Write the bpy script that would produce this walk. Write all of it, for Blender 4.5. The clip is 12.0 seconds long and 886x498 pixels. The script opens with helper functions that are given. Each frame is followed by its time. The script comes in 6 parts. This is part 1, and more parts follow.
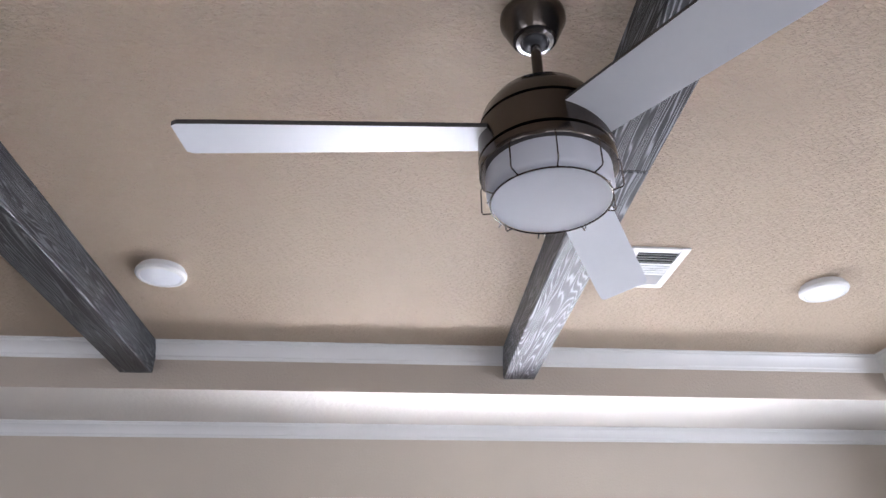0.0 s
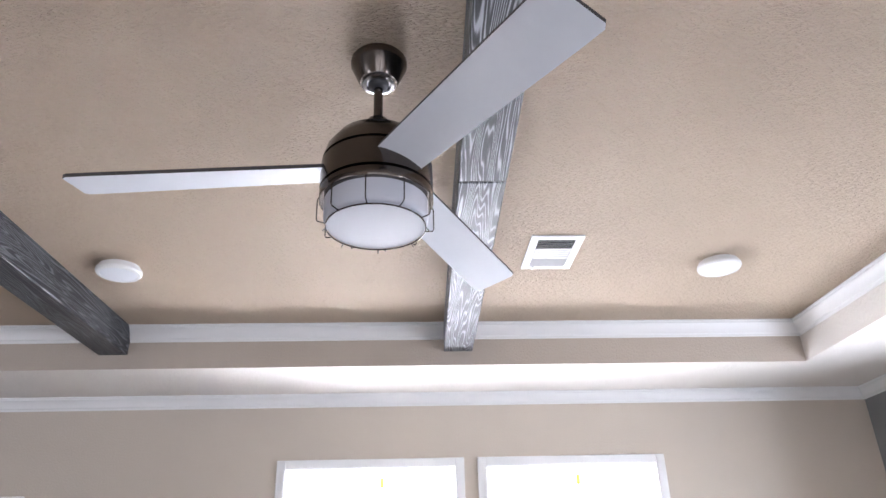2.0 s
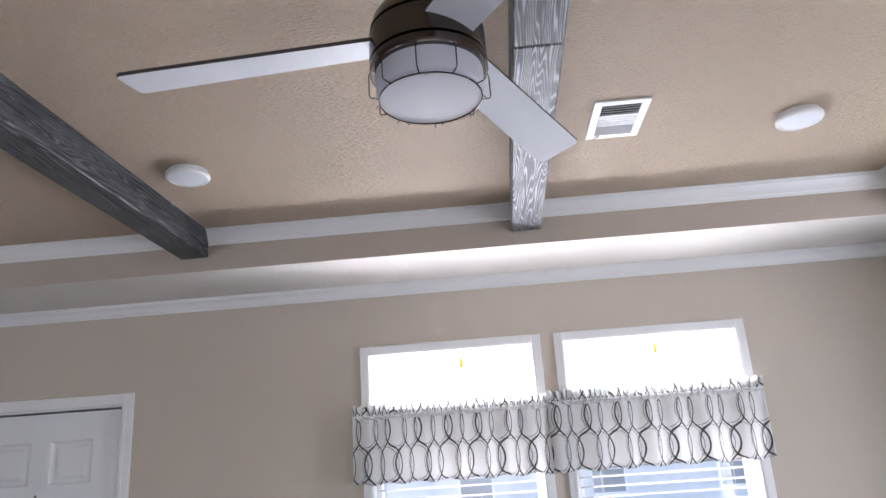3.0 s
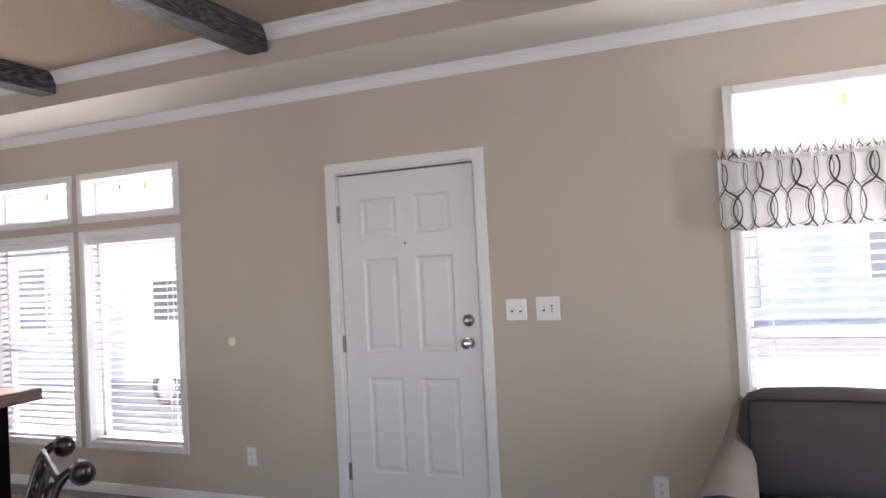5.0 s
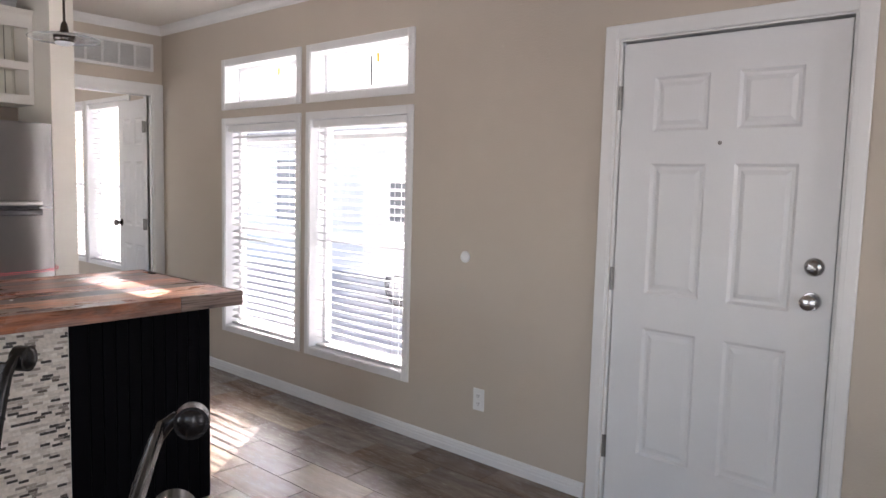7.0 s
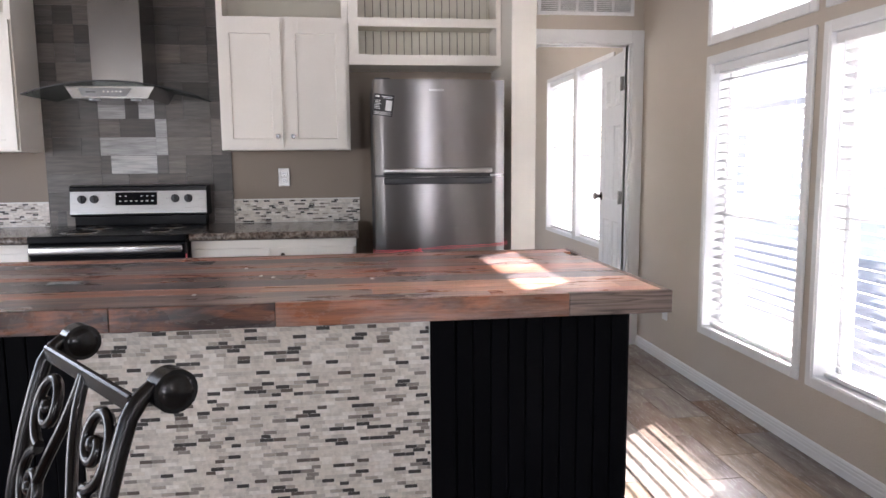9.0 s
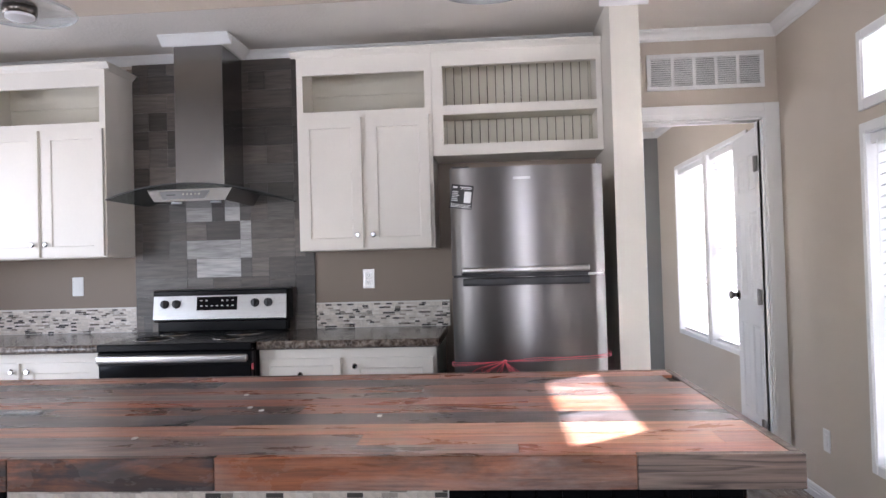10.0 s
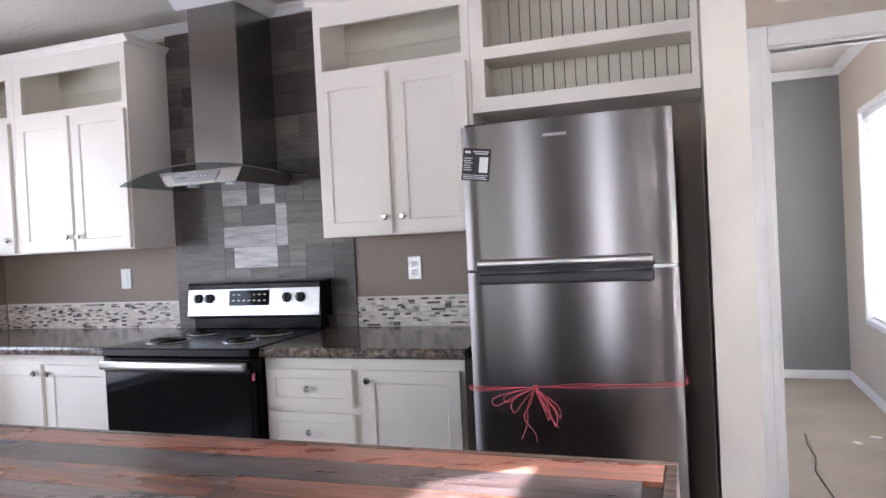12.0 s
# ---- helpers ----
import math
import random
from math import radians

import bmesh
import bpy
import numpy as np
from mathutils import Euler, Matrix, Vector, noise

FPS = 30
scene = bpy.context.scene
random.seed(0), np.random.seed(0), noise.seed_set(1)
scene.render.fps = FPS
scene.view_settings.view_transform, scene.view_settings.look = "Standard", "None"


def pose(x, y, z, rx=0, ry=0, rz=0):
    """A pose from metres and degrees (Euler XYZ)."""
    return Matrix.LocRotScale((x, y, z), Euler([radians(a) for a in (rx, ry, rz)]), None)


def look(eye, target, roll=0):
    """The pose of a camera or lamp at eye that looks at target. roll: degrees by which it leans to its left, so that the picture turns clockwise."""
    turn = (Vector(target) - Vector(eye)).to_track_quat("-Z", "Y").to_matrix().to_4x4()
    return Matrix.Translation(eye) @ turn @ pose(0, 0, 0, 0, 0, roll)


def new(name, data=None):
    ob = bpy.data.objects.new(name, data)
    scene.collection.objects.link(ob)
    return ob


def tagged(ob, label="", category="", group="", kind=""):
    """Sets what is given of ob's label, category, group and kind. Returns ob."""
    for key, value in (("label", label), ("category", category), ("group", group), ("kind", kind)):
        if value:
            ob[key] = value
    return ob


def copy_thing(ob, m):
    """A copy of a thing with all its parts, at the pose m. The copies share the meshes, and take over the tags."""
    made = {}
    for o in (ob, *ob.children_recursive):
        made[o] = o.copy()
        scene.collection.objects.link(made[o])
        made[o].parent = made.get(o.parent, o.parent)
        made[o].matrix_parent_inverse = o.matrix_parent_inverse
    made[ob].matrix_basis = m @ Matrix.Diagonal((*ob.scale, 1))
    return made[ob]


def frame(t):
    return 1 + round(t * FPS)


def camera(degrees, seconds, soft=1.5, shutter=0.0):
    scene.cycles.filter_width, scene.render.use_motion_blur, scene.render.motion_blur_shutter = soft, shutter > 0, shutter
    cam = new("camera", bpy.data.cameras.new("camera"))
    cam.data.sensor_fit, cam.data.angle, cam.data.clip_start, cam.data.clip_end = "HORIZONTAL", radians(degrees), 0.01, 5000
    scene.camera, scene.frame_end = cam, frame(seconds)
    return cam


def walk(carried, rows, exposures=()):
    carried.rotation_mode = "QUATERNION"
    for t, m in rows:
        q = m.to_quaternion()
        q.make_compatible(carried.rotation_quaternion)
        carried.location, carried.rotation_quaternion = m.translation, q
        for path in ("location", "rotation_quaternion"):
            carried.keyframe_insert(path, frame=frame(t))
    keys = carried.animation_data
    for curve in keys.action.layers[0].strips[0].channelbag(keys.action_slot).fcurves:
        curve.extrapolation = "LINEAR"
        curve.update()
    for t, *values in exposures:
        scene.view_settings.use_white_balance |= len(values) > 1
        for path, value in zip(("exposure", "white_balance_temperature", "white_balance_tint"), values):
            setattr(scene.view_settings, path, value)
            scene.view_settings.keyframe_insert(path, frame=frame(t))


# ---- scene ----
cam = camera(64.7, 12.0)
PATH = [
    (0, (-0.344, 1.61, 1.67), (-0.185, 3.35, 2.643), -0.7),
    (0.5, (-0.3, 1.44, 1.653), (-0.007, 3.162, 2.628), -1.5),
    (1, (-0.239, 1.337, 1.663), (0.139, 3.054, 2.617), -2.7),
    (1.5, (-0.13, 1.308, 1.663), (0.152, 3.056, 2.593), -2.3),
    (2, (0.001, 1.292, 1.639), (0.101, 3.09, 2.509), -1.6),
    (2.5, (0.038, 1.322, 1.619), (0.042, 3.194, 2.325), -3.1),
    (3, (0.005, 1.332, 1.608), (-0.096, 3.24, 2.201), -3.9),
    (3.5, (-0.027, 1.326, 1.593), (-0.364, 3.232, 2.094), -2.8),
    (3.7, (-0.071, 1.334, 1.573), (-0.523, 3.232, 2.013), -2.5),
    (5.3, (-0.777, 1.439, 1.437), (-1.618, 3.254, 1.45), -2.7),
    (5.5, (-0.841, 1.517, 1.451), (-1.748, 3.3, 1.454), -2.3),
    (6, (-0.99, 1.722, 1.431), (-1.997, 3.449, 1.4), -1.1),
    (6.5, (-1.194, 1.982, 1.443), (-2.262, 3.67, 1.348), 0.3),
    (7, (-1.383, 2.249, 1.408), (-2.695, 3.747, 1.223), 1.5),
    (7.5, (-1.617, 2.472, 1.414), (-3.172, 3.719, 1.247), 1.6),
    (7.7, (-1.735, 2.547, 1.418), (-3.368, 3.693, 1.28), 1.2),
    (9.3, (-2.363, 3.166, 1.262), (-4.352, 3.27, 1.081), -1.1),
    (9.5, (-2.479, 3.227, 1.29), (-4.477, 3.283, 1.21), -1.4),
    (10, (-2.709, 3.37, 1.276), (-4.703, 3.223, 1.313), -1.6),
    (10.5, (-2.898, 3.514, 1.312), (-4.857, 3.111, 1.306), -1.2),
    (11, (-3.125, 3.639, 1.31), (-5.064, 3.152, 1.257), -1.9),
    (11.5, (-3.402, 3.737, 1.341), (-5.339, 3.241, 1.302), -2.8),
    (12, (-3.614, 3.907, 1.325), (-5.499, 3.237, 1.296), -2.9),
]
walk(cam, [(t, look(eye, target, roll)) for t, eye, target, roll in PATH], exposures=[(0.0, 2.5, 6050, 18), (1.0, 2.54, 6050, 18), (2.1, 2.72, 6050, 18), (3.0, 2.22, 6050, 18), (3.7, 2.4, 6050, 18), (5.3, 2.58, 6650, 20), (7.7, 2.58, 6600, 20), (9.3, 3.0, 6400, 20), (10.2, 3.0, 6200, 20), (12.0, 3.08, 6150, 20)])

# ---------------------------------------------------------------- world and light
SUN_WAY = Vector((-0.73, 1.0, 0.74)).normalized()  # towards the sun
world = bpy.data.worlds.new("daylight")
scene.world = world
world.use_nodes = True
wn = world.node_tree
sky = wn.nodes.new("ShaderNodeTexSky")
sky.sky_type = "NISHITA"
sky.sun_disc = False
sky.sun_elevation = math.asin(SUN_WAY.z)
sky.sun_rotation = math.atan2(SUN_WAY.x, SUN_WAY.y)
wn.nodes["Background"].inputs["Strength"].default_value = 0.085
wn.links.new(sky.outputs["Color"], wn.nodes["Background"].inputs["Color"])
sun = new("sun", bpy.data.lights.new("sun", "SUN"))
sun.data.energy, sun.data.angle, sun.data.color = 5.0, radians(0.53), (1.0, 0.97, 0.93)
sun.matrix_world = look(SUN_WAY * 60, (0, 0, 0))
# fill lamp in a bedroom opening that is added out of view
blamp = new("bedroom_fill", bpy.data.lights.new("bedroom_fill", "AREA"))
blamp.data.shape, blamp.data.size, blamp.data.size_y, blamp.data.energy, blamp.data.color = "RECTANGLE", 1.4, 1.2, 2.5, (0.9, 0.95, 1.0)
blamp.matrix_world = look((-8.6, 2.12, 1.4), (-8.6, 5, 1.4))
# narrow tall openings added unseen in the east wall for fill light: (y0, y1, z0, z1)
EAST_FILL = ((-0.02, 0.80, 0.34, 2.2), (3.58, 3.88, 0.34, 2.2))
for (y0, y1, z0, z1), watts in zip(EAST_FILL, (3.8, 16.0)):
    lamp = new("window_skylight", bpy.data.lights.new("window_skylight", "AREA"))
    lamp.data.shape, lamp.data.size, lamp.data.size_y = "RECTANGLE", y1 - y0 - 0.06, z1 - z0 - 0.08
    lamp.data.energy, lamp.data.color = watts * (y1 - y0) * (z1 - z0), (0.90, 0.95, 1.0)
    lamp.matrix_world = look((2.60, (y0 + y1) / 2, (z0 + z1) / 2), (-5, (y0 + y1) / 2, (z0 + z1) / 2))
# fill light in openings added unseen to the south wall: (x0, x1, z0, z1)
SOUTH_FILL = ((-4.75, -3.85, 0.34, 1.75), (-3.70, -2.80, 0.34, 1.75), (-0.70, 0.20, 0.34, 2.2), (0.35, 1.25, 0.34, 2.2), (-5.95, -5.10, 1.15, 2.1))
for (x0, x1, z0, z1), watts in zip(SOUTH_FILL, (2.0, 1.9, 0.3, 0.3, 2.4)):
    lamp = new("window_skylight", bpy.data.lights.new("window_skylight", "AREA"))
    lamp.data.shape, lamp.data.size, lamp.data.size_y = "RECTANGLE", x1 - x0 - 0.08, z1 - z0 - 0.08
    lamp.data.energy, lamp.data.color = watts * (x1 - x0) * (z1 - z0), (0.86, 0.93, 1.0)
    lamp.matrix_world = look(((x0 + x1) / 2, -0.20, (z0 + z1) / 2), ((x0 + x1) / 2, 5, (z0 + z1) / 2))
# sky light in the living room transoms of the north wall: (x0, x1), watts
for (x0, x1), watts in (((-0.621, 0.240), 5.0), ((0.398, 1.284), 3.6)):
    lamp = new("transom_skylight", bpy.data.lights.new("transom_skylight", "AREA"))
    lamp.data.shape, lamp.data.size, lamp.data.size_y, lamp.data.energy, lamp.data.color = "RECTANGLE", x1 - x0 - 0.01, 0.25, watts, (0.95, 0.97, 1.0)
    lamp.matrix_world = look(((x0 + x1) / 2, 5.16, 2.065), ((x0 + x1) / 2, 0, 2.065))


# ---------------------------------------------------------------- materials
def principled(name):
    m = bpy.data.materials.new(name)
    m.use_nodes = True
    return m, m.node_tree, m.node_tree.nodes["Principled BSDF"]


def coords(nt, scale, space="Object"):
    tc = nt.nodes.new("ShaderNodeTexCoord")
    mp = nt.nodes.new("ShaderNodeMapping")
    mp.inputs["Scale"].default_value = scale if hasattr(scale, "__len__") else (scale,) * 3
    nt.links.new(tc.outputs[space], mp.inputs["Vector"])
    return mp.outputs["Vector"]


def noise_tex(nt, vec, scale=5.0, detail=4.0, rough=0.55):
    n = nt.nodes.new("ShaderNodeTexNoise")
    n.inputs["Scale"].default_value, n.inputs["Detail"].default_value, n.inputs["Roughness"].default_value = scale, detail, rough
    nt.links.new(vec, n.inputs["Vector"])
    return n.outputs["Fac"]


def ramp(nt, fac, stops, mode="LINEAR"):
    r = nt.nodes.new("ShaderNodeValToRGB")
    r.color_ramp.interpolation = mode
    while len(r.color_ramp.elements) < len(stops):
        r.color_ramp.elements.new(0.5)
    for e, (p, c) in zip(r.color_ramp.elements, stops):
        e.position, e.color = p, (*c, 1)
    nt.links.new(fac, r.inputs["Fac"])
    return r.outputs["Color"]


def mixc(nt, fac, a, b, mode="MIX"):
    m = nt.nodes.new("ShaderNodeMix")
    m.data_type, m.blend_type = "RGBA", mode
    for value, socket in ((fac, m.inputs[0]), (a, m.inputs[6]), (b, m.inputs[7])):
        if hasattr(value, "is_linked"):
            nt.links.new(value, socket)
        else:
            socket.default_value = value if not hasattr(value, "__len__") else (*value, 1)
    return m.outputs[2]


def calc(nt, op, a, b=None):
    m = nt.nodes.new("ShaderNodeMath")
    m.operation = op
    for value, socket in ((a, m.inputs[0]), (b, m.inputs[1])):
        if value is None:
            continue
        if hasattr(value, "is_linked"):
            nt.links.new(value, socket)
        else:
            socket.default_value = value
    return m.outputs[0]


def bump(nt, bsdf, height, strength=0.2, distance=0.002):
    b = nt.nodes.new("ShaderNodeBump")
    b.inputs["Strength"].default_value, b.inputs["Distance"].default_value = strength, distance
    nt.links.new(height, b.inputs["Height"])
    nt.links.new(b.outputs["Normal"], bsdf.inputs["Normal"])


def surface(name, color, rough=0.6, metal=0.0, vary=0.06, grain=60.0, relief=0.12, dist=0.001, coat=0.0):
    """Paint, plastic, cloth or metal with wear at a coarse and a fine scale."""
    m, nt, b = principled(name)
    vec = coords(nt, 1.0)
    fine, coarse = noise_tex(nt, vec, grain, 5), noise_tex(nt, vec, 2.3, 3)
    dark, light = tuple(c * (1 - vary) for c in color), tuple(min(1, c * (1 + vary)) for c in color)
    c1 = ramp(nt, coarse, ((0.3, dark), (0.7, light)))
    c2 = ramp(nt, fine, ((0.3, tuple(1 - vary * 0.6 for _ in color)), (0.7, (1, 1, 1))))
    nt.links.new(mixc(nt, 1.0, c1, c2, "MULTIPLY"), b.inputs["Base Color"])
    b.inputs["Roughness"].default_value, b.inputs["Metallic"].default_value = rough, metal
    b.inputs["Coat Weight"].default_value = coat
    rr = ramp(nt, coarse, ((0.25, (max(0, rough - 0.06),) * 3), (0.75, (min(1, rough + 0.06),) * 3)))
    nt.links.new(rr, b.inputs["Roughness"])
    if relief:
        bump(nt, b, fine, relief, dist)
    return m


def textured_paint(name, color, scale, strength, rough=0.75, stretch=1.0):
    """Sprayed wall or ceiling texture under paint."""
    m, nt, b = principled(name)
    vec = coords(nt, stretch)
    blobs = noise_tex(nt, vec, scale, 3, 0.5)
    fine = noise_tex(nt, vec, scale * 4, 3)
    coarse = noise_tex(nt, vec, 0.9, 3)
    col = ramp(nt, coarse, ((0.3, tuple(c * 0.96 for c in color)), (0.7, tuple(c * 1.03 for c in color))))
    nt.links.new(col, b.inputs["Base Color"])
    b.inputs["Roughness"].default_value = rough
    h = calc(nt, "ADD", ramp(nt, blobs, ((0.42, (0, 0, 0)), (0.6, (1, 1, 1)))), calc(nt, "MULTIPLY", fine, 0.25))
    bump(nt, b, h, strength, 0.004)
    return m


def wood(name, stops, stretch, rough=0.5, relief=0.3, rand="Object", gain=1.0, scale=9.0, coat=0.0, streak=0.35):
    """Boards: a tone for each piece, with long grain on it. stretch: scale of the grain along x, y, z."""
    m, nt, b = principled(name)
    if rand == "Object":
        r = nt.nodes.new("ShaderNodeObjectInfo").outputs["Random"]
    else:
        r = nt.nodes.new("ShaderNodeNewGeometry").outputs["Random Per Island"]
    tc = nt.nodes.new("ShaderNodeTexCoord")
    off = nt.nodes.new("ShaderNodeVectorMath")
    off.operation = "ADD"
    cmb = nt.nodes.new("ShaderNodeCombineXYZ")
    for i in range(3):
        nt.links.new(calc(nt, "MULTIPLY", r, 37.0 + 11 * i), cmb.inputs[i])
    nt.links.new(tc.outputs["Object"], off.inputs[0])
    nt.links.new(cmb.outputs[0], off.inputs[1])
    mp = nt.nodes.new("ShaderNodeMapping")
    mp.inputs["Scale"].default_value = stretch
    nt.links.new(off.outputs[0], mp.inputs["Vector"])
    g1 = noise_tex(nt, mp.outputs[0], scale, 8, 0.65)
    g2 = noise_tex(nt, mp.outputs[0], scale * 0.25, 3, 0.5)
    rings = calc(nt, "FRACT", calc(nt, "MULTIPLY", g2, 9.0))
    tone = ramp(nt, r, stops)
    v = mixc(nt, gain, tone, ramp(nt, g1, ((0.25, (0.35, 0.33, 0.32)), (0.5, (0.95, 0.95, 0.95)), (0.75, (1.5, 1.45, 1.4)))), "MULTIPLY")
    v = mixc(nt, streak * gain, v, ramp(nt, rings, ((0.0, (0.4, 0.4, 0.4)), (0.25, (1, 1, 1)), (0.8, (1.35, 1.35, 1.35)), (1.0, (0.4, 0.4, 0.4)))), "MULTIPLY")
    nt.links.new(v, b.inputs["Base Color"])
    nt.links.new(ramp(nt, g1, ((0.3, (rough + 0.12,) * 3), (0.7, (max(0.05, rough - 0.1),) * 3))), b.inputs["Roughness"])
    b.inputs["Coat Weight"].default_value = coat
    bump(nt, b, g1, relief, 0.002)
    return m


def weathered(name, dark, pale, rough=0.42):
    """Charred and brushed timber along y: dark body, pale raised grain."""
    m, nt, b = principled(name)
    r = nt.nodes.new("ShaderNodeObjectInfo").outputs["Random"]
    tc = nt.nodes.new("ShaderNodeTexCoord")
    mp = nt.nodes.new("ShaderNodeMapping")
    mp.inputs["Scale"].default_value = (26, 1.3, 26)
    nt.links.new(tc.outputs["Object"], mp.inputs["Vector"])
    sh = nt.nodes.new("ShaderNodeVectorMath")
    sh.operation = "ADD"
    cb = nt.nodes.new("ShaderNodeCombineXYZ")
    nt.links.new(calc(nt, "MULTIPLY", r, 23.0), cb.inputs[0])
    nt.links.new(calc(nt, "MULTIPLY", r, 61.0), cb.inputs[1])
    nt.links.new(mp.outputs[0], sh.inputs[0])
    nt.links.new(cb.outputs[0], sh.inputs[1])
    big = noise_tex(nt, sh.outputs[0], 0.55, 2, 0.4)
    rings = calc(nt, "PINGPONG", calc(nt, "MULTIPLY", big, 64.0), 1.0)
    fine = noise_tex(nt, sh.outputs[0], 6.0, 8, 0.75)
    patch = noise_tex(nt, coords(nt, 1.0), 3.0, 3)
    g = calc(nt, "ADD", calc(nt, "MULTIPLY", rings, 0.58), calc(nt, "MULTIPLY", fine, 0.68))
    g = calc(nt, "ADD", g, calc(nt, "MULTIPLY", calc(nt, "SUBTRACT", patch, 0.5), 0.5))
    mid = tuple((a + c) * 0.22 for a, c in zip(dark, pale))
    nt.links.new(ramp(nt, g, ((0.55, dark), (0.70, mid), (0.86, tuple(1.25 * v for v in pale)))), b.inputs["Base Color"])
    b.inputs["Roughness"].default_value = rough
    bump(nt, b, g, 0.5, 0.003)
    return m


def tile_mat(name, stops, rand, rough=0.25):
    m, nt, b = principled(name)
    r = nt.nodes.new("ShaderNodeObjectInfo").outputs["Random"] if rand == "Object" else nt.nodes.new("ShaderNodeNewGeometry").outputs["Random Per Island"]
    n = noise_tex(nt, coords(nt, (1, 60, 60)), 1.2, 4)
    c = mixc(nt, 1.0, ramp(nt, r, stops, "CONSTANT"), ramp(nt, n, ((0.3, (0.8, 0.79, 0.78)), (0.7, (1.05, 1.05, 1.05)))), "MULTIPLY")
    nt.links.new(c, b.inputs["Base Color"])
    nt.links.new(ramp(nt, r, ((0.0, (0.12,) * 3), (1.0, (0.55,) * 3))), b.inputs["Roughness"])
    bump(nt, b, n, 0.15, 0.001)
    return m


def brushed(name, color, rough, along, metal=1.0, relief=0.22):
    """Brushed sheet metal, its hairlines along one axis."""
    m, nt, b = principled(name)
    s = [420.0, 420.0, 420.0]
    s[along] = 2.0
    n = noise_tex(nt, coords(nt, tuple(s)), 2.0, 4, 0.6)
    cloud = noise_tex(nt, coords(nt, 1.0), 2.5, 3)
    c = mixc(nt, 1.0, ramp(nt, n, ((0.3, tuple(x * 0.82 for x in color)), (0.7, color))), ramp(nt, cloud, ((0.3, (0.94,) * 3), (0.7, (1,) * 3))), "MULTIPLY")
    nt.links.new(c, b.inputs["Base Color"])
    b.inputs["Metallic"].default_value = metal
    nt.links.new(ramp(nt, n, ((0.2, (rough + 0.05,) * 3), (0.8, (max(0.05, rough - 0.05),) * 3))), b.inputs["Roughness"])
    bump(nt, b, n, relief, 0.0006)
    return m


def steel_sheet(name, color):
    """Finely brushed door steel: reflections drawn out upright, faint clouding, no visible lines."""
    m, nt, b = principled(name)
    cloud = noise_tex(nt, coords(nt, (1, 3, 0.6)), 2.5, 4)
    nt.links.new(ramp(nt, cloud, ((0.3, tuple(x * 0.93 for x in color)), (0.7, color))), b.inputs["Base Color"])
    b.inputs["Metallic"].default_value = 1.0
    b.inputs["Roughness"].default_value = 0.29
    b.inputs["Anisotropic"].default_value = 0.85
    b.inputs["Anisotropic Rotation"].default_value = 0.25
    turn = nt.nodes.new("ShaderNodeTangent")
    turn.direction_type, turn.axis = "RADIAL", "Z"
    nt.links.new(turn.outputs[0], b.inputs["Tangent"])
    return m


def glass_mat(name, tint=(1, 1, 1), rough=0.0):
    m, nt, b = principled(name)
    b.inputs["Base Color"].default_value = (*tint, 1)
    b.inputs["Transmission Weight"].default_value = 1.0
    b.inputs["Roughness"].default_value = rough
    b.inputs["IOR"].default_value = 1.45
    return m


def thin_glass(name, tint, body):
    """Sheet glass seen through: clear, with a glossy film. body: how much of the film shows."""
    m, nt, b = principled(name)
    b.inputs["Base Color"].default_value = (0.8, 0.83, 0.85, 1)
    b.inputs["Roughness"].default_value = 0.06
    tr = nt.nodes.new("ShaderNodeBsdfTransparent")
    tr.inputs["Color"].default_value = (*tint, 1)
    mx = nt.nodes.new("ShaderNodeMixShader")
    mx.inputs[0].default_value = body
    nt.links.new(tr.outputs[0], mx.inputs[1])
    nt.links.new(b.outputs[0], mx.inputs[2])
    nt.links.new(mx.outputs[0], nt.nodes["Material Output"].inputs["Surface"])
    return m


def granite_mat():
    m, nt, b = principled("speckled dark laminate")
    vec = coords(nt, 1.0)
    v = nt.nodes.new("ShaderNodeTexVoronoi")
    v.inputs["Scale"].default_value = 55
    warp = nt.nodes.new("ShaderNodeVectorMath")
    warp.operation = "ADD"
    n0 = nt.nodes.new("ShaderNodeTexNoise")
    n0.inputs["Scale"].default_value = 16
    nt.links.new(vec, n0.inputs["Vector"])
    sc = nt.nodes.new("ShaderNodeVectorMath")
    sc.operation = "SCALE"
    sc.inputs["Scale"].default_value = 0.06
    nt.links.new(n0.outputs["Color"], sc.inputs[0])
    nt.links.new(vec, warp.inputs[0])
    nt.links.new(sc.outputs[0], warp.inputs[1])
    nt.links.new(warp.outputs[0], v.inputs["Vector"])
    n = noise_tex(nt, vec, 17, 7, 0.75)
    c = ramp(nt, n, ((0.3, (0.012, 0.009, 0.008)), (0.46, (0.05, 0.036, 0.028)), (0.55, (0.16, 0.115, 0.085)), (0.66, (0.42, 0.36, 0.3))))
    c = mixc(nt, 0.5, c, ramp(nt, v.outputs["Distance"], ((0.1, (0.015, 0.012, 0.011)), (0.5, (0.12, 0.09, 0.075)), (0.9, (0.36, 0.32, 0.28)))))
    nt.links.new(c, b.inputs["Base Color"])
    b.inputs["Roughness"].default_value = 0.16
    bump(nt, b, n, 0.04, 0.0005)
    return m


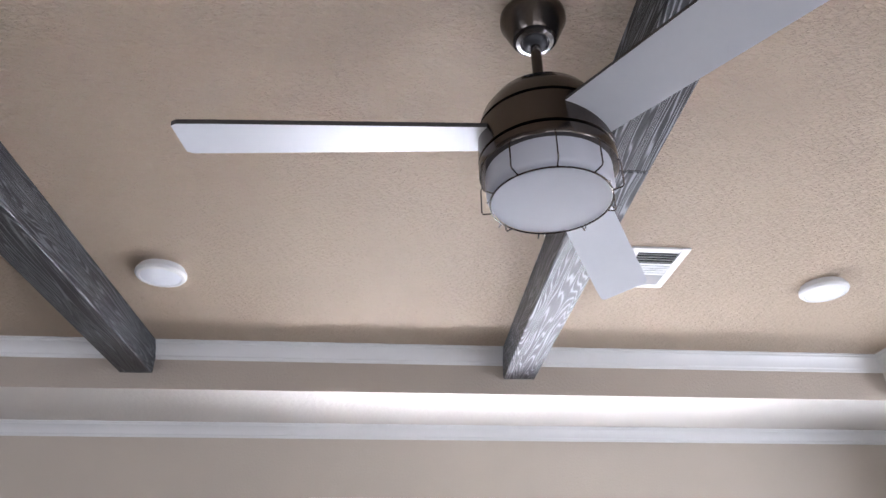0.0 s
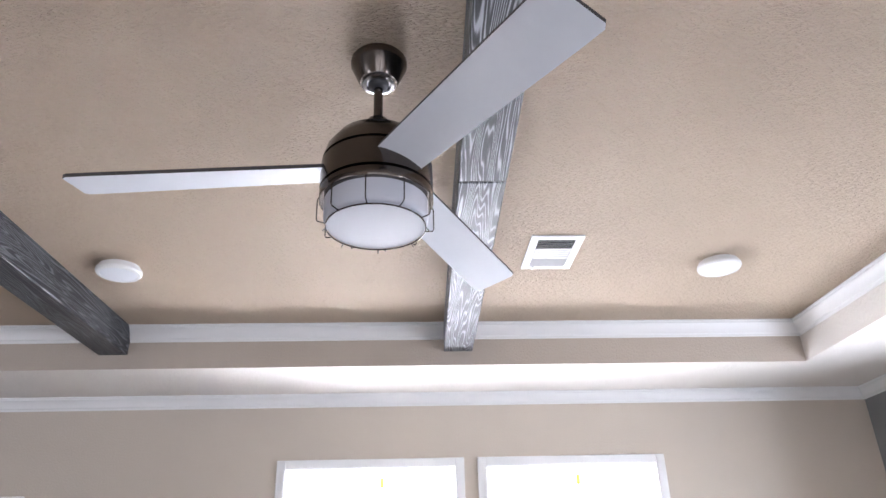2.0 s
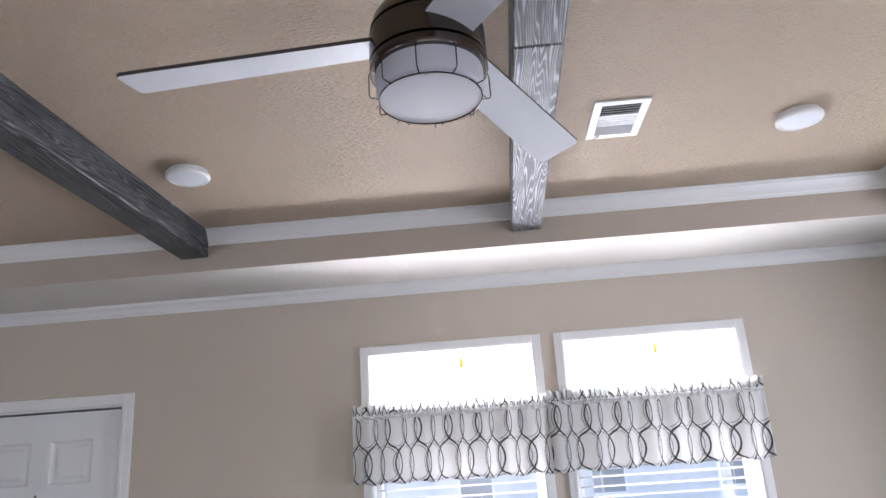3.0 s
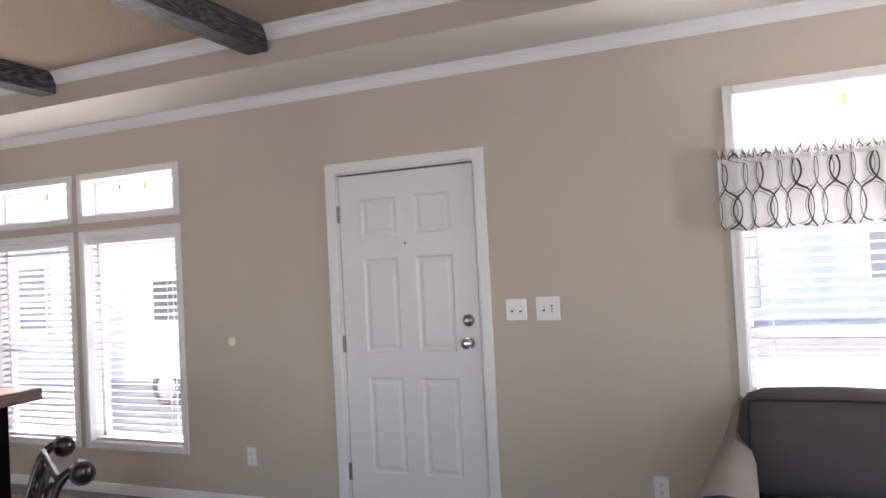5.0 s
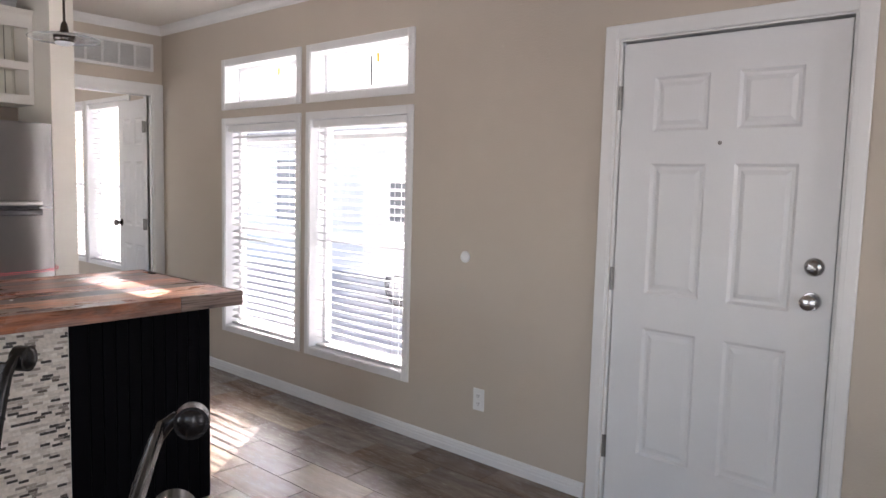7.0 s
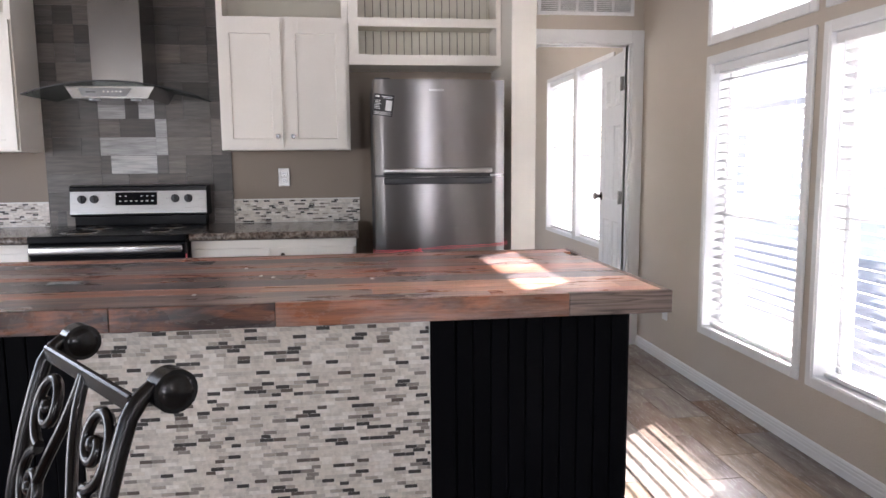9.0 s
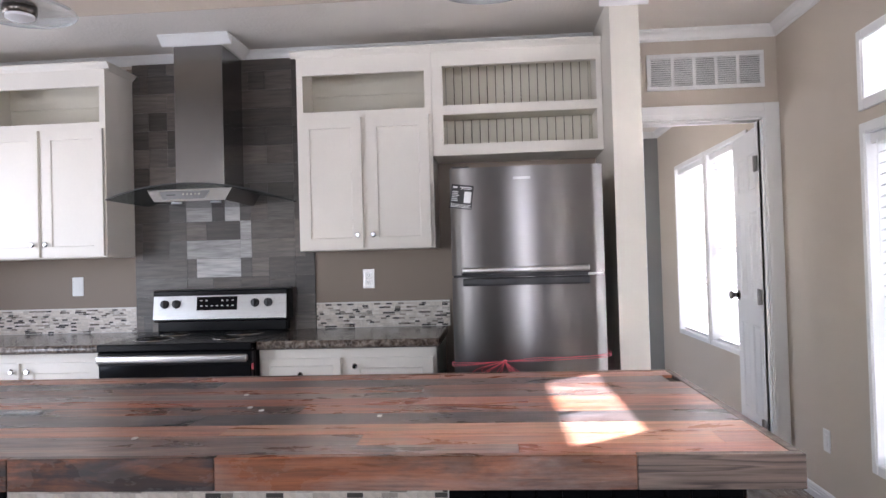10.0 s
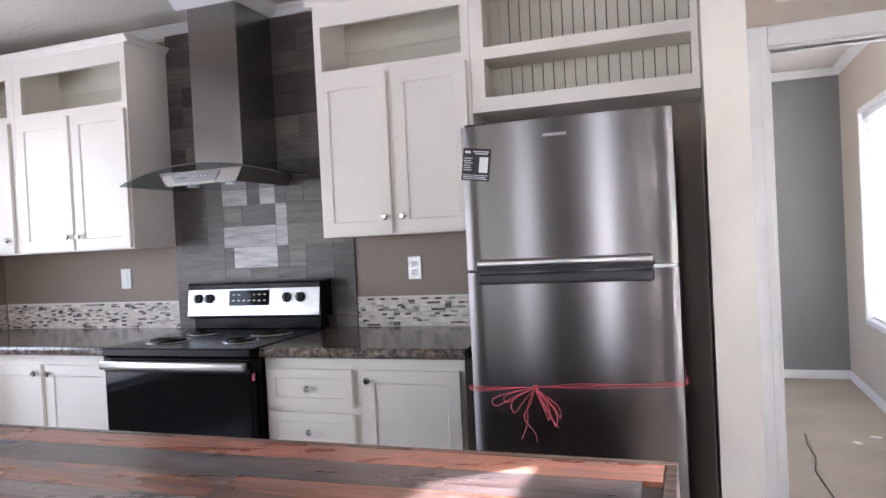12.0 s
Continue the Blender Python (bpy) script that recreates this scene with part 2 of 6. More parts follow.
def valance_mat():
    """Thin white cloth printed with grey interlaced ovals."""
    m, nt, b = principled("printed valance cloth")
    tc = nt.nodes.new("ShaderNodeTexCoord")
    sep = nt.nodes.new("ShaderNodeSeparateXYZ")
    nt.links.new(tc.outputs["UV"], sep.inputs[0])
    x, z = sep.outputs[0], sep.outputs[1]
    p, h, ra, rb = 0.080, 0.168, 0.053, 0.090
    v = calc(nt, "DIVIDE", calc(nt, "SUBTRACT", z, 1.552), h)
    row = calc(nt, "MULTIPLY", calc(nt, "FLOOR", v), 0.5)
    u = calc(nt, "SUBTRACT", calc(nt, "FRACT", calc(nt, "ADD", calc(nt, "DIVIDE", x, p), row)), 0.5)
    dz = calc(nt, "MULTIPLY", calc(nt, "SUBTRACT", calc(nt, "FRACT", v), 0.5), h / rb)

    def oval(shift, size, width):
        du = calc(nt, "MULTIPLY", calc(nt, "ADD", u, shift), p / ra)
        e = calc(nt, "SQRT", calc(nt, "ADD", calc(nt, "MULTIPLY", du, du), calc(nt, "MULTIPLY", dz, dz)))
        return calc(nt, "LESS_THAN", calc(nt, "ABSOLUTE", calc(nt, "SUBTRACT", e, size)), width)

    ink = 0.0
    for shift in (-1, 0, 1):
        ink = calc(nt, "MAXIMUM", ink, oval(shift, 1.0, 0.048))
        ink = calc(nt, "MAXIMUM", ink, calc(nt, "MULTIPLY", oval(shift + 0.14, 0.94, 0.022), 0.75))
    weave = noise_tex(nt, coords(nt, (400, 400, 400)), 1.0, 2)
    col = mixc(nt, calc(nt, "MULTIPLY", ink, 0.92), (0.84, 0.835, 0.83), (0.04, 0.037, 0.042))
    nt.links.new(col, b.inputs["Base Color"])
    b.inputs["Roughness"].default_value = 0.9
    tr = nt.nodes.new("ShaderNodeBsdfTranslucent")
    nt.links.new(col, tr.inputs["Color"])
    mx = nt.nodes.new("ShaderNodeMixShader")
    mx.inputs[0].default_value = 0.5
    nt.links.new(b.outputs[0], mx.inputs[1])
    nt.links.new(tr.outputs[0], mx.inputs[2])
    nt.links.new(mx.outputs[0], nt.nodes["Material Output"].inputs["Surface"])
    bump(nt, b, weave, 0.1, 0.0005)
    return m


def slat_mat():
    m, nt, b = principled("white blind slat")
    n = noise_tex(nt, coords(nt, (3, 90, 90)), 2, 3)
    col = ramp(nt, n, ((0.3, (0.53, 0.53, 0.54)), (0.7, (0.60, 0.60, 0.61))))
    nt.links.new(col, b.inputs["Base Color"])
    b.inputs["Roughness"].default_value = 0.45
    tr = nt.nodes.new("ShaderNodeBsdfTranslucent")
    nt.links.new(col, tr.inputs["Color"])
    mx = nt.nodes.new("ShaderNodeMixShader")
    mx.inputs[0].default_value = 0.12
    nt.links.new(b.outputs[0], mx.inputs[1])
    nt.links.new(tr.outputs[0], mx.inputs[2])
    nt.links.new(mx.outputs[0], nt.nodes["Material Output"].inputs["Surface"])
    return m


TAN = textured_paint("tan wall paint", (0.54, 0.473, 0.396), 110, 0.12, 0.6)
FASCIA = textured_paint("tan tray fascia paint", (0.50, 0.435, 0.365), 110, 0.25, 0.6)
BROWN = textured_paint("brown kitchen wall paint", (0.25, 0.195, 0.15), 130, 0.10, 0.55)
GREY = textured_paint("grey accent wall paint", (0.23, 0.235, 0.235), 130, 0.10, 0.6)
CEIL = textured_paint("off-white ceiling paint", (0.72, 0.68, 0.63), 55, 0.25, 0.8)
TRAY = textured_paint("tan textured tray ceiling paint", (0.60, 0.478, 0.352), 105, 1.5, 0.75, (0.45, 1.6, 1))
WHITE = surface("white trim paint", (0.78, 0.78, 0.77), 0.38, vary=0.03, grain=90, relief=0.05)
DOORW = surface("white door paint", (0.74, 0.745, 0.75), 0.42, vary=0.03, grain=120, relief=0.08)
CAB = surface("cream cabinet paint", (0.82, 0.775, 0.705), 0.42, vary=0.03, grain=70, relief=0.05)
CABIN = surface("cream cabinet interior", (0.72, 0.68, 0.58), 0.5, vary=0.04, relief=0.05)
GROOVE = surface("dark bead groove", (0.10, 0.085, 0.06), 0.8, relief=0)
VINYL = surface("white window vinyl", (0.82, 0.83, 0.84), 0.35, vary=0.02, relief=0)
PLATE = surface("white cover plate plastic", (0.80, 0.80, 0.79), 0.3, vary=0.02, relief=0)
SLOT = surface("dark slot", (0.03, 0.03, 0.03), 0.6, relief=0)
BLACKP = surface("black island panel paint", (0.0025, 0.0025, 0.0035), 0.6, vary=0.1, grain=30, relief=0.08)
BLACKP.node_tree.nodes["Principled BSDF"].inputs["Specular IOR Level"].default_value = 0.05
STEEL = steel_sheet("brushed stainless steel", (0.215, 0.203, 0.200))
STEELH = brushed("brushed hood steel", (0.36, 0.35, 0.345), 0.22, 1)
STEELX = brushed("brushed range steel", (0.50, 0.49, 0.48), 0.30, 1)
NICKEL = brushed("brushed nickel", (0.135, 0.117, 0.105), 0.2, 1, 1.0, 0.02)
CHROME = surface("bright chrome", (0.62, 0.62, 0.63), 0.2, 1.0, vary=0.03, relief=0)
BRASS = surface("aged hinge steel", (0.25, 0.24, 0.23), 0.35, 1.0, vary=0.1, relief=0)
ENAMEL = surface("black enamel", (0.006, 0.006, 0.007), 0.22, vary=0.1, relief=0)
ENAMEL.node_tree.nodes["Principled BSDF"].inputs["Specular IOR Level"].default_value = 0.12
OVENGL = surface("black oven glass", (0.006, 0.006, 0.007), 0.05, vary=0.05, relief=0)
OVENGL.node_tree.nodes["Principled BSDF"].inputs["Specular IOR Level"].default_value = 0.12
RUBBER = surface("dark grey plastic", (0.03, 0.03, 0.033), 0.45, vary=0.1, relief=0.05)
FRSIDE = surface("dark fridge side", (0.035, 0.034, 0.035), 0.5, vary=0.1, relief=0.1)
IRON = surface("dark wrought iron", (0.009, 0.008, 0.008), 0.24, 0.2, vary=0.25, grain=45, relief=0.3)
SEATWOOD = wood("red-brown seat wood", ((0.0, (0.20, 0.07, 0.03)), (1.0, (0.24, 0.09, 0.035))), (2, 14, 14), 0.4)
# one cloth in two tones: shade coloured into the cushions, light into the arms
SOFA = surface("charcoal sofa cloth", (0.075, 0.069, 0.07), 0.92, vary=0.12, grain=220, relief=0.45, dist=0.0015)
SOFALIT = surface("sofa cloth lightened for lit arms", (0.27, 0.245, 0.22), 0.92, vary=0.12, grain=220, relief=0.45, dist=0.0015)
PIPING = surface("black piping", (0.02, 0.02, 0.022), 0.8, relief=0.1)
GLASS = glass_mat("window glass")
HOODGL = thin_glass("smoked hood glass", (0.62, 0.66, 0.66), 0.10)
PENDGL = thin_glass("clear pendant glass", (0.92, 0.94, 0.95), 0.30)
FROST = surface("frosted white lamp glass", (0.76, 0.78, 0.82), 0.35, vary=0.02, relief=0)
BLADE = surface("white blade laminate", (0.74, 0.755, 0.79), 0.42, vary=0.03, relief=0.03)
BLADETOP = surface("dark blade edge", (0.03, 0.025, 0.022), 0.5, relief=0)
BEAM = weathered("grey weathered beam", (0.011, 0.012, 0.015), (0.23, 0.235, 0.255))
# second beam: its lack of direct light is put into darker wood
BEAMSHADE = weathered("shaded weathered beam", (0.010, 0.011, 0.014), (0.11, 0.115, 0.125))
# third and fourth beams: a darker tone throughout
BEAMDARK = weathered("darker weathered beam", (0.012, 0.012, 0.013), (0.10, 0.10, 0.105))
# darker copy of FROST: shade on the fan's glass is put into its colour
FANGL = surface("frosted fan glass toned for shade", (0.50, 0.51, 0.56), 0.35, vary=0.02, relief=0)
COUNTER = granite_mat()
def bar_mat(name, tones, glow, char):
    """Reclaimed boards under varnish: long blotches of red, brown and char that run along y, broken at the joints."""
    m, nt, b = principled(name)
    r = nt.nodes.new("ShaderNodeObjectInfo").outputs["Random"]
    tc = nt.nodes.new("ShaderNodeTexCoord")
    cb = nt.nodes.new("ShaderNodeCombineXYZ")
    nt.links.new(calc(nt, "MULTIPLY", r, 0.02), cb.inputs[0])
    nt.links.new(calc(nt, "MULTIPLY", r, 1.7), cb.inputs[1])
    sh = nt.nodes.new("ShaderNodeVectorMath")
    sh.operation = "ADD"
    nt.links.new(tc.outputs["Object"], sh.inputs[0])
    nt.links.new(cb.outputs[0], sh.inputs[1])

    def layer(stretch, scale, detail, rough, twist=0.0):
        mp = nt.nodes.new("ShaderNodeMapping")
        mp.inputs["Scale"].default_value = stretch
        nt.links.new(sh.outputs[0], mp.inputs["Vector"])
        n = nt.nodes.new("ShaderNodeTexNoise")
        n.inputs["Scale"].default_value, n.inputs["Detail"].default_value, n.inputs["Roughness"].default_value, n.inputs["Distortion"].default_value = scale, detail, rough, twist
        nt.links.new(mp.outputs[0], n.inputs["Vector"])
        return n.outputs["Fac"]

    ember = layer((7, 1.3, 7), 1.6, 6, 0.68, 0.9)
    smear = layer((10, 0.9, 10), 1.9, 7, 0.72, 1.2)
    grain = layer((34, 1.4, 34), 3.2, 8, 0.75)
    haze = layer((5, 2.0, 5), 1.5, 6, 0.66, 0.6)
    scuff = layer((26, 3.0, 26), 2.4, 8, 0.75, 0.8)
    c = mixc(nt, ramp(nt, ember, ((0.45, (0, 0, 0)), (0.60, (glow,) * 3))), ramp(nt, r, tones), (0.56, 0.19, 0.085))
    c = mixc(nt, ramp(nt, smear, ((0.44, (0, 0, 0)), (0.64, (char,) * 3))), c, (0.028, 0.029, 0.034))
    # pale haze of reflected sky, mixed into the board colour
    c = mixc(nt, ramp(nt, haze, ((0.48, (0, 0, 0)), (0.74, (0.42, 0.42, 0.42)))), c, (0.52, 0.45, 0.435))
    c = mixc(nt, 0.8, c, ramp(nt, grain, ((0.30, (0.32, 0.30, 0.30)), (0.48, (0.95, 0.95, 0.95)), (0.75, (1.45, 1.4, 1.35)))), "MULTIPLY")
    c = mixc(nt, ramp(nt, scuff, ((0.66, (0, 0, 0)), (0.74, (0.55, 0.55, 0.55)))), c, (0.62, 0.58, 0.56))
    nt.links.new(c, b.inputs["Base Color"])
    nt.links.new(ramp(nt, haze, ((0.35, (0.22,) * 3), (0.65, (0.42,) * 3))), b.inputs["Roughness"])
    b.inputs["Coat Weight"].default_value = 0.05
    bump(nt, b, grain, 0.2, 0.0015)
    return m


CHARRED = bar_mat("charred bar boards", ((0.0, (0.030, 0.034, 0.042)), (1.0, (0.070, 0.074, 0.086))), 0.12, 0.5)
RUSTY = bar_mat("rust-red bar boards", ((0.0, (0.34, 0.105, 0.065)), (0.5, (0.46, 0.165, 0.105)), (1.0, (0.54, 0.26, 0.185))), 0.8, 0.55)
UMBER = bar_mat("umber bar boards", ((0.0, (0.15, 0.085, 0.072)), (0.5, (0.30, 0.135, 0.105)), (1.0, (0.20, 0.155, 0.15))), 0.75, 0.7)
SANDY = bar_mat("sandy bar boards", ((0.0, (0.62, 0.40, 0.28)), (0.6, (0.54, 0.27, 0.175)), (1.0, (0.44, 0.20, 0.14))), 0.7, 0.45)
ASHEN = bar_mat("ashen bar boards", ((0.0, (0.20, 0.175, 0.175)), (0.5, (0.34, 0.285, 0.275)), (1.0, (0.15, 0.13, 0.135))), 0.3, 0.75)
EDGERUST = bar_mat("rust-brown edge board", ((0.0, (0.16, 0.07, 0.04)), (1.0, (0.20, 0.085, 0.045))), 0.5, 0.4)
EDGEDARK = bar_mat("smoked edge board", ((0.0, (0.07, 0.048, 0.042)), (1.0, (0.11, 0.06, 0.042))), 0.5, 0.8)
EDGEW = wood("reclaimed edge boards", ((0.0, (0.10, 0.05, 0.035)), (0.3, (0.075, 0.05, 0.042)), (0.5, (0.20, 0.08, 0.045)), (0.75, (0.12, 0.062, 0.044)), (0.9, (0.08, 0.056, 0.048)), (1.0, (0.36, 0.14, 0.05))), (12, 1.0, 16), 0.45, 0.3, scale=4.0, coat=0.05, streak=0.75)
EDGEGREY = wood("weathered edge board", ((0.0, (0.17, 0.12, 0.10)), (1.0, (0.20, 0.15, 0.125))), (12, 1.0, 26), 0.5, 0.5, scale=4.0, streak=0.9)
TILEPANEL = wood("grey plank tile", ((0.0, (0.037, 0.030, 0.025)), (0.3, (0.101, 0.082, 0.069)), (0.5, (0.049, 0.041, 0.035)), (0.66, (0.144, 0.119, 0.101)), (0.76, (0.067, 0.059, 0.052)), (0.88, (0.116, 0.103, 0.092)), (1.0, (0.073, 0.064, 0.055))), (12, 1.2, 14), 0.36, 0.25, scale=3.5, streak=0.3, gain=0.8)
TILEPALE = wood("pale plank tile", ((0.0, (0.30, 0.29, 0.28)), (0.5, (0.44, 0.43, 0.42)), (1.0, (0.34, 0.325, 0.31))), (12, 1.2, 14), 0.34, 0.25, scale=3.5, streak=0.35, gain=0.8)
def floor_mat(name, rand):
    """Glazed wood-look tile: clouded grey and brown, soft grain along x."""
    m, nt, b = principled(name)
    r = nt.nodes.new("ShaderNodeObjectInfo").outputs["Random"] if rand == "Object" else nt.nodes.new("ShaderNodeNewGeometry").outputs["Random Per Island"]
    tc = nt.nodes.new("ShaderNodeTexCoord")
    cb = nt.nodes.new("ShaderNodeCombineXYZ")
    for i in range(3):
        nt.links.new(calc(nt, "MULTIPLY", r, 41.0 + 17 * i), cb.inputs[i])
    sh = nt.nodes.new("ShaderNodeVectorMath")
    sh.operation = "ADD"
    nt.links.new(tc.outputs["Object"], sh.inputs[0])
    nt.links.new(cb.outputs[0], sh.inputs[1])

    def layer(stretch, scale, detail):
        mp = nt.nodes.new("ShaderNodeMapping")
        mp.inputs["Scale"].default_value = stretch
        nt.links.new(sh.outputs[0], mp.inputs["Vector"])
        return noise_tex(nt, mp.outputs[0], scale, detail, 0.6)

    cloud, band, grain = layer((1, 1.6, 1), 4.5, 4), layer((1, 7, 1), 3.5, 5), layer((1, 14, 1), 16, 6)
    tone = ramp(nt, r, ((0.0, (0.14, 0.092, 0.062)), (0.25, (0.26, 0.23, 0.215)), (0.45, (0.10, 0.078, 0.066)), (0.65, (0.33, 0.265, 0.205)), (0.82, (0.17, 0.12, 0.085)), (1.0, (0.22, 0.205, 0.20))))
    c = mixc(nt, ramp(nt, cloud, ((0.36, (0, 0, 0)), (0.66, (0.45, 0.45, 0.45)))), tone, (0.31, 0.265, 0.225))
    c = mixc(nt, 0.8, c, ramp(nt, band, ((0.3, (0.55, 0.50, 0.46)), (0.6, (1.1, 1.1, 1.1)))), "MULTIPLY")
    c = mixc(nt, 0.5, c, ramp(nt, grain, ((0.3, (0.7, 0.68, 0.66)), (0.7, (1.2, 1.2, 1.2)))), "MULTIPLY")
    nt.links.new(c, b.inputs["Base Color"])
    nt.links.new(ramp(nt, grain, ((0.3, (0.30,) * 3), (0.7, (0.19,) * 3))), b.inputs["Roughness"])
    bump(nt, b, grain, 0.10, 0.001)
    return m


FLOORW = floor_mat("grey-brown plank floor tile", "Object")
FLOORI = floor_mat("grey-brown plank floor tile field", "Island")
GROUT = surface("dark grout", (0.07, 0.06, 0.055), 0.9, vary=0.1, relief=0.2)
LGROUT = surface("pale mosaic grout", (0.72, 0.685, 0.63), 0.9, vary=0.06, relief=0.2)
MOSAIC = ((0.0, (0.747, 0.679, 0.603)), (0.20, (0.684, 0.621, 0.553)), (0.38, (0.792, 0.738, 0.675)), (0.52, (0.558, 0.504, 0.446)), (0.62, (0.720, 0.648, 0.572)), (0.74, (0.414, 0.360, 0.310)), (0.82, (0.261, 0.225, 0.194)), (0.87, (0.045, 0.038, 0.034)), (0.96, (0.117, 0.090, 0.072)))
MOS_OB = tile_mat("glass and stone mosaic", MOSAIC, "Object")
MOS_IS = tile_mat("glass and stone mosaic strip", MOSAIC, "Island")
CARPET = surface("beige bedroom carpet", (0.44, 0.385, 0.31), 0.95, vary=0.10, grain=160, relief=0.5, dist=0.004)
CLOTH = valance_mat()
SLAT = slat_mat()
RIBBON = surface("pink plastic ribbon", (0.72, 0.13, 0.16), 0.35, vary=0.1, relief=0)
LABEL = surface("black printed label", (0.012, 0.012, 0.014), 0.4, relief=0)
INK = surface("white print", (0.75, 0.75, 0.75), 0.5, relief=0)
YELLOW = surface("yellow tag", (0.75, 0.42, 0.05), 0.5, relief=0)
PINE = wood("raw pine", ((0.0, (0.55, 0.40, 0.24)), (1.0, (0.6, 0.45, 0.28))), (2, 12, 12), 0.7)
PAPER = surface("white paper scrap", (0.8, 0.8, 0.78), 0.7, relief=0)
SIDING = surface("white house siding", (0.76, 0.76, 0.75), 0.7, vary=0.05, relief=0.1)
ROOFM = surface("grey roof shingle", (0.42, 0.41, 0.40), 0.9, vary=0.2, grain=20, relief=0.5, dist=0.01)
DARKGL = surface("dark house window", (0.13, 0.14, 0.15), 0.1, relief=0)
GROUND = surface("pale gravel ground", (0.45, 0.43, 0.39), 0.95, vary=0.15, grain=30, relief=0.6, dist=0.02)
ASPHALT = surface("road asphalt", (0.06, 0.06, 0.06), 0.9, vary=0.15, grain=40, relief=0.5, dist=0.01)
VANP = surface("white vehicle paint", (0.62, 0.62, 0.62), 0.25, vary=0.02, relief=0, coat=0.5)


# ---------------------------------------------------------------- mesh helpers
def box(bm, x0, x1, y0, y1, z0, z1, bevel=0.0, seg=1):
    mat = Matrix.LocRotScale(((x0 + x1) / 2, (y0 + y1) / 2, (z0 + z1) / 2), None, (abs(x1 - x0), abs(y1 - y0), abs(z1 - z0)))
    r = bmesh.ops.create_cube(bm, size=1, matrix=mat)
    if bevel:
        es = list({e for v in r["verts"] for e in v.link_edges})
        bmesh.ops.bevel(bm, geom=es, offset=bevel, segments=seg, profile=0.5, affect="EDGES")
    return bm


def boxed(*a, **k):
    return box(bmesh.new(), *a, **k)


def cyl(bm, p0, p1, r0, r1=None, n=20):
    p0, p1 = Vector(p0), Vector(p1)
    d = p1 - p0
    m = Matrix.Translation((p0 + p1) / 2) @ d.to_track_quat("Z", "Y").to_matrix().to_4x4()
    bmesh.ops.create_cone(bm, cap_ends=True, segments=n, radius1=r0, radius2=r0 if r1 is None else r1, depth=d.length, matrix=m)
    return bm


def lathe(bm, profile, centre, n=40):
    """Turned shape about z: profile of (radius, z)."""
    c = Vector(centre)
    rings = [[bm.verts.new(c + Vector((r * math.cos(2 * math.pi * i / n), r * math.sin(2 * math.pi * i / n), z))) for i in range(n)] for r, z in profile]
    for a, b in zip(rings, rings[1:]):
        for i in range(n):
            bm.faces.new((a[i], a[(i + 1) % n], b[(i + 1) % n], b[i]))
    for ring, flip in ((rings[0], True), (rings[-1], False)):
        bm.faces.new(ring[::-1] if flip else ring)
    bmesh.ops.recalc_face_normals(bm, faces=bm.faces)
    return bm


def tube(bm, pts, r, n=8, closed=False):
    """A round bar along points; r: one radius or one for each point."""
    pts = [Vector(p) for p in pts]
    rs = r if hasattr(r, "__len__") else [r] * len(pts)
    rings, up = [], Vector((0.123, 0.456, 0.88)).normalized()
    for i, p in enumerate(pts):
        a = pts[i - 1] if i or closed else p
        b = pts[(i + 1) % len(pts)] if i + 1 < len(pts) or closed else p
        t = (b - a).normalized()
        u = (up - t * up.dot(t)).normalized()
        up = u
        w = t.cross(u)
        rings.append([bm.verts.new(p + (u * math.cos(2 * math.pi * k / n) + w * math.sin(2 * math.pi * k / n)) * rs[i]) for k in range(n)])
    pairs = list(zip(rings, rings[1:])) + ([(rings[-1], rings[0])] if closed else [])
    for a, b in pairs:
        for k in range(n):
            bm.faces.new((a[k], a[(k + 1) % n], b[(k + 1) % n], b[k]))
    if not closed:
        bm.faces.new(rings[0][::-1])
        bm.faces.new(rings[-1])
    bmesh.ops.recalc_face_normals(bm, faces=bm.faces)
    return bm


def prism(bm, outline, axis, a, b):
    """Extrudes a closed outline of (u, v) along an axis from a to b. x: (y, z); y: (x, z); z: (x, y)."""
    def at(u, v, w):
        return {"x": (w, u, v), "y": (u, w, v), "z": (u, v, w)}[axis]
    lo = [bm.verts.new(at(u, v, a)) for u, v in outline]
    hi = [bm.verts.new(at(u, v, b)) for u, v in outline]
    n = len(outline)
    bm.faces.new(lo[::-1])
    bm.faces.new(hi)
    for i in range(n):
        bm.faces.new((lo[i], lo[(i + 1) % n], hi[(i + 1) % n], hi[i]))
    bmesh.ops.recalc_face_normals(bm, faces=bm.faces)
    return bm


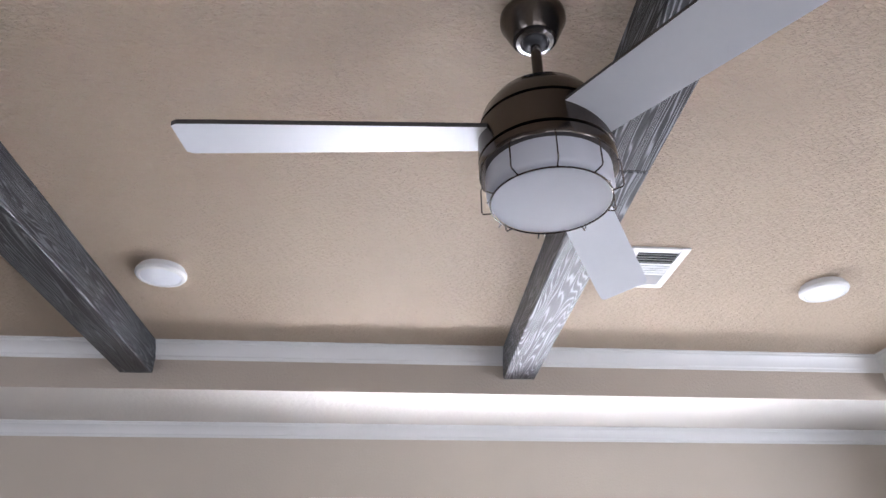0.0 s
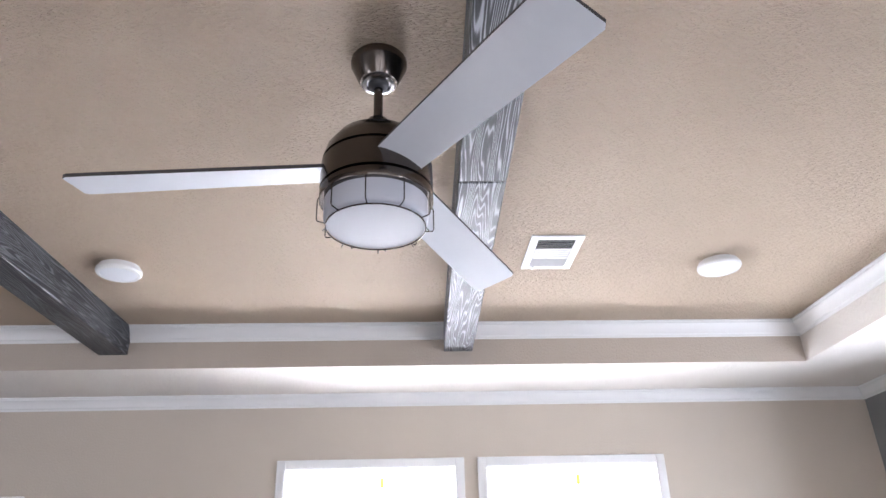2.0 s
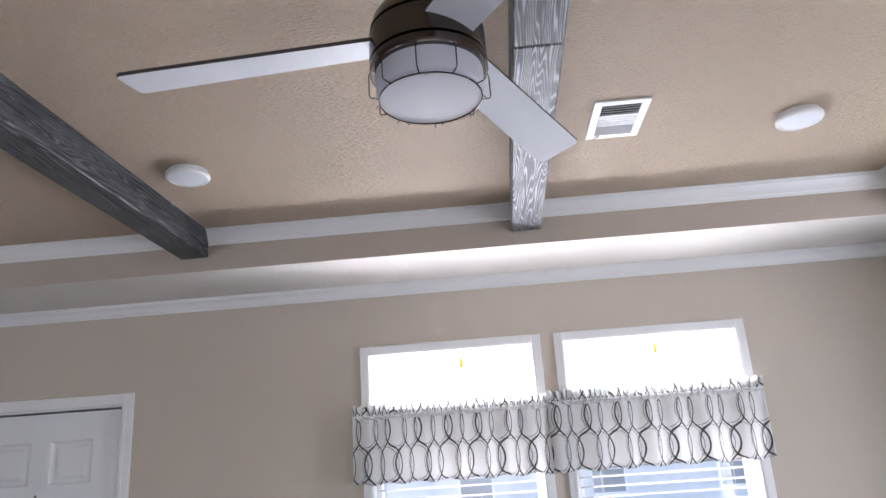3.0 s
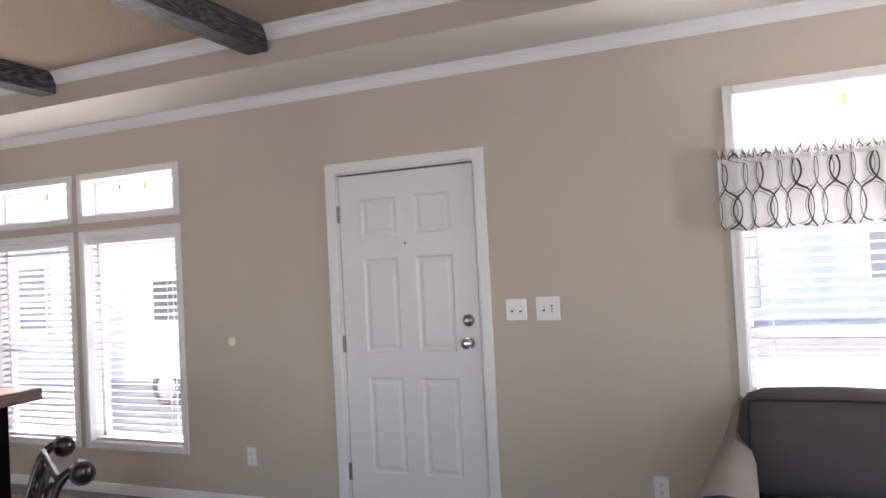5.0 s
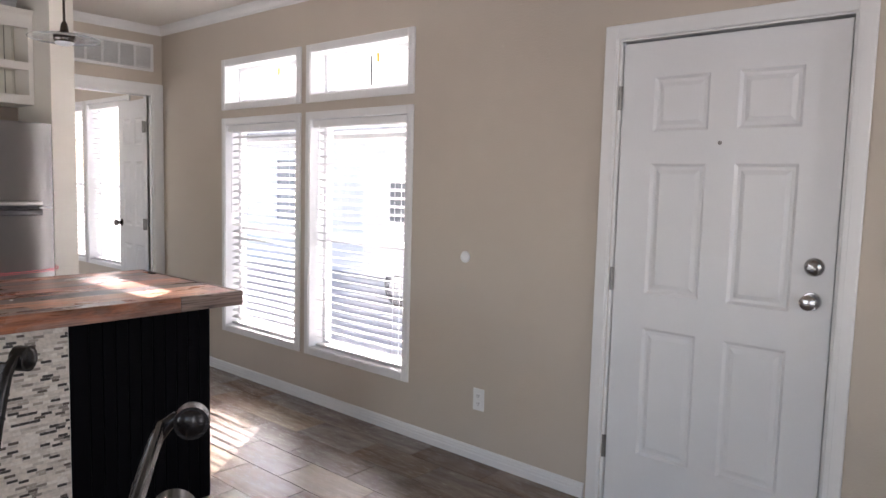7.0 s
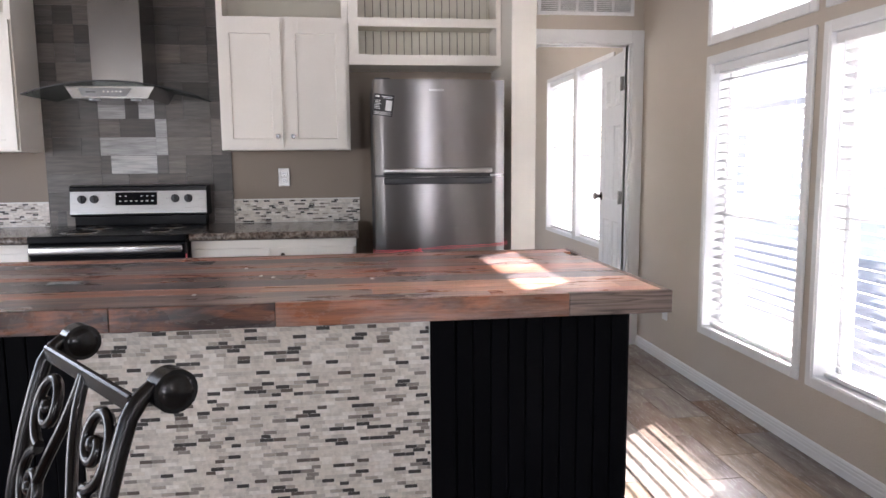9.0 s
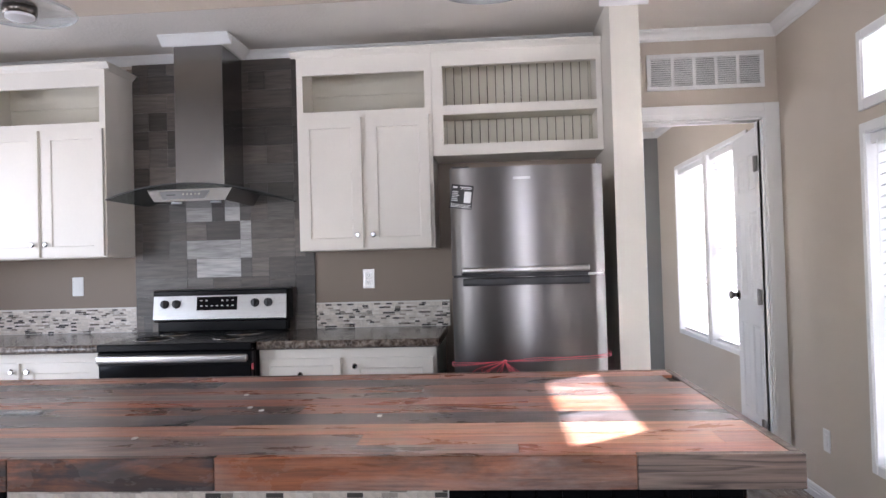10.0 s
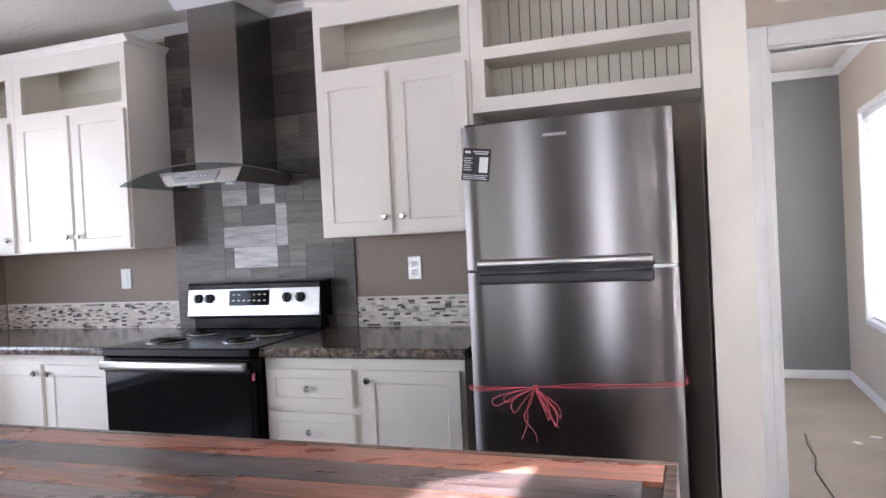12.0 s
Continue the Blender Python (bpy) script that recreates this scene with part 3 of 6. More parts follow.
def panelled(w, h, t, panels, steps):
    """A slab in the xz plane from (0, 0), its front at y = 0 facing -y, with panels cut in. panels: (x0, x1, z0, z1); steps: (inset, depth)."""
    bm = bmesh.new()
    xs = sorted({0.0, w, *(round(p[i], 4) for p in panels for i in (0, 1))})
    zs = sorted({0.0, h, *(round(p[i], 4) for p in panels for i in (2, 3))})
    g = [[bm.verts.new((x, 0, z)) for z in zs] for x in xs]
    picked = []
    for i in range(len(xs) - 1):
        for j in range(len(zs) - 1):
            f = bm.faces.new((g[i][j], g[i + 1][j], g[i + 1][j + 1], g[i][j + 1]))
            cx, cz = (xs[i] + xs[i + 1]) / 2, (zs[j] + zs[j + 1]) / 2
            if any(p[0] < cx < p[1] and p[2] < cz < p[3] for p in panels):
                picked.append(f)
    back = [bm.verts.new(p) for p in ((0, t, 0), (w, t, 0), (w, t, h), (0, t, h))]
    bm.faces.new(back[::-1])
    rim = [g[i][0] for i in range(len(xs))], [g[-1][j] for j in range(len(zs))], [g[i][-1] for i in range(len(xs))][::-1], [g[0][j] for j in range(len(zs))][::-1]
    for k, side in enumerate(rim):
        bm.faces.new([*side[::-1], back[k], back[(k + 1) % 4]])
    bm.normal_update()
    for inset, depth in steps:
        bmesh.ops.inset_individual(bm, faces=picked, thickness=inset, depth=depth, use_even_offset=True)
    bmesh.ops.recalc_face_normals(bm, faces=bm.faces)
    return bm


def root_place(ob):
    p = Vector((0, 0, 0))
    while ob:
        p += ob.location
        ob = ob.parent
    return p


def mesh_of(name, bm, material, smooth=None):
    me = bpy.data.meshes.new(name)
    bm.to_mesh(me)
    bm.free()
    for m in material if isinstance(material, (list, tuple)) else (material,):
        me.materials.append(m)
    if smooth:
        me.shade_smooth()
        me.set_sharp_from_angle(angle=radians(smooth))
    return me


def part(name, bm, material, parent, label="", smooth=None):
    """Links a bmesh, in world places, as one mesh under a thing or a part."""
    o = root_place(parent)
    bmesh.ops.translate(bm, verts=bm.verts, vec=-o)
    ob = new(name, mesh_of(name, bm, material, smooth))
    ob.parent = parent
    if label:
        ob["label"] = label
    return ob


def thing(name, place, label, category, group=""):
    ob = new(name)
    ob.location = place
    ob.empty_display_size = 0.1
    return tagged(ob, label, category, group)


def solo(name, bm, material, label, category, group="", kind="", smooth=None, origin=None):
    if origin is not None:
        bmesh.ops.translate(bm, verts=bm.verts, vec=-Vector(origin))
    ob = new(name, mesh_of(name, bm, material, smooth))
    if origin is not None:
        ob.location = origin
    return tagged(ob, label, category, group, kind)


def structure(name, bm, material, label, category, smooth=None):
    return solo(name, bm, material, label, category, kind="structure", smooth=smooth)


# ---------------------------------------------------------------- the shell
NY, SY, EX, WX = 5.0, -0.12, 2.50, -6.80      # inner faces of the main room
BX, BSY, BNY = -10.15, 2.2, 5.10                           # bedroom's far wall and south wall
LOW, HIGH, TOP = 2.57, 2.77, 2.95               # lower ceiling, tray ceiling, wall tops
TX0, TX1, TY0, TY1 = -6.09, 1.908, 0.45, 4.465   # the tray
WT = 0.15


def holed_wall(axis, at0, at1, a0, a1, z0, z1, holes):
    """A wall from a0 to a1 with thickness at0..at1 and openings (a, a, z, z) that go through it. axis: the way it runs."""
    bm = bmesh.new()
    us = sorted({a0, a1, *(h[i] for h in holes for i in (0, 1))})
    zs = sorted({z0, z1, *(h[i] for h in holes for i in (2, 3))})

    def solid(i, j):
        if not (0 <= i < len(us) - 1 and 0 <= j < len(zs) - 1):
            return False
        u, z = (us[i] + us[i + 1]) / 2, (zs[j] + zs[j + 1]) / 2
        return not any(h[0] < u < h[1] and h[2] < z < h[3] for h in holes)

    cache = {}

    def vert(i, j, k):
        if (i, j, k) not in cache:
            w = at1 if k else at0
            cache[i, j, k] = bm.verts.new((us[i], w, zs[j]) if axis == "x" else (w, us[i], zs[j]))
        return cache[i, j, k]

    for i in range(len(us) - 1):
        for j in range(len(zs) - 1):
            if not solid(i, j):
                continue
            for k in (0, 1):
                bm.faces.new((vert(i, j, k), vert(i + 1, j, k), vert(i + 1, j + 1, k), vert(i, j + 1, k)))
            for di, dj, c in ((-1, 0, ((i, j), (i, j + 1))), (1, 0, ((i + 1, j), (i + 1, j + 1))), (0, -1, ((i, j), (i + 1, j))), (0, 1, ((i, j + 1), (i + 1, j + 1)))):
                if not solid(i + di, j + dj):
                    (p, q), (r, s) = c
                    bm.faces.new((vert(p, q, 0), vert(r, s, 0), vert(r, s, 1), vert(p, q, 1)))
    bmesh.ops.recalc_face_normals(bm, faces=bm.faces)
    return bm


LOWZ, HIGHZ = (0.350, 1.785), (1.932, 2.192)    # lower windows and transoms
KWIN = ((-5.863, -5.045), (-4.90, -4.065))
LWIN = ((-0.621, 0.240), (0.398, 1.284))
BWIN = ((-9.42, -8.56), (-8.46, -7.60))
BWZ = (0.585, 2.08)
DOOR = (-2.828, -1.942, 2.03)
BDOOR = (4.235, 4.915, 2.045)
holes = [(a, b, *z) for a, b in KWIN + LWIN for z in (LOWZ, HIGHZ)] + [(DOOR[0], DOOR[1], 0, DOOR[2])]
structure("wall_north", holed_wall("x", NY, NY + WT, WX - 0.12, EX + WT, 0, TOP, holes), TAN, "tan painted long wall with windows and the entry door", "wall")
structure("bedroom_wall_north", holed_wall("x", BNY, BNY + WT, BX - WT, WX - 0.12, 0, TOP, [(a, b, *BWZ) for a, b in BWIN]), TAN, "tan bedroom wall with two windows", "wall")
structure("wall_west", holed_wall("y", WX - 0.12, WX, SY - WT, NY, 0, TOP, [(BDOOR[0], BDOOR[1], 0, BDOOR[2])]), TAN, "tan wall between kitchen and bedroom with a doorway", "wall")
structure("wall_south", holed_wall("x", SY - WT, SY, WX - 0.12, EX + WT, 0, TOP, SOUTH_FILL), TAN, "tan wall opposite the entry with openings added for fill light", "wall")
structure("wall_east", holed_wall("y", EX, EX + WT, SY, NY, 0, TOP, EAST_FILL), GREY, "grey accent wall of the living room", "wall")
structure("bedroom_wall_far", boxed(BX - WT, BX, BSY, BNY, 0, TOP), GREY, "grey accent wall of the bedroom", "wall")
structure("bedroom_wall_south", holed_wall("x", BSY - WT, BSY, BX - WT, WX - 0.12, 0, TOP, [(-9.35, -7.85, 0.75, 2.05)]), TAN, "tan bedroom wall with an unseen opening added for fill light", "wall")
# the darker kitchen paint above the counters and in the fridge recess
structure("kitchen_wall_paint", boxed(WX, WX + 0.004, SY, 3.965, 0, 2.50), BROWN, "brown painted kitchen wall behind the counters", "wall")
structure("kitchen_side_paint", boxed(WX, -6.05, SY, SY + 0.004, 0, 2.50), BROWN, "brown painted kitchen side wall", "wall")

bm = bmesh.new()
box(bm, WX, TX0, SY, NY, LOW, TOP)
box(bm, TX1, EX, SY, NY, LOW, TOP)
box(bm, TX0, TX1, SY, TY0, LOW, TOP)
box(bm, TX0, TX1, TY1, NY, LOW, TOP)
structure("ceiling", bm, CEIL, "off-white lower ceiling round the tray", "ceiling")
structure("tray_ceiling", boxed(TX0, TX1, TY0, TY1, HIGH, TOP), TRAY, "tan raised tray ceiling with sprayed texture", "ceiling")
structure("bedroom_ceiling", boxed(BX, WX - 0.12, BSY, BNY, LOW, TOP), CEIL, "off-white bedroom ceiling", "ceiling")
fz0, fz1 = LOW - 0.0, HIGH
structure("tray_fascia_north", boxed(TX0, TX1, TY1 - 0.004, TY1, fz0, fz1), FASCIA, "tan upright face of the tray edge", "ceiling")
structure("tray_fascia_south", boxed(TX0, TX1, TY0, TY0 + 0.004, fz0, fz1), FASCIA, "tan upright face of the tray edge", "ceiling")
# brighter light on the east face is put in as the paler ceiling paint
structure("tray_fascia_east", boxed(TX1 - 0.004, TX1, TY0 + 0.004, TY1 - 0.004, fz0, fz1), CEIL, "upright face of the tray edge, lightened to off-white for its light", "ceiling")
structure("tray_fascia_west", boxed(TX0, TX0 + 0.004, TY0 + 0.004, TY1 - 0.004, fz0, fz1), FASCIA, "tan upright face of the tray edge", "ceiling")


def crown(name, axis, a, b, wall, side, zt, size=0.062, out=0.05):
    """Moulding under a ceiling at zt. wall: the face it sits on; side: +1 where it stands out towards larger values."""
    s, o = size, out
    prof = [(0, 0), (0, -s), (0.10, -s), (0.16, -0.86 * s), (0.30, -0.80 * s), (0.42, -0.56 * s), (0.66, -0.30 * s), (0.84, -0.22 * s), (0.88, -0.12 * s), (1.0, -0.09 * s), (1.0, 0)]
    outline = [(wall + side * u * o, zt - 0.001 + v) for u, v in prof]
    return structure(name, prism(bmesh.new(), outline, axis, a, b), WHITE, "white crown moulding along the ceiling", "crown moulding", smooth=35)


crown("trim_crown_north", "x", WX, EX, NY, -1, LOW)
crown("trim_crown_east", "y", SY, NY, EX, -1, LOW)
crown("trim_crown_west_door", "y", 4.11, NY, WX, 1, LOW)
crown("trim_crown_west_kitchen", "y", SY, 3.97, WX, 1, LOW, 0.05, 0.05)
crown("trim_crown_south", "x", WX, EX, SY, 1, LOW)
crown("trim_crown_tray_north", "x", TX0, TX1, TY1 - 0.004, -1, HIGH, 0.074, 0.046)
crown("trim_crown_tray_south", "x", TX0, TX1, TY0 + 0.004, 1, HIGH, 0.074, 0.046)
crown("trim_crown_tray_east", "y", TY0, TY1, TX1 - 0.004, -1, HIGH, 0.074, 0.046)
crown("trim_crown_tray_west", "y", TY0, TY1, TX0 + 0.004, 1, HIGH, 0.074, 0.046)
crown("trim_crown_bedroom_far", "y", BSY, BNY, BX, 1, LOW)
crown("trim_crown_bedroom_north", "x", BX, WX - 0.12, BNY, -1, LOW)


def baseboard(name, axis, a, b, wall, side):
    prof = [(0, 0), (0.013, 0), (0.013, 0.032), (0.011, 0.036), (0.011, 0.048), (0.009, 0.052), (0.009, 0.06), (0.004, 0.068), (0, 0.07)]
    structure(name, prism(bmesh.new(), [(wall + side * u, v) for u, v in prof], axis, a, b), WHITE, "white ridged baseboard", "baseboard")


baseboard("baseboard_north_kitchen", "x", WX, -2.905, NY, -1)
baseboard("baseboard_north_living", "x", -1.884, EX, NY, -1)
baseboard("baseboard_east", "y", SY, NY, EX, -1)
baseboard("baseboard_south", "x", -5.5, EX, SY, 1)
baseboard("baseboard_bedroom_far", "y", BSY, BNY, BX, 1)
baseboard("baseboard_bedroom_north", "x", BX, -6.93, BNY, -1)
# square corner block at the end of the casing
structure("trim_corner_block", boxed(WX, WX + 0.02, 4.99, NY, 0, 0.07), WHITE, "white trim block in the corner", "trim")


# ---------------------------------------------------------------- windows
def casing(name, x0, x1, z0, z1, w=0.045, d=0.016, y=NY, bottom=True):
    bm = bmesh.new()
    for a, b, c, e in ((x0 - w, x0, z0 - (w if bottom else 0), z1 + w), (x1, x1 + w, z0 - (w if bottom else 0), z1 + w), (x0, x1, z1, z1 + w), *(((x0, x1, z0 - w, z0),) if bottom else ())):
        box(bm, a, b, y - d, y, c, e, 0.003)
    # raised inner bead
    for a, b, c, e in ((x0 - w * 0.36, x0 - w * 0.14, z0, z1), (x1 + w * 0.14, x1 + w * 0.36, z0, z1)):
        box(bm, a, b, y - d - 0.003, y - d + 0.002, c, e)
    return bm


def window(n, x0, x1, z0, z1, transom, label, w=0.045, NY=NY):
    win = tagged(new("window_%d" % n), label, "window", kind="structure")
    win.location = ((x0 + x1) / 2, NY, z0)
    part("casing", casing("casing", x0, x1, z0, z1, w, y=NY), WHITE, win)
    # white lining of the reveal
    bm = bmesh.new()
    t = 0.004
    for a, b, c, e in ((x0, x0 + t, z0, z1), (x1 - t, x1, z0, z1), (x0 + t, x1 - t, z1 - t, z1), (x0 + t, x1 - t, z0, z0 + t)):
        box(bm, a, b, NY - 0.012, NY + WT, c, e)
    part("reveal", bm, VINYL, win)
    f, yo = 0.034, NY + 0.095
    bm = bmesh.new()
    for a, b, c, e in ((x0 + t, x0 + f, z0 + t, z1 - t), (x1 - f, x1 - t, z0 + t, z1 - t), (x0 + f, x1 - f, z1 - f, z1 - t), (x0 + f, x1 - f, z0 + t, z0 + f)):
        box(bm, a, b, yo, yo + 0.05, c, e, 0.003)
    part("window_frame", bm, VINYL, win)
    spans = [(z0 + f, z1 - f)]
    if not transom:
        mid = z0 + (z1 - z0) * 0.485
        part("meeting_rail", boxed(x0 + f, x1 - f, yo + 0.005, yo + 0.045, mid - 0.02, mid + 0.02, 0.003), VINYL, win)
        spans = [(z0 + f, mid - 0.02), (mid + 0.02, z1 - f)]
    for a, b in spans:
        p = part("pane", boxed(x0 + f, x1 - f, yo + 0.022, yo + 0.026, a, b), GLASS, win)
        p.visible_shadow = False
    return win


W, k = "white-trimmed %s window in the tan wall", 0
for x0, x1 in KWIN + LWIN:
    k += 1
    window(k, x0, x1, *LOWZ, False, W % "tall double-hung")
    k += 1
    window(k, x0, x1, *HIGHZ, True, W % "low fixed transom")
for x0, x1 in BWIN:
    k += 1
    window(k, x0, x1, *BWZ, False, "white-trimmed bedroom window with lowered blinds", 0.035, BNY)

SLAT_MESH = {}


def blind(x0, x1, z0, z1, tilt, label, wand=True, NY=NY):
    """Two-inch horizontal blind in the reveal, slats as parts."""
    th = thing("window_blind", ((x0 + x1) / 2, NY + 0.05, z1), label, "blind", "window blinds")
    y = NY + 0.05
    part("headrail", boxed(x0 + 0.008, x1 - 0.008, y - 0.045, y + 0.03, z1 - 0.05, z1 - 0.006, 0.002), WHITE, th)
    part("bottom_rail", boxed(x0 + 0.02, x1 - 0.02, y - 0.025, y + 0.025, z0 + 0.008, z0 + 0.026, 0.004), WHITE, th)
    n = int((z1 - z0 - 0.09) / 0.0475)
    wdt = round(x1 - x0 - 0.036, 3)
    if wdt not in SLAT_MESH:
        bm = bmesh.new()
        prof = [(-0.024, 0.0), (-0.012, 0.0022), (0, 0.003), (0.012, 0.0022), (0.024, 0.0), (0.012, -0.0008), (0, 0.0), (-0.012, -0.0008)]
        prism(bm, prof, "x", -wdt / 2, wdt / 2)
        SLAT_MESH[wdt] = mesh_of("slat", bm, SLAT)
    for i in range(n):
        s = new("slat", SLAT_MESH[wdt])
        s.parent = th
        s.location = (0, 0, -0.07 - (i + 0.3) * (z1 - z0 - 0.10) / n)
        s.rotation_euler = (radians(tilt + random.uniform(-1.5, 1.5)), radians(random.uniform(-0.15, 0.15)), 0)
    bm = bmesh.new()
    for u in (0.14, 0.86):
        xc = x0 + (x1 - x0) * u
        for dy in (-0.026, 0.026):
            box(bm, xc - 0.001, xc + 0.001, y + dy - 0.0006, y + dy + 0.0006, z0 + 0.02, z1 - 0.05)
    part("ladder_cord", bm, WHITE, th)
    if wand:
        part("tilt_wand", cyl(bmesh.new(), (x0 + 0.07, y - 0.05, z1 - 0.04), (x0 + 0.07, y - 0.053, z1 - 0.62), 0.0035, n=8), VINYL, th)
    return th


for i, (x0, x1) in enumerate(KWIN):
    blind(x0, x1, *LOWZ, (22, -18)[i], "white two-inch slat blind lowered in the kitchen window")
for x0, x1 in LWIN:
    blind(x0, x1, *LOWZ, -12, "white two-inch slat blind lowered behind the valance")
for x0, x1 in BWIN:
    blind(x0, x1, *BWZ, -14, "white slat blind lowered in the bedroom window", False, BNY)
for x0, x1 in KWIN + LWIN:
    xm = x0 + (x1 - x0) * 0.56
    solo("window_tag", boxed(xm - 0.012, xm + 0.012, NY + 0.112, NY + 0.1165, HIGHZ[1] - 0.085, HIGHZ[1] - 0.034, 0.001), YELLOW, "small yellow maker's tag hanging in the transom", "tag", "window tags")


def valance(x0, x1, z0, z1, phase):
    """Gathered cloth on a rod, with a ruffle above the rod pocket."""
    bm = bmesh.new()
    uv = bm.loops.layers.uv.new("UVMap")
    nx, nz = 150, 16
    y0 = NY - 0.075
    rows = []
    for j in range(nz + 1):
        v = j / nz
        z = z0 + (z1 - z0) * v
        row = []
        for i in range(nx + 1):
            u = i / nx
            x = x0 + (x1 - x0) * u
            full = 0.018 * (1 - v) + 0.006
            d = full * math.sin(u * 46 + phase + 1.3 * math.sin(u * 9 + phase)) + 0.006 * noise.noise((u * 30, v * 3, phase))
            if v > 0.86:
                d = 0.016 * math.sin(u * 190 + phase) + 0.010 * noise.noise((u * 60, v * 8, phase))
            if abs(v - 0.86) < 0.04:
                d *= 0.35
            zz = z + (0.010 * noise.noise((u * 26, 7, phase)) + 0.006 * math.sin(u * 170)) * (1 if v > 0.93 else 0) + (0.006 * math.sin(u * 44 + phase) if j == 0 else 0)
            row.append((bm.verts.new((x, y0 + d, zz)), ((u + 0.010 * math.sin(u * 46 + phase)) * (x1 - x0) * (1.08 if v < 0.84 else 2.3), z)))
        rows.append(row)
    for a, b in zip(rows, rows[1:]):
        for i in range(nx):
            q = (a[i], a[i + 1], b[i + 1], b[i])
            f = bm.faces.new([p[0] for p in q])
            for loop, p in zip(f.loops, q):
                loop[uv].uv = p[1]
    th = thing("window_valance", ((x0 + x1) / 2, y0, z1), "white gathered valance printed with grey interlaced ovals", "valance", "valances")
    c = part("cloth", bm, CLOTH, th, smooth=80)
    so = c.modifiers.new("thickness", "SOLIDIFY")
    so.thickness = 0.0015
    zr = z0 + (z1 - z0) * 0.86
    part("rod", cyl(bmesh.new(), (x0 + 0.004, y0 + 0.004, zr), (x1 - 0.004, y0 + 0.004, zr), 0.006, n=10), WHITE, th)
    bm = bmesh.new()
    for x in (x0 + 0.006, x1 - 0.006):
        box(bm, x - 0.004, x + 0.004, y0, NY, zr - 0.008, zr + 0.008)
    part("bracket", bm, WHITE, th)


valance(-0.702, 0.300, 1.545, 1.925, 0.0)
valance(0.282, 1.343, 1.545, 1.932, 2.1)


# ---------------------------------------------------------------- doors
def six_panel(w, h, t):
    m, mid = w * 0.165, w * 0.13
    pw = (w - 2 * m - mid) / 2
    px = ((m, m + pw), (w - m - pw, w - m))
    pz = ((0.131, 0.407), (0.481, 0.752), (0.818, 0.928))
    return panelled(w, h, t, [(a, b, c * h, d * h) for a, b in px for c, d in pz], ((0.012, -0.009), (0.012, 0.0), (0.018, 0.006)))


def hinge(bm, x, y, z, h=0.09):
    cyl(bm, (x, y, z - h / 2), (x, y, z + h / 2), 0.007, n=10)
    box(bm, x - 0.012, x + 0.012, y, y + 0.004, z - h / 2, z + h / 2)


door = tagged(new("door_1"), "closed white six-panel entry door with nickel knob and deadbolt", "door", kind="structure")
door.location = (DOOR[0], NY, 0)
dw, dh = DOOR[1] - DOOR[0] - 0.036, DOOR[2] - 0.026
bm = six_panel(dw, dh, 0.042)
bmesh.ops.translate(bm, verts=bm.verts, vec=(DOOR[0] + 0.018, NY + 0.012, 0.008))
leaf = part("door_leaf", bm, DOORW, door)
bm = casing("c", DOOR[0], DOOR[1], 0, DOOR[2], 0.06, 0.018, bottom=False)
part("casing", bm, WHITE, door)
bm = bmesh.new()
for a, b, c, e in ((DOOR[0], DOOR[0] + 0.011, 0, DOOR[2]), (DOOR[1] - 0.011, DOOR[1], 0, DOOR[2]), (DOOR[0] + 0.011, DOOR[1] - 0.011, DOOR[2] - 0.007, DOOR[2])):
    box(bm, a, b, NY, NY + WT, c, e)
part("jamb", bm, WHITE, door)
# dark sheet added behind the leaf to stand for shade in the gap
part("gap_backing", boxed(DOOR[0] + 0.011, DOOR[1] - 0.011, NY + 0.075, NY + WT, 0, DOOR[2] - 0.007), RUBBER, door, "added dark sheet that makes the gap round the leaf dark")
part("threshold", boxed(DOOR[0] + 0.012, DOOR[1] - 0.012, NY, NY + 0.05, 0, 0.007), BRASS, door)
for z in (0.27, 1.02, 1.79):
    bm = bmesh.new()
    hinge(bm, DOOR[0] + 0.008, NY + 0.004, z, 0.10)
    part("hinge", bm, BRASS, door, smooth=40)
kx = DOOR[1] - 0.085


def rosette_knob(bm, c, out):
    o = Vector(out)
    c = Vector(c)
    cyl(bm, c, c + o * 0.008, 0.034, 0.031, 28)
    cyl(bm, c + o * 0.008, c + o * 0.036, 0.013, 0.016, 20)
    for r0, r1, a, b in ((0.016, 0.027, 0.034, 0.044), (0.027, 0.028, 0.044, 0.056), (0.028, 0.018, 0.056, 0.064)):
        cyl(bm, c + o * a, c + o * b, r0, r1, 28)
    return bm


part("door_knob", rosette_knob(bmesh.new(), (kx, NY + 0.012, 1.02), (0, -1, 0)), CHROME, door, "polished round knob", 40)
bm = bmesh.new()
for y0, y1, r0, r1 in ((0.012, 0.002, 0.034, 0.033), (0.002, -0.006, 0.033, 0.026), (-0.006, -0.011, 0.026, 0.013), (-0.011, -0.013, 0.013, 0.004)):
    cyl(bm, (kx + 0.002, NY + y0, 1.145), (kx + 0.002, NY + y1, 1.145), r0, r1, 28)
box(bm, kx - 0.016, kx + 0.020, NY - 0.028, NY - 0.010, 1.137, 1.145, 0.003)
part("deadbolt", bm, surface("satin nickel", (0.36, 0.35, 0.34), 0.16, 1.0, vary=0.05, relief=0), door, "polished deadbolt with thumb turn", 40)
bm = bmesh.new()
lathe(bm, [(0.008, 0), (0.008, 0.002), (0.005, 0.003), (0.004, 0.001)], (0, 0, 0), 16)
bmesh.ops.transform(bm, verts=bm.verts, matrix=Matrix.Translation((-2.39, NY + 0.012, 1.595)) @ pose(0, 0, 0, 90))
part("peephole", bm, BRASS, door)

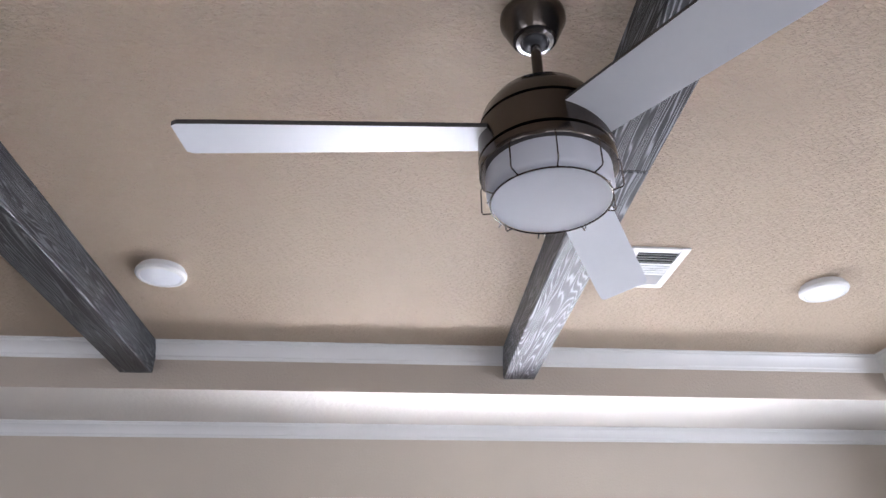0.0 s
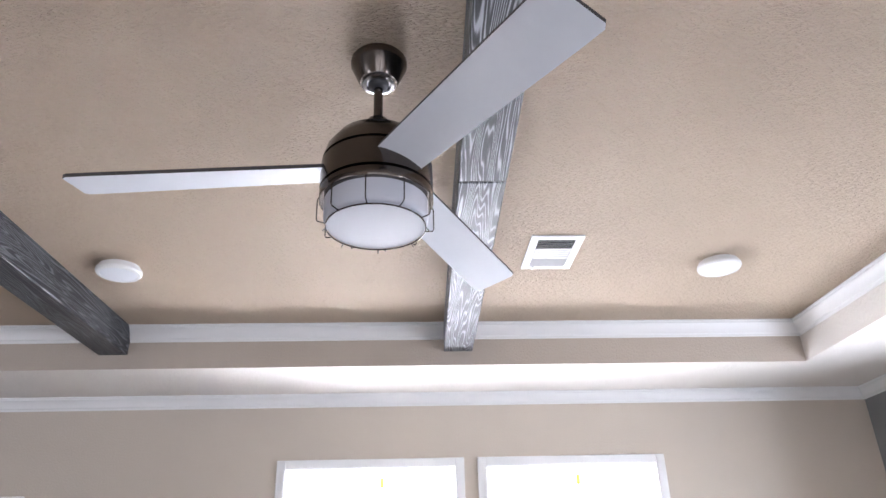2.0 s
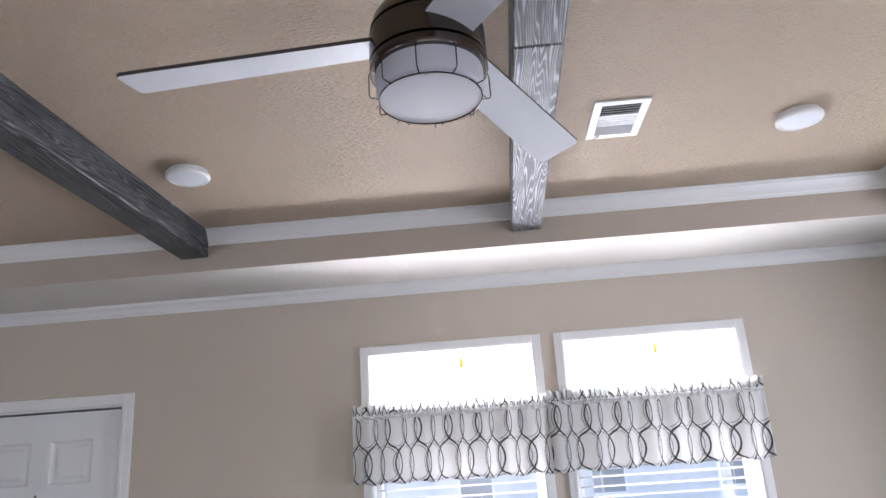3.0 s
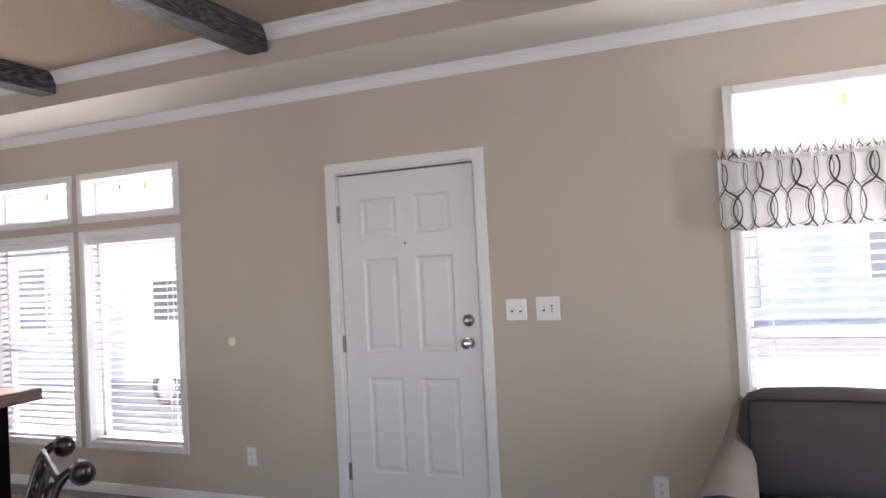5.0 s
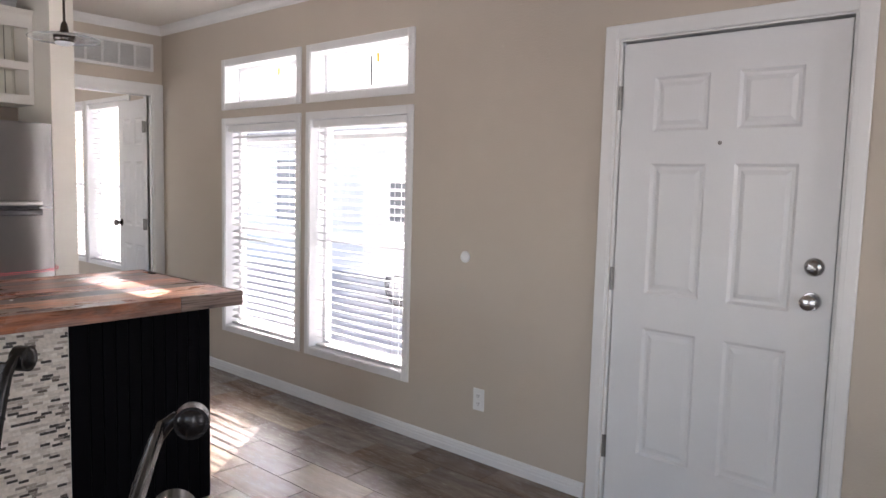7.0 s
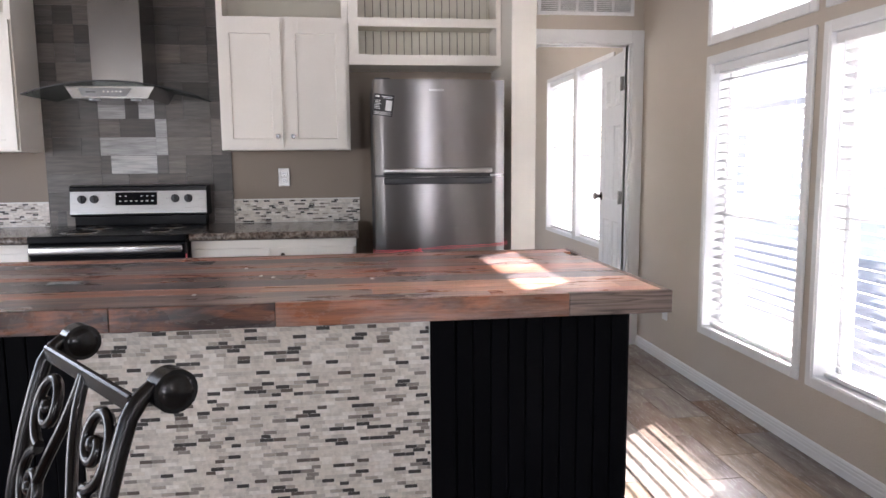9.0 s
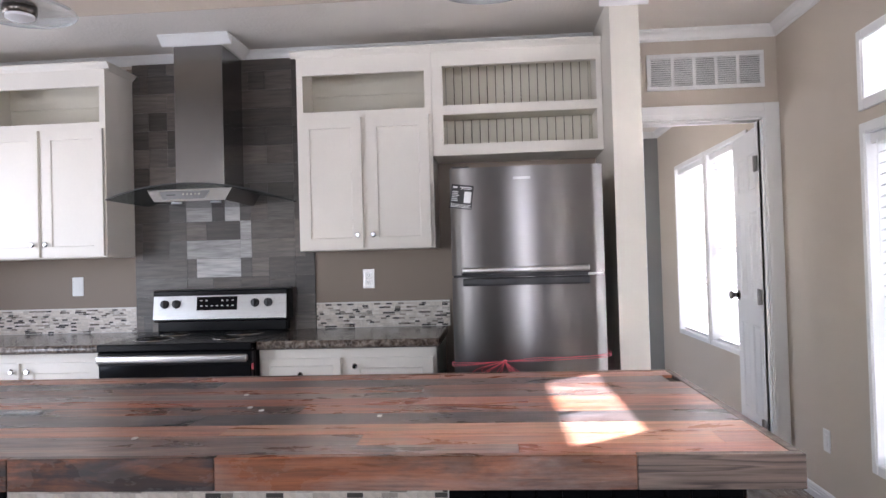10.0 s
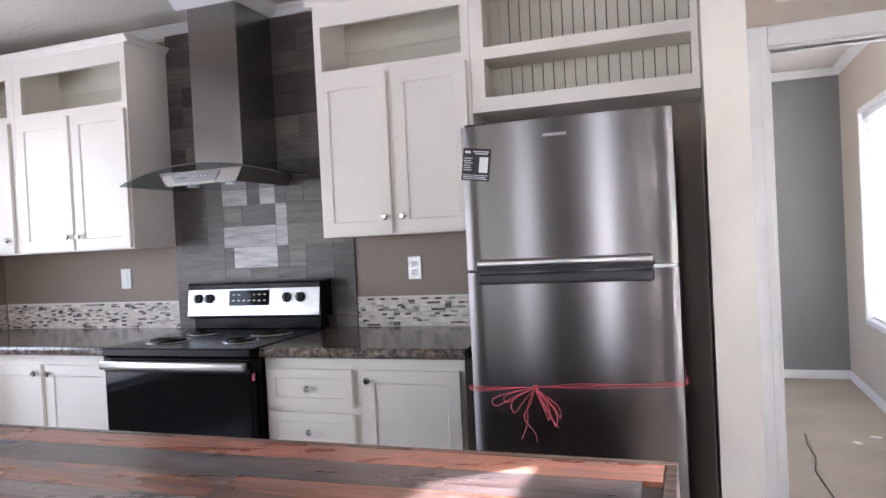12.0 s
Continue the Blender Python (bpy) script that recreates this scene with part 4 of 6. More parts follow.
# bedroom door, open against the bedroom's window wall
bdoor = tagged(new("door_2"), "white six-panel bedroom door standing wide open", "door", kind="structure")
bdoor.location = (WX - 0.12, BDOOR[1], 0)
bm = six_panel(0.668, 2.02, 0.035)
bmesh.ops.transform(bm, verts=bm.verts, matrix=Matrix.Translation((-7.590, 5.003, 0.012)) @ pose(0, 0, 0, 0, 0, -6.0))
part("door_leaf", bm, DOORW, bdoor)
for z in (0.26, 1.02, 1.80):
    bm = bmesh.new()
    box(bm, WX - 0.135, WX - 0.085, BDOOR[1] - 0.012, BDOOR[1] - 0.007, z - 0.045, z + 0.045, 0.004)
    cyl(bm, (WX - 0.128, BDOOR[1] - 0.014, z - 0.047), (WX - 0.128, BDOOR[1] - 0.014, z + 0.047), 0.007, n=10)
    part("hinge", bm, BRASS, bdoor, smooth=40)
part("door_knob", rosette_knob(bmesh.new(), (-7.535, 4.997, 1.0), (-0.105, -0.995, 0)), NICKEL, bdoor, "brushed round knob", 40)
bm = bmesh.new()
cw, t = 0.085, 0.018
for y0, y1, z0, z1 in ((BDOOR[0] - cw, BDOOR[0], 0, BDOOR[2] + cw), (BDOOR[1], NY, 0, BDOOR[2] + cw), (BDOOR[0], BDOOR[1], BDOOR[2], BDOOR[2] + cw)):
    box(bm, WX, WX + t, y0, y1, z0, z1, 0.003)
for y0, y1, z0, z1 in ((BDOOR[0] - 0.032, BDOOR[0] - 0.008, 0, BDOOR[2]), (BDOOR[1] + 0.008, BDOOR[1] + 0.032, 0, BDOOR[2]), (BDOOR[0], BDOOR[1], BDOOR[2] + 0.012, BDOOR[2] + 0.034)):
    box(bm, WX + t, WX + t + 0.004, y0, y1, z0, z1, 0.001)
part("casing", bm, WHITE, bdoor)
bm = bmesh.new()
for y0, y1, z0, z1 in ((BDOOR[0], BDOOR[0] + 0.006, 0, BDOOR[2]), (BDOOR[1] - 0.006, BDOOR[1], 0, BDOOR[2]), (BDOOR[0] + 0.006, BDOOR[1] - 0.006, BDOOR[2] - 0.006, BDOOR[2])):
    box(bm, WX - 0.125, WX + 0.001, y0, y1, z0, z1)
    box(bm, WX - 0.075, WX - 0.04, y0 - 0.0, y1 + (0.008 if y0 == BDOOR[0] else 0), z0, z1)
part("jamb", bm, WHITE, bdoor)


# ---------------------------------------------------------------- plates, grilles, stops
def plate(name, centre, face, kind, label, w=0.072, h=0.115, mat=None):
    """Cover plate; face 'n': on the north wall, 'w': on the kitchen wall. Built facing -y."""
    th = thing(name, centre, label, "switch" if "switch" in name else "outlet")
    rot = pose(0, 0, 0, 0, 0, 0 if face == "n" else 90)
    c = Vector(centre)

    def put(nm, bm, m):
        bmesh.ops.transform(bm, verts=bm.verts, matrix=Matrix.Translation(c) @ rot)
        part(nm, bm, m, th)

    put("plate", boxed(-w / 2, w / 2, -0.006, 0, -h / 2, h / 2, 0.003), mat or PLATE)
    if kind == "outlet":
        for dz in (-0.02, 0.02):
            put("socket", boxed(-0.016, 0.016, -0.0085, -0.006, dz - 0.014, dz + 0.014, 0.002), PLATE)
            bm = bmesh.new()
            for dx in (-0.006, 0.006):
                box(bm, dx - 0.0012, dx + 0.0012, -0.0092, -0.0085, dz - 0.003, dz + 0.006)
            cyl(bm, (0, -0.0092, dz - 0.008), (0, -0.0085, dz - 0.008), 0.0025, n=8)
            put("slots", bm, SLOT)
    elif kind == "blank":
        put("rocker", boxed(-0.016, 0.016, -0.009, -0.006, -0.032, 0.032, 0.002), PLATE)
    else:
        for i, k in enumerate(kind):
            dx = (i - (len(kind) - 1) / 2) * 0.046
            if k == "t":
                put("toggle", boxed(dx - 0.005, dx + 0.005, -0.016, -0.006, -0.004, 0.012, 0.002), PLATE)
                put("toggle_slot", boxed(dx - 0.007, dx + 0.007, -0.0068, -0.006, -0.013, 0.013), RUBBER)
            else:
                put("dimmer", boxed(dx - 0.017, dx + 0.017, -0.009, -0.006, -0.033, 0.033, 0.001), PLATE)
                bm = bmesh.new()
                box(bm, dx - 0.002, dx + 0.002, -0.0098, -0.009, -0.020, 0.012)
                box(bm, dx - 0.010, dx + 0.010, -0.0098, -0.009, 0.014, 0.018)
                put("dimmer_slot", bm, SLOT)
    return th


plate("light_switch", (-1.745, NY, 1.197), "n", "tt", "white double toggle switch plate beside the entry door", 0.115, 0.115)
plate("dimmer_switch", (-1.572, NY, 1.199), "n", "td", "white plate with a toggle and a dimmer slide", 0.128, 0.125)
plate("wall_outlet", (-3.522, NY, 0.32), "n", "outlet", "white wall outlet above the baseboard")
plate("wall_outlet", (-1.05, NY, 0.30), "n", "outlet", "white wall outlet beside the sofa")
plate("wall_outlet", (-6.35, NY, 0.33), "n", "blank", "white blank plate low on the wall")
plate("kitchen_outlet", (WX + 0.004, 2.626, 1.19), "w", "outlet", "white kitchen outlet in a steel plate", mat=STEELX)
plate("kitchen_switch", (WX + 0.004, 0.836, 1.187), "w", "blank", "white kitchen rocker switch on the brown wall")
bm = bmesh.new()
lathe(bm, [(0.030, 0), (0.030, 0.004), (0.026, 0.010), (0.018, 0.012), (0.016, 0.008)], (0, 0, 0), 24)
bmesh.ops.transform(bm, verts=bm.verts, matrix=Matrix.Translation((-3.638, NY, 1.04)) @ pose(0, 0, 0, 90))
solo("door_bumper", bm, PLATE, "round white wall bumper for the door knob", "door stop", smooth=40)

grille = thing("return_air_grille", (WX, 4.6, 2.33), "white louvred air grille in five sections above the bedroom door", "vent")
bm = bmesh.new()
gy0, gy1, gz0, gz1 = 4.272, 4.928, 2.222, 2.432
for y0, y1, z0, z1 in ((gy0, gy1, gz0, gz0 + 0.024), (gy0, gy1, gz1 - 0.024, gz1), (gy0, gy0 + 0.024, gz0 + 0.024, gz1 - 0.024), (gy1 - 0.024, gy1, gz0 + 0.024, gz1 - 0.024)):
    box(bm, WX, WX + 0.012, y0, y1, z0, z1, 0.002)
part("frame", bm, WHITE, grille)
part("backing", boxed(WX, WX + 0.002, gy0 + 0.01, gy1 - 0.01, gz0 + 0.01, gz1 - 0.01), surface("grey duct filter", (0.13, 0.13, 0.13), 0.9), grille, "grey duct behind the louvres")
for i in range(1, 5):
    yc = gy0 + 0.024 + (gy1 - gy0 - 0.048) * i / 5
    part("divider", boxed(WX, WX + 0.011, yc - 0.0085, yc + 0.0085, gz0 + 0.024, gz1 - 0.024), WHITE, grille)
bm = prism(bmesh.new(), [(-0.001, 0.004), (0.009, -0.006), (0.0095, -0.004), (-0.0005, 0.0065)], "y", -(gy1 - gy0) / 2 + 0.022, (gy1 - gy0) / 2 - 0.022)
lm = mesh_of("slat", bm, WHITE)
for i in range(13):
    s = new("slat", lm)
    s.parent = grille
    s.location = (0.003, 0, gz0 + 0.032 + i * (gz1 - gz0 - 0.062) / 12 - 2.33)


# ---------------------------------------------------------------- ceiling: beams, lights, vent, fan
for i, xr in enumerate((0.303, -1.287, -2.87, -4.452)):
    m = (BEAM, BEAMSHADE, BEAMDARK, BEAMDARK)[i]
    b = thing("ceiling_beam", (xr - 0.067, (TY0 + TY1) / 2, 2.635), ("grey weathered" if i < 2 else "darker weathered") + " box beam of two lengths across the tray ceiling", "beam", "ceiling beams")
    yj = 2.93 - 0.02 * i
    skew = pose(xr - 0.067, TY1, 0, 0, 0, -1.15) @ Matrix.Translation((0.067 - xr, -TY1, 0))   # the beams stand a little out of square

    def skewed(bm):
        bmesh.ops.transform(bm, verts=bm.verts, matrix=skew)
        return bm
    for a, c in ((TY0 + 0.01, yj - 0.002), (yj + 0.002, TY1 - 0.005)):
        part("beam_length", skewed(boxed(xr - 0.134, xr, a, c, 2.635, HIGH, 0.004)), m, b)
    part("end_cap", skewed(boxed(xr - 0.132, xr - 0.002, yj - 0.002, yj + 0.002, 2.637, HIGH)), SLOT, b)


def downlight(x, y):
    th = thing("ceiling_light", (x, y, HIGH), "round white flush disc light on the tray ceiling, unlit", "ceiling light", "disc lights")
    part("ring", lathe(bmesh.new(), [(0.074, HIGH), (0.074, HIGH - 0.012), (0.083, HIGH - 0.014), (0.084, HIGH - 0.024), (0.078, HIGH - 0.032), (0.068, HIGH - 0.034), (0.066, HIGH - 0.031)], (x, y, 0)), WHITE, th, smooth=40)
    part("diffuser", lathe(bmesh.new(), [(0.066, HIGH - 0.022), (0.066, HIGH - 0.032), (0.05, HIGH - 0.035), (0.02, HIGH - 0.0365)], (x, y, 0)), FROST, th, smooth=40)


downlight(-1.098, 3.777)
downlight(1.227, 3.757)
vent = thing("ceiling_vent", (0.543, 3.655, HIGH), "white square ceiling register with steel louvres", "vent")
vx0, vx1, vy0, vy1 = 0.445, 0.641, 3.515, 3.80
bm = bmesh.new()
for a, b, c, d in ((vx0, vx0 + 0.03, vy0, vy1), (vx1 - 0.03, vx1, vy0, vy1), (vx0 + 0.03, vx1 - 0.03, vy0, vy0 + 0.03), (vx0 + 0.03, vx1 - 0.03, vy1 - 0.03, vy1)):
    box(bm, a, b, c, d, HIGH - 0.008, HIGH, 0.002)
part("frame", bm, WHITE, vent)
part("backing", boxed(vx0 + 0.02, vx1 - 0.02, vy0 + 0.02, vy1 - 0.02, HIGH - 0.002, HIGH), RUBBER, vent)
for i in range(13):
    yc = vy0 + 0.04 + i * (vy1 - vy0 - 0.08) / 12
    wide = 0.0092 if 3 < i < 9 else 0.006
    bm = boxed(-0.068, 0.068, -wide, wide, -0.0006, 0.0006)
    tilt = 40 if i < 4 else -40 if i > 8 else 8
    bmesh.ops.transform(bm, verts=bm.verts, matrix=Matrix.Translation(((vx0 + vx1) / 2, yc, HIGH - 0.008)) @ pose(0, 0, 0, tilt))
    part("slat", bm, PLATE, vent)
part("damper_lever", boxed(vx0 + 0.04, vx0 + 0.046, vy1 - 0.035, vy1 - 0.015, HIGH - 0.018, HIGH - 0.008), WHITE, vent)

# ceiling fan
FX, FY = -0.066, 2.60
fan = thing("ceiling_fan", (FX, FY, HIGH), "brushed nickel three-blade ceiling fan with caged drum lamp, at rest", "ceiling fan")
part("canopy", lathe(bmesh.new(), [(0.062, HIGH), (0.066, HIGH - 0.006), (0.066, HIGH - 0.018), (0.063, HIGH - 0.024), (0.047, HIGH - 0.062), (0.043, HIGH - 0.068), (0.02, HIGH - 0.068)], (FX, FY, 0)), NICKEL, fan, smooth=40)
part("hanger_ring", lathe(bmesh.new(), [(0.037, HIGH - 0.067), (0.037, HIGH - 0.073), (0.029, HIGH - 0.075), (0.027, HIGH - 0.069)], (FX, FY, 0)), CHROME, fan, smooth=40)
part("ball_joint", lathe(bmesh.new(), [(0.012, HIGH - 0.066), (0.024, HIGH - 0.072), (0.022, HIGH - 0.080), (0.012, HIGH - 0.086)], (FX, FY, 0), 24), RUBBER, fan, smooth=50)
part("downrod", cyl(bmesh.new(), (FX, FY, HIGH - 0.07), (FX, FY, 2.575), 0.0105, n=16), NICKEL, fan, smooth=40)
part("rod_collar", lathe(bmesh.new(), [(0.014, 2.602), (0.024, 2.594), (0.030, 2.572), (0.031, 2.556)], (FX, FY, 0), 24), NICKEL, fan, smooth=40)
part("motor_housing", lathe(bmesh.new(), [(0.03, 2.562), (0.06, 2.556), (0.092, 2.535), (0.112, 2.505), (0.1195, 2.478), (0.115, 2.476), (0.115, 2.472), (0.121, 2.470), (0.122, 2.408), (0.116, 2.405)], (FX, FY, 0), 56), NICKEL, fan, smooth=40)
part("lower_ring", lathe(bmesh.new(), [(0.116, 2.405), (0.116, 2.402), (0.122, 2.401), (0.122, 2.381), (0.1205, 2.379), (0.111, 2.379)], (FX, FY, 0), 56), NICKEL, fan, smooth=40)
part("lamp_drum", lathe(bmesh.new(), [(0.100, 2.381), (0.1105, 2.379), (0.1105, 2.338), (0.108, 2.331), (0.103, 2.327), (0.09, 2.326)], (FX, FY, 0), 48), FANGL, fan, "white frosted drum glass", 50)
part("lamp_disc", lathe(bmesh.new(), [(0.102, 2.330), (0.102, 2.3225), (0.06, 2.3215), (0.02, 2.3212)], (FX, FY, 0), 48), FANGL, fan, "white frosted bottom glass", 30)
for i in range(10):
    a = 2 * math.pi * (i + 0.3) / 10
    c, s = math.cos(a), math.sin(a)
    pts = [(FX + r * c, FY + r * s, z) for r, z in ((0.1205, 2.384), (0.1245, 2.376), (0.1245, 2.330), (0.122, 2.3255), (0.105, 2.3225))]
    part("cage_wire", tube(bmesh.new(), pts, 0.0014, 6), NICKEL, fan)
for r, z in ((0.105, 2.3215),):
    part("cage_ring", tube(bmesh.new(), [(FX + r * math.cos(2 * math.pi * i / 48), FY + r * math.sin(2 * math.pi * i / 48), z) for i in range(48)], 0.0017, 6, True), NICKEL, fan)
for i in range(8):
    a = 2 * math.pi * i / 8
    part("cage_pin", cyl(bmesh.new(), (FX + 0.105 * math.cos(a), FY + 0.105 * math.sin(a), 2.322), (FX + 0.112 * math.cos(a), FY + 0.112 * math.sin(a), 2.315), 0.0016, n=6), CHROME, fan)
for ang, bz in ((180.0, 2.464), (60.0, 2.468), (-60.0, 2.442)):
    bm = bmesh.new()
    outline = [(0.10, -0.055), (0.58, -0.061), (0.632, -0.061), (0.641, -0.052), (0.641, 0.052), (0.632, 0.060), (0.58, 0.060), (0.10, 0.047)]
    prism(bm, outline, "z", -0.004, 0.004)
    bm.normal_update()
    for f in bm.faces:
        f.material_index = 0 if f.normal.z < -0.5 else 1
    bmesh.ops.transform(bm, verts=bm.verts, matrix=Matrix.Translation((FX, FY, bz)) @ pose(0, 0, 0, 0, 0, ang) @ pose(0, 0, 0, 0, 3.3) @ pose(0, 0, 0, -13.5))
    part("blade", bm, (BLADE, BLADETOP), fan, "white blade with dark edge")


# ---------------------------------------------------------------- kitchen cabinets
WALLF = WX + 0.006       # just proud of the painted wall


def to_kitchen(bm, x, y, z):
    """Turns a slab built facing -y so that it faces +x, its left lower corner at (y, z)."""
    bmesh.ops.transform(bm, verts=bm.verts, matrix=Matrix.Translation((x, y, z)) @ pose(0, 0, 0, 0, 0, 90))
    return bm


def shaker(y0, y1, z0, z1, rail=0.055):
    bm = panelled(y1 - y0, z1 - z0, 0.019, [(0.0001, y1 - y0 - 0.0001, 0.0001, z1 - z0 - 0.0001)], ((rail, 0.0), (0.004, -0.007)))
    return bm


def knob(bm, x, y, z):
    cyl(bm, (x, y, z), (x + 0.014, y, z), 0.005, 0.006, 12)
    cyl(bm, (x + 0.012, y, z), (x + 0.019, y, z), 0.009, 0.015, 20)
    cyl(bm, (x + 0.019, y, z), (x + 0.026, y, z), 0.015, 0.010, 20)
    return bm


def cab_door(parent, y0, y1, z0, z1, x, ky, kz, name="door", rail=0.055):
    d = part(name, to_kitchen(shaker(y0, y1, z0, z1, rail), x, y0, z0), CAB, parent)
    part("knob", knob(bmesh.new(), x, ky, kz), CHROME, d, "brushed steel knob", 40)


UF = -6.482                # face of the upper cabinets' frames
UZ0, UZ1 = 1.356, 2.425


def frame_with(bm, y0, y1, z0, z1, x, holes, t=0.02):
    tmp = holed_wall("y", x - t, x, y0, y1, z0, z1, holes)
    me = bpy.data.meshes.new("tmp")
    tmp.to_mesh(me)
    tmp.free()
    bm.from_mesh(me)
    bpy.data.meshes.remove(me)


def upper(y0, y1, doors, openings, z0, label, knobs, bead=False, shelves=()):
    """Wall cabinet with open cubbies above its doors."""
    cab = thing("wall_cabinet", (WALLF, (y0 + y1) / 2, z0), label, "cabinet", "wall cabinets")
    bm = bmesh.new()
    frame_with(bm, y0, y1, z0, UZ1, UF, openings)
    part("face_frame", bm, CAB, cab)
    part("side_panel", boxed(WALLF, UF - 0.02, y0, y0 + 0.012, z0, UZ1), CAB, cab)
    part("side_panel", boxed(WALLF, UF - 0.02, y1 - 0.012, y1, z0, UZ1), CAB, cab)
    part("bottom_panel", boxed(WALLF, UF - 0.02, y0 + 0.012, y1 - 0.012, z0, z0 + 0.012), CAB, cab)
    part("top_panel", boxed(WALLF, UF - 0.02, y0 + 0.012, y1 - 0.012, UZ1 - 0.012, UZ1), CAB, cab)
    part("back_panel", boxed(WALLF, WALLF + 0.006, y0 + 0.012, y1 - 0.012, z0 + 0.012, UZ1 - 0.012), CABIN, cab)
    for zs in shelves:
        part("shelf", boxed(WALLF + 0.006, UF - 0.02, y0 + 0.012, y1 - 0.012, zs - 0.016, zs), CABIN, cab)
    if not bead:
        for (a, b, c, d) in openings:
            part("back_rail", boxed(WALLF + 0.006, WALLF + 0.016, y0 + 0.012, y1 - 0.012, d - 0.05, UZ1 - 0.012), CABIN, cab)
    else:
        for (a, b, c, d) in openings:
            n, ztop = 17, UZ1 - 0.013 if d > 2.2 else 2.099
            for i in range(n):
                w = (b - a) / n
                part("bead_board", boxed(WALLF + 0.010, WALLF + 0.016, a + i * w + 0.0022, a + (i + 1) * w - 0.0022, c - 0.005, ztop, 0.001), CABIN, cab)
            part("bead_backing", boxed(WALLF + 0.006, WALLF + 0.010, a, b, c - 0.005, ztop), GROOVE, cab)
    for (a, b), side in zip(doors, knobs):
        cab_door(cab, a, b, 1.364, 2.078, UF + 0.021, a + 0.028 if side == "l" else b - 0.028, 1.435)
    return cab


c1 = upper(SY + 0.006, 0.418, [(0.012, 0.386)], [(-0.06, 0.366, 2.118, 2.322)], UZ0, "cream shaker wall cabinet with one door and an open cubby", "r", shelves=(2.112,))
c2 = upper(0.420, 1.206, [(0.447, 0.815), (0.838, 1.196)], [(0.476, 1.172, 2.118, 2.322)], UZ0, "cream shaker wall cabinet with two doors and an open cubby", "rl", shelves=(2.112,))
c3 = upper(2.306, 3.052, [(2.320, 2.662), (2.692, 3.034)], [(2.340, 3.014, 2.118, 2.322)], UZ0, "cream shaker wall cabinet with two doors beside the fridge", "rl", shelves=(2.112,))
c4 = upper(3.054, 3.966, [], [(3.112, 3.938, 2.124, 2.340), (3.112, 3.938, 1.912, 2.074)], 1.852, "cream open shelf unit with beadboard back above the fridge", "", bead=True, shelves=(2.116, 1.906))


def cab_crown(y0, y1, parent, ends):
    prof = [(0, 0), (0.0, -0.034), (0.006, -0.034), (0.010, -0.026), (0.018, -0.018), (0.026, -0.006), (0.032, -0.004), (0.032, 0.0)]
    bm = prism(bmesh.new(), [(UF + u, UZ1 + 0.028 + v) for u, v in prof], "y", y0 - (0.03 if "l" in ends else 0), y1 + (0.03 if "r" in ends else 0))
    if "r" in ends:
        prism(bm, [(y1 + u, UZ1 + 0.028 + v) for u, v in prof], "x", WALLF, UF)
    if "l" in ends:
        prism(bm, [(y0 - u, UZ1 + 0.028 + v) for u, v in prof], "x", WALLF, UF)
    box(bm, WALLF, UF, y0, y1, UZ1, UZ1 + 0.026)
    part("crown", bm, CAB, parent)


cab_crown(SY + 0.006, 0.418, c1, "")
cab_crown(0.420, 1.206, c2, "r")
cab_crown(2.306, 3.052, c3, "l")
cab_crown(3.054, 3.966, c4, "")

BF = -6.150               # face of the base cabinets
CZ = 0.905                # counter top


def base_unit(y0, y1, label, fronts, side_dark=False):
    cab = thing("base_cabinet", (WALLF, (y0 + y1) / 2, 0), label, "cabinet", "base cabinets")
    bm = bmesh.new()
    box(bm, WALLF, BF, y0, y1, 0.10, CZ - 0.045)
    part("body", bm, CAB, cab)
    part("toe_kick", boxed(WALLF, BF - 0.07, y0, y1, 0, 0.10), RUBBER, cab, "dark recessed toe kick")
    for kind, a, b, z0, z1, ky, kz in fronts:
        cab_door(cab, a, b, z0, z1, BF + 0.0195, ky, kz, kind, 0.05 if kind == "door" else 0.036)
    return cab


base_unit(2.178, 3.070, "cream base cabinet with drawers and one door beside the range", [
    ("drawer", 2.196, 2.592, 0.660, 0.815, 2.394, 0.737), ("drawer", 2.196, 2.592, 0.480, 0.635, 2.394, 0.557), ("drawer", 2.196, 2.592, 0.130, 0.455, 2.394, 0.30),
    ("door", 2.640, 3.052, 0.130, 0.815, 2.668, 0.775)])
base_unit(0.500, 1.372, "cream base cabinet with two doors beside the range", [
    ("door", 0.530, 0.920, 0.130, 0.815, 0.892, 0.775), ("door", 0.950, 1.350, 0.130, 0.815, 0.978, 0.775)])
base_unit(SY + 0.006, 0.498, "cream corner base cabinet with one door", [("door", 0.12, 0.47, 0.130, 0.815, 0.442, 0.775)])


def counter(y0, y1, label, extra=None):
    th = thing("countertop", (BF, (y0 + y1) / 2, CZ - 0.042), label, "countertop", "countertops")
    bm = boxed(WALLF, BF + 0.012, y0, y1, CZ - 0.042, CZ)
    if extra:
        box(bm, *extra)
    part("worktop", bm, COUNTER, th)
    prof = [(BF + 0.0122, CZ - 0.042), (BF + 0.028, CZ - 0.042), (BF + 0.037, CZ - 0.036), (BF + 0.040, CZ - 0.022), (BF + 0.037, CZ - 0.008), (BF + 0.028, CZ), (BF + 0.0122, CZ)]
    part("front_edge", prism(bmesh.new(), prof, "y", y0, y1), COUNTER, th, "rolled laminate front edge", 40)
    return th


counter(2.176, 3.085, "dark speckled laminate countertop beside the range")
counter(SY + 0.006, 1.374, "dark speckled laminate countertop turning the kitchen corner", (BF + 0.04, -5.62, SY + 0.006, 0.49, CZ - 0.042, CZ))
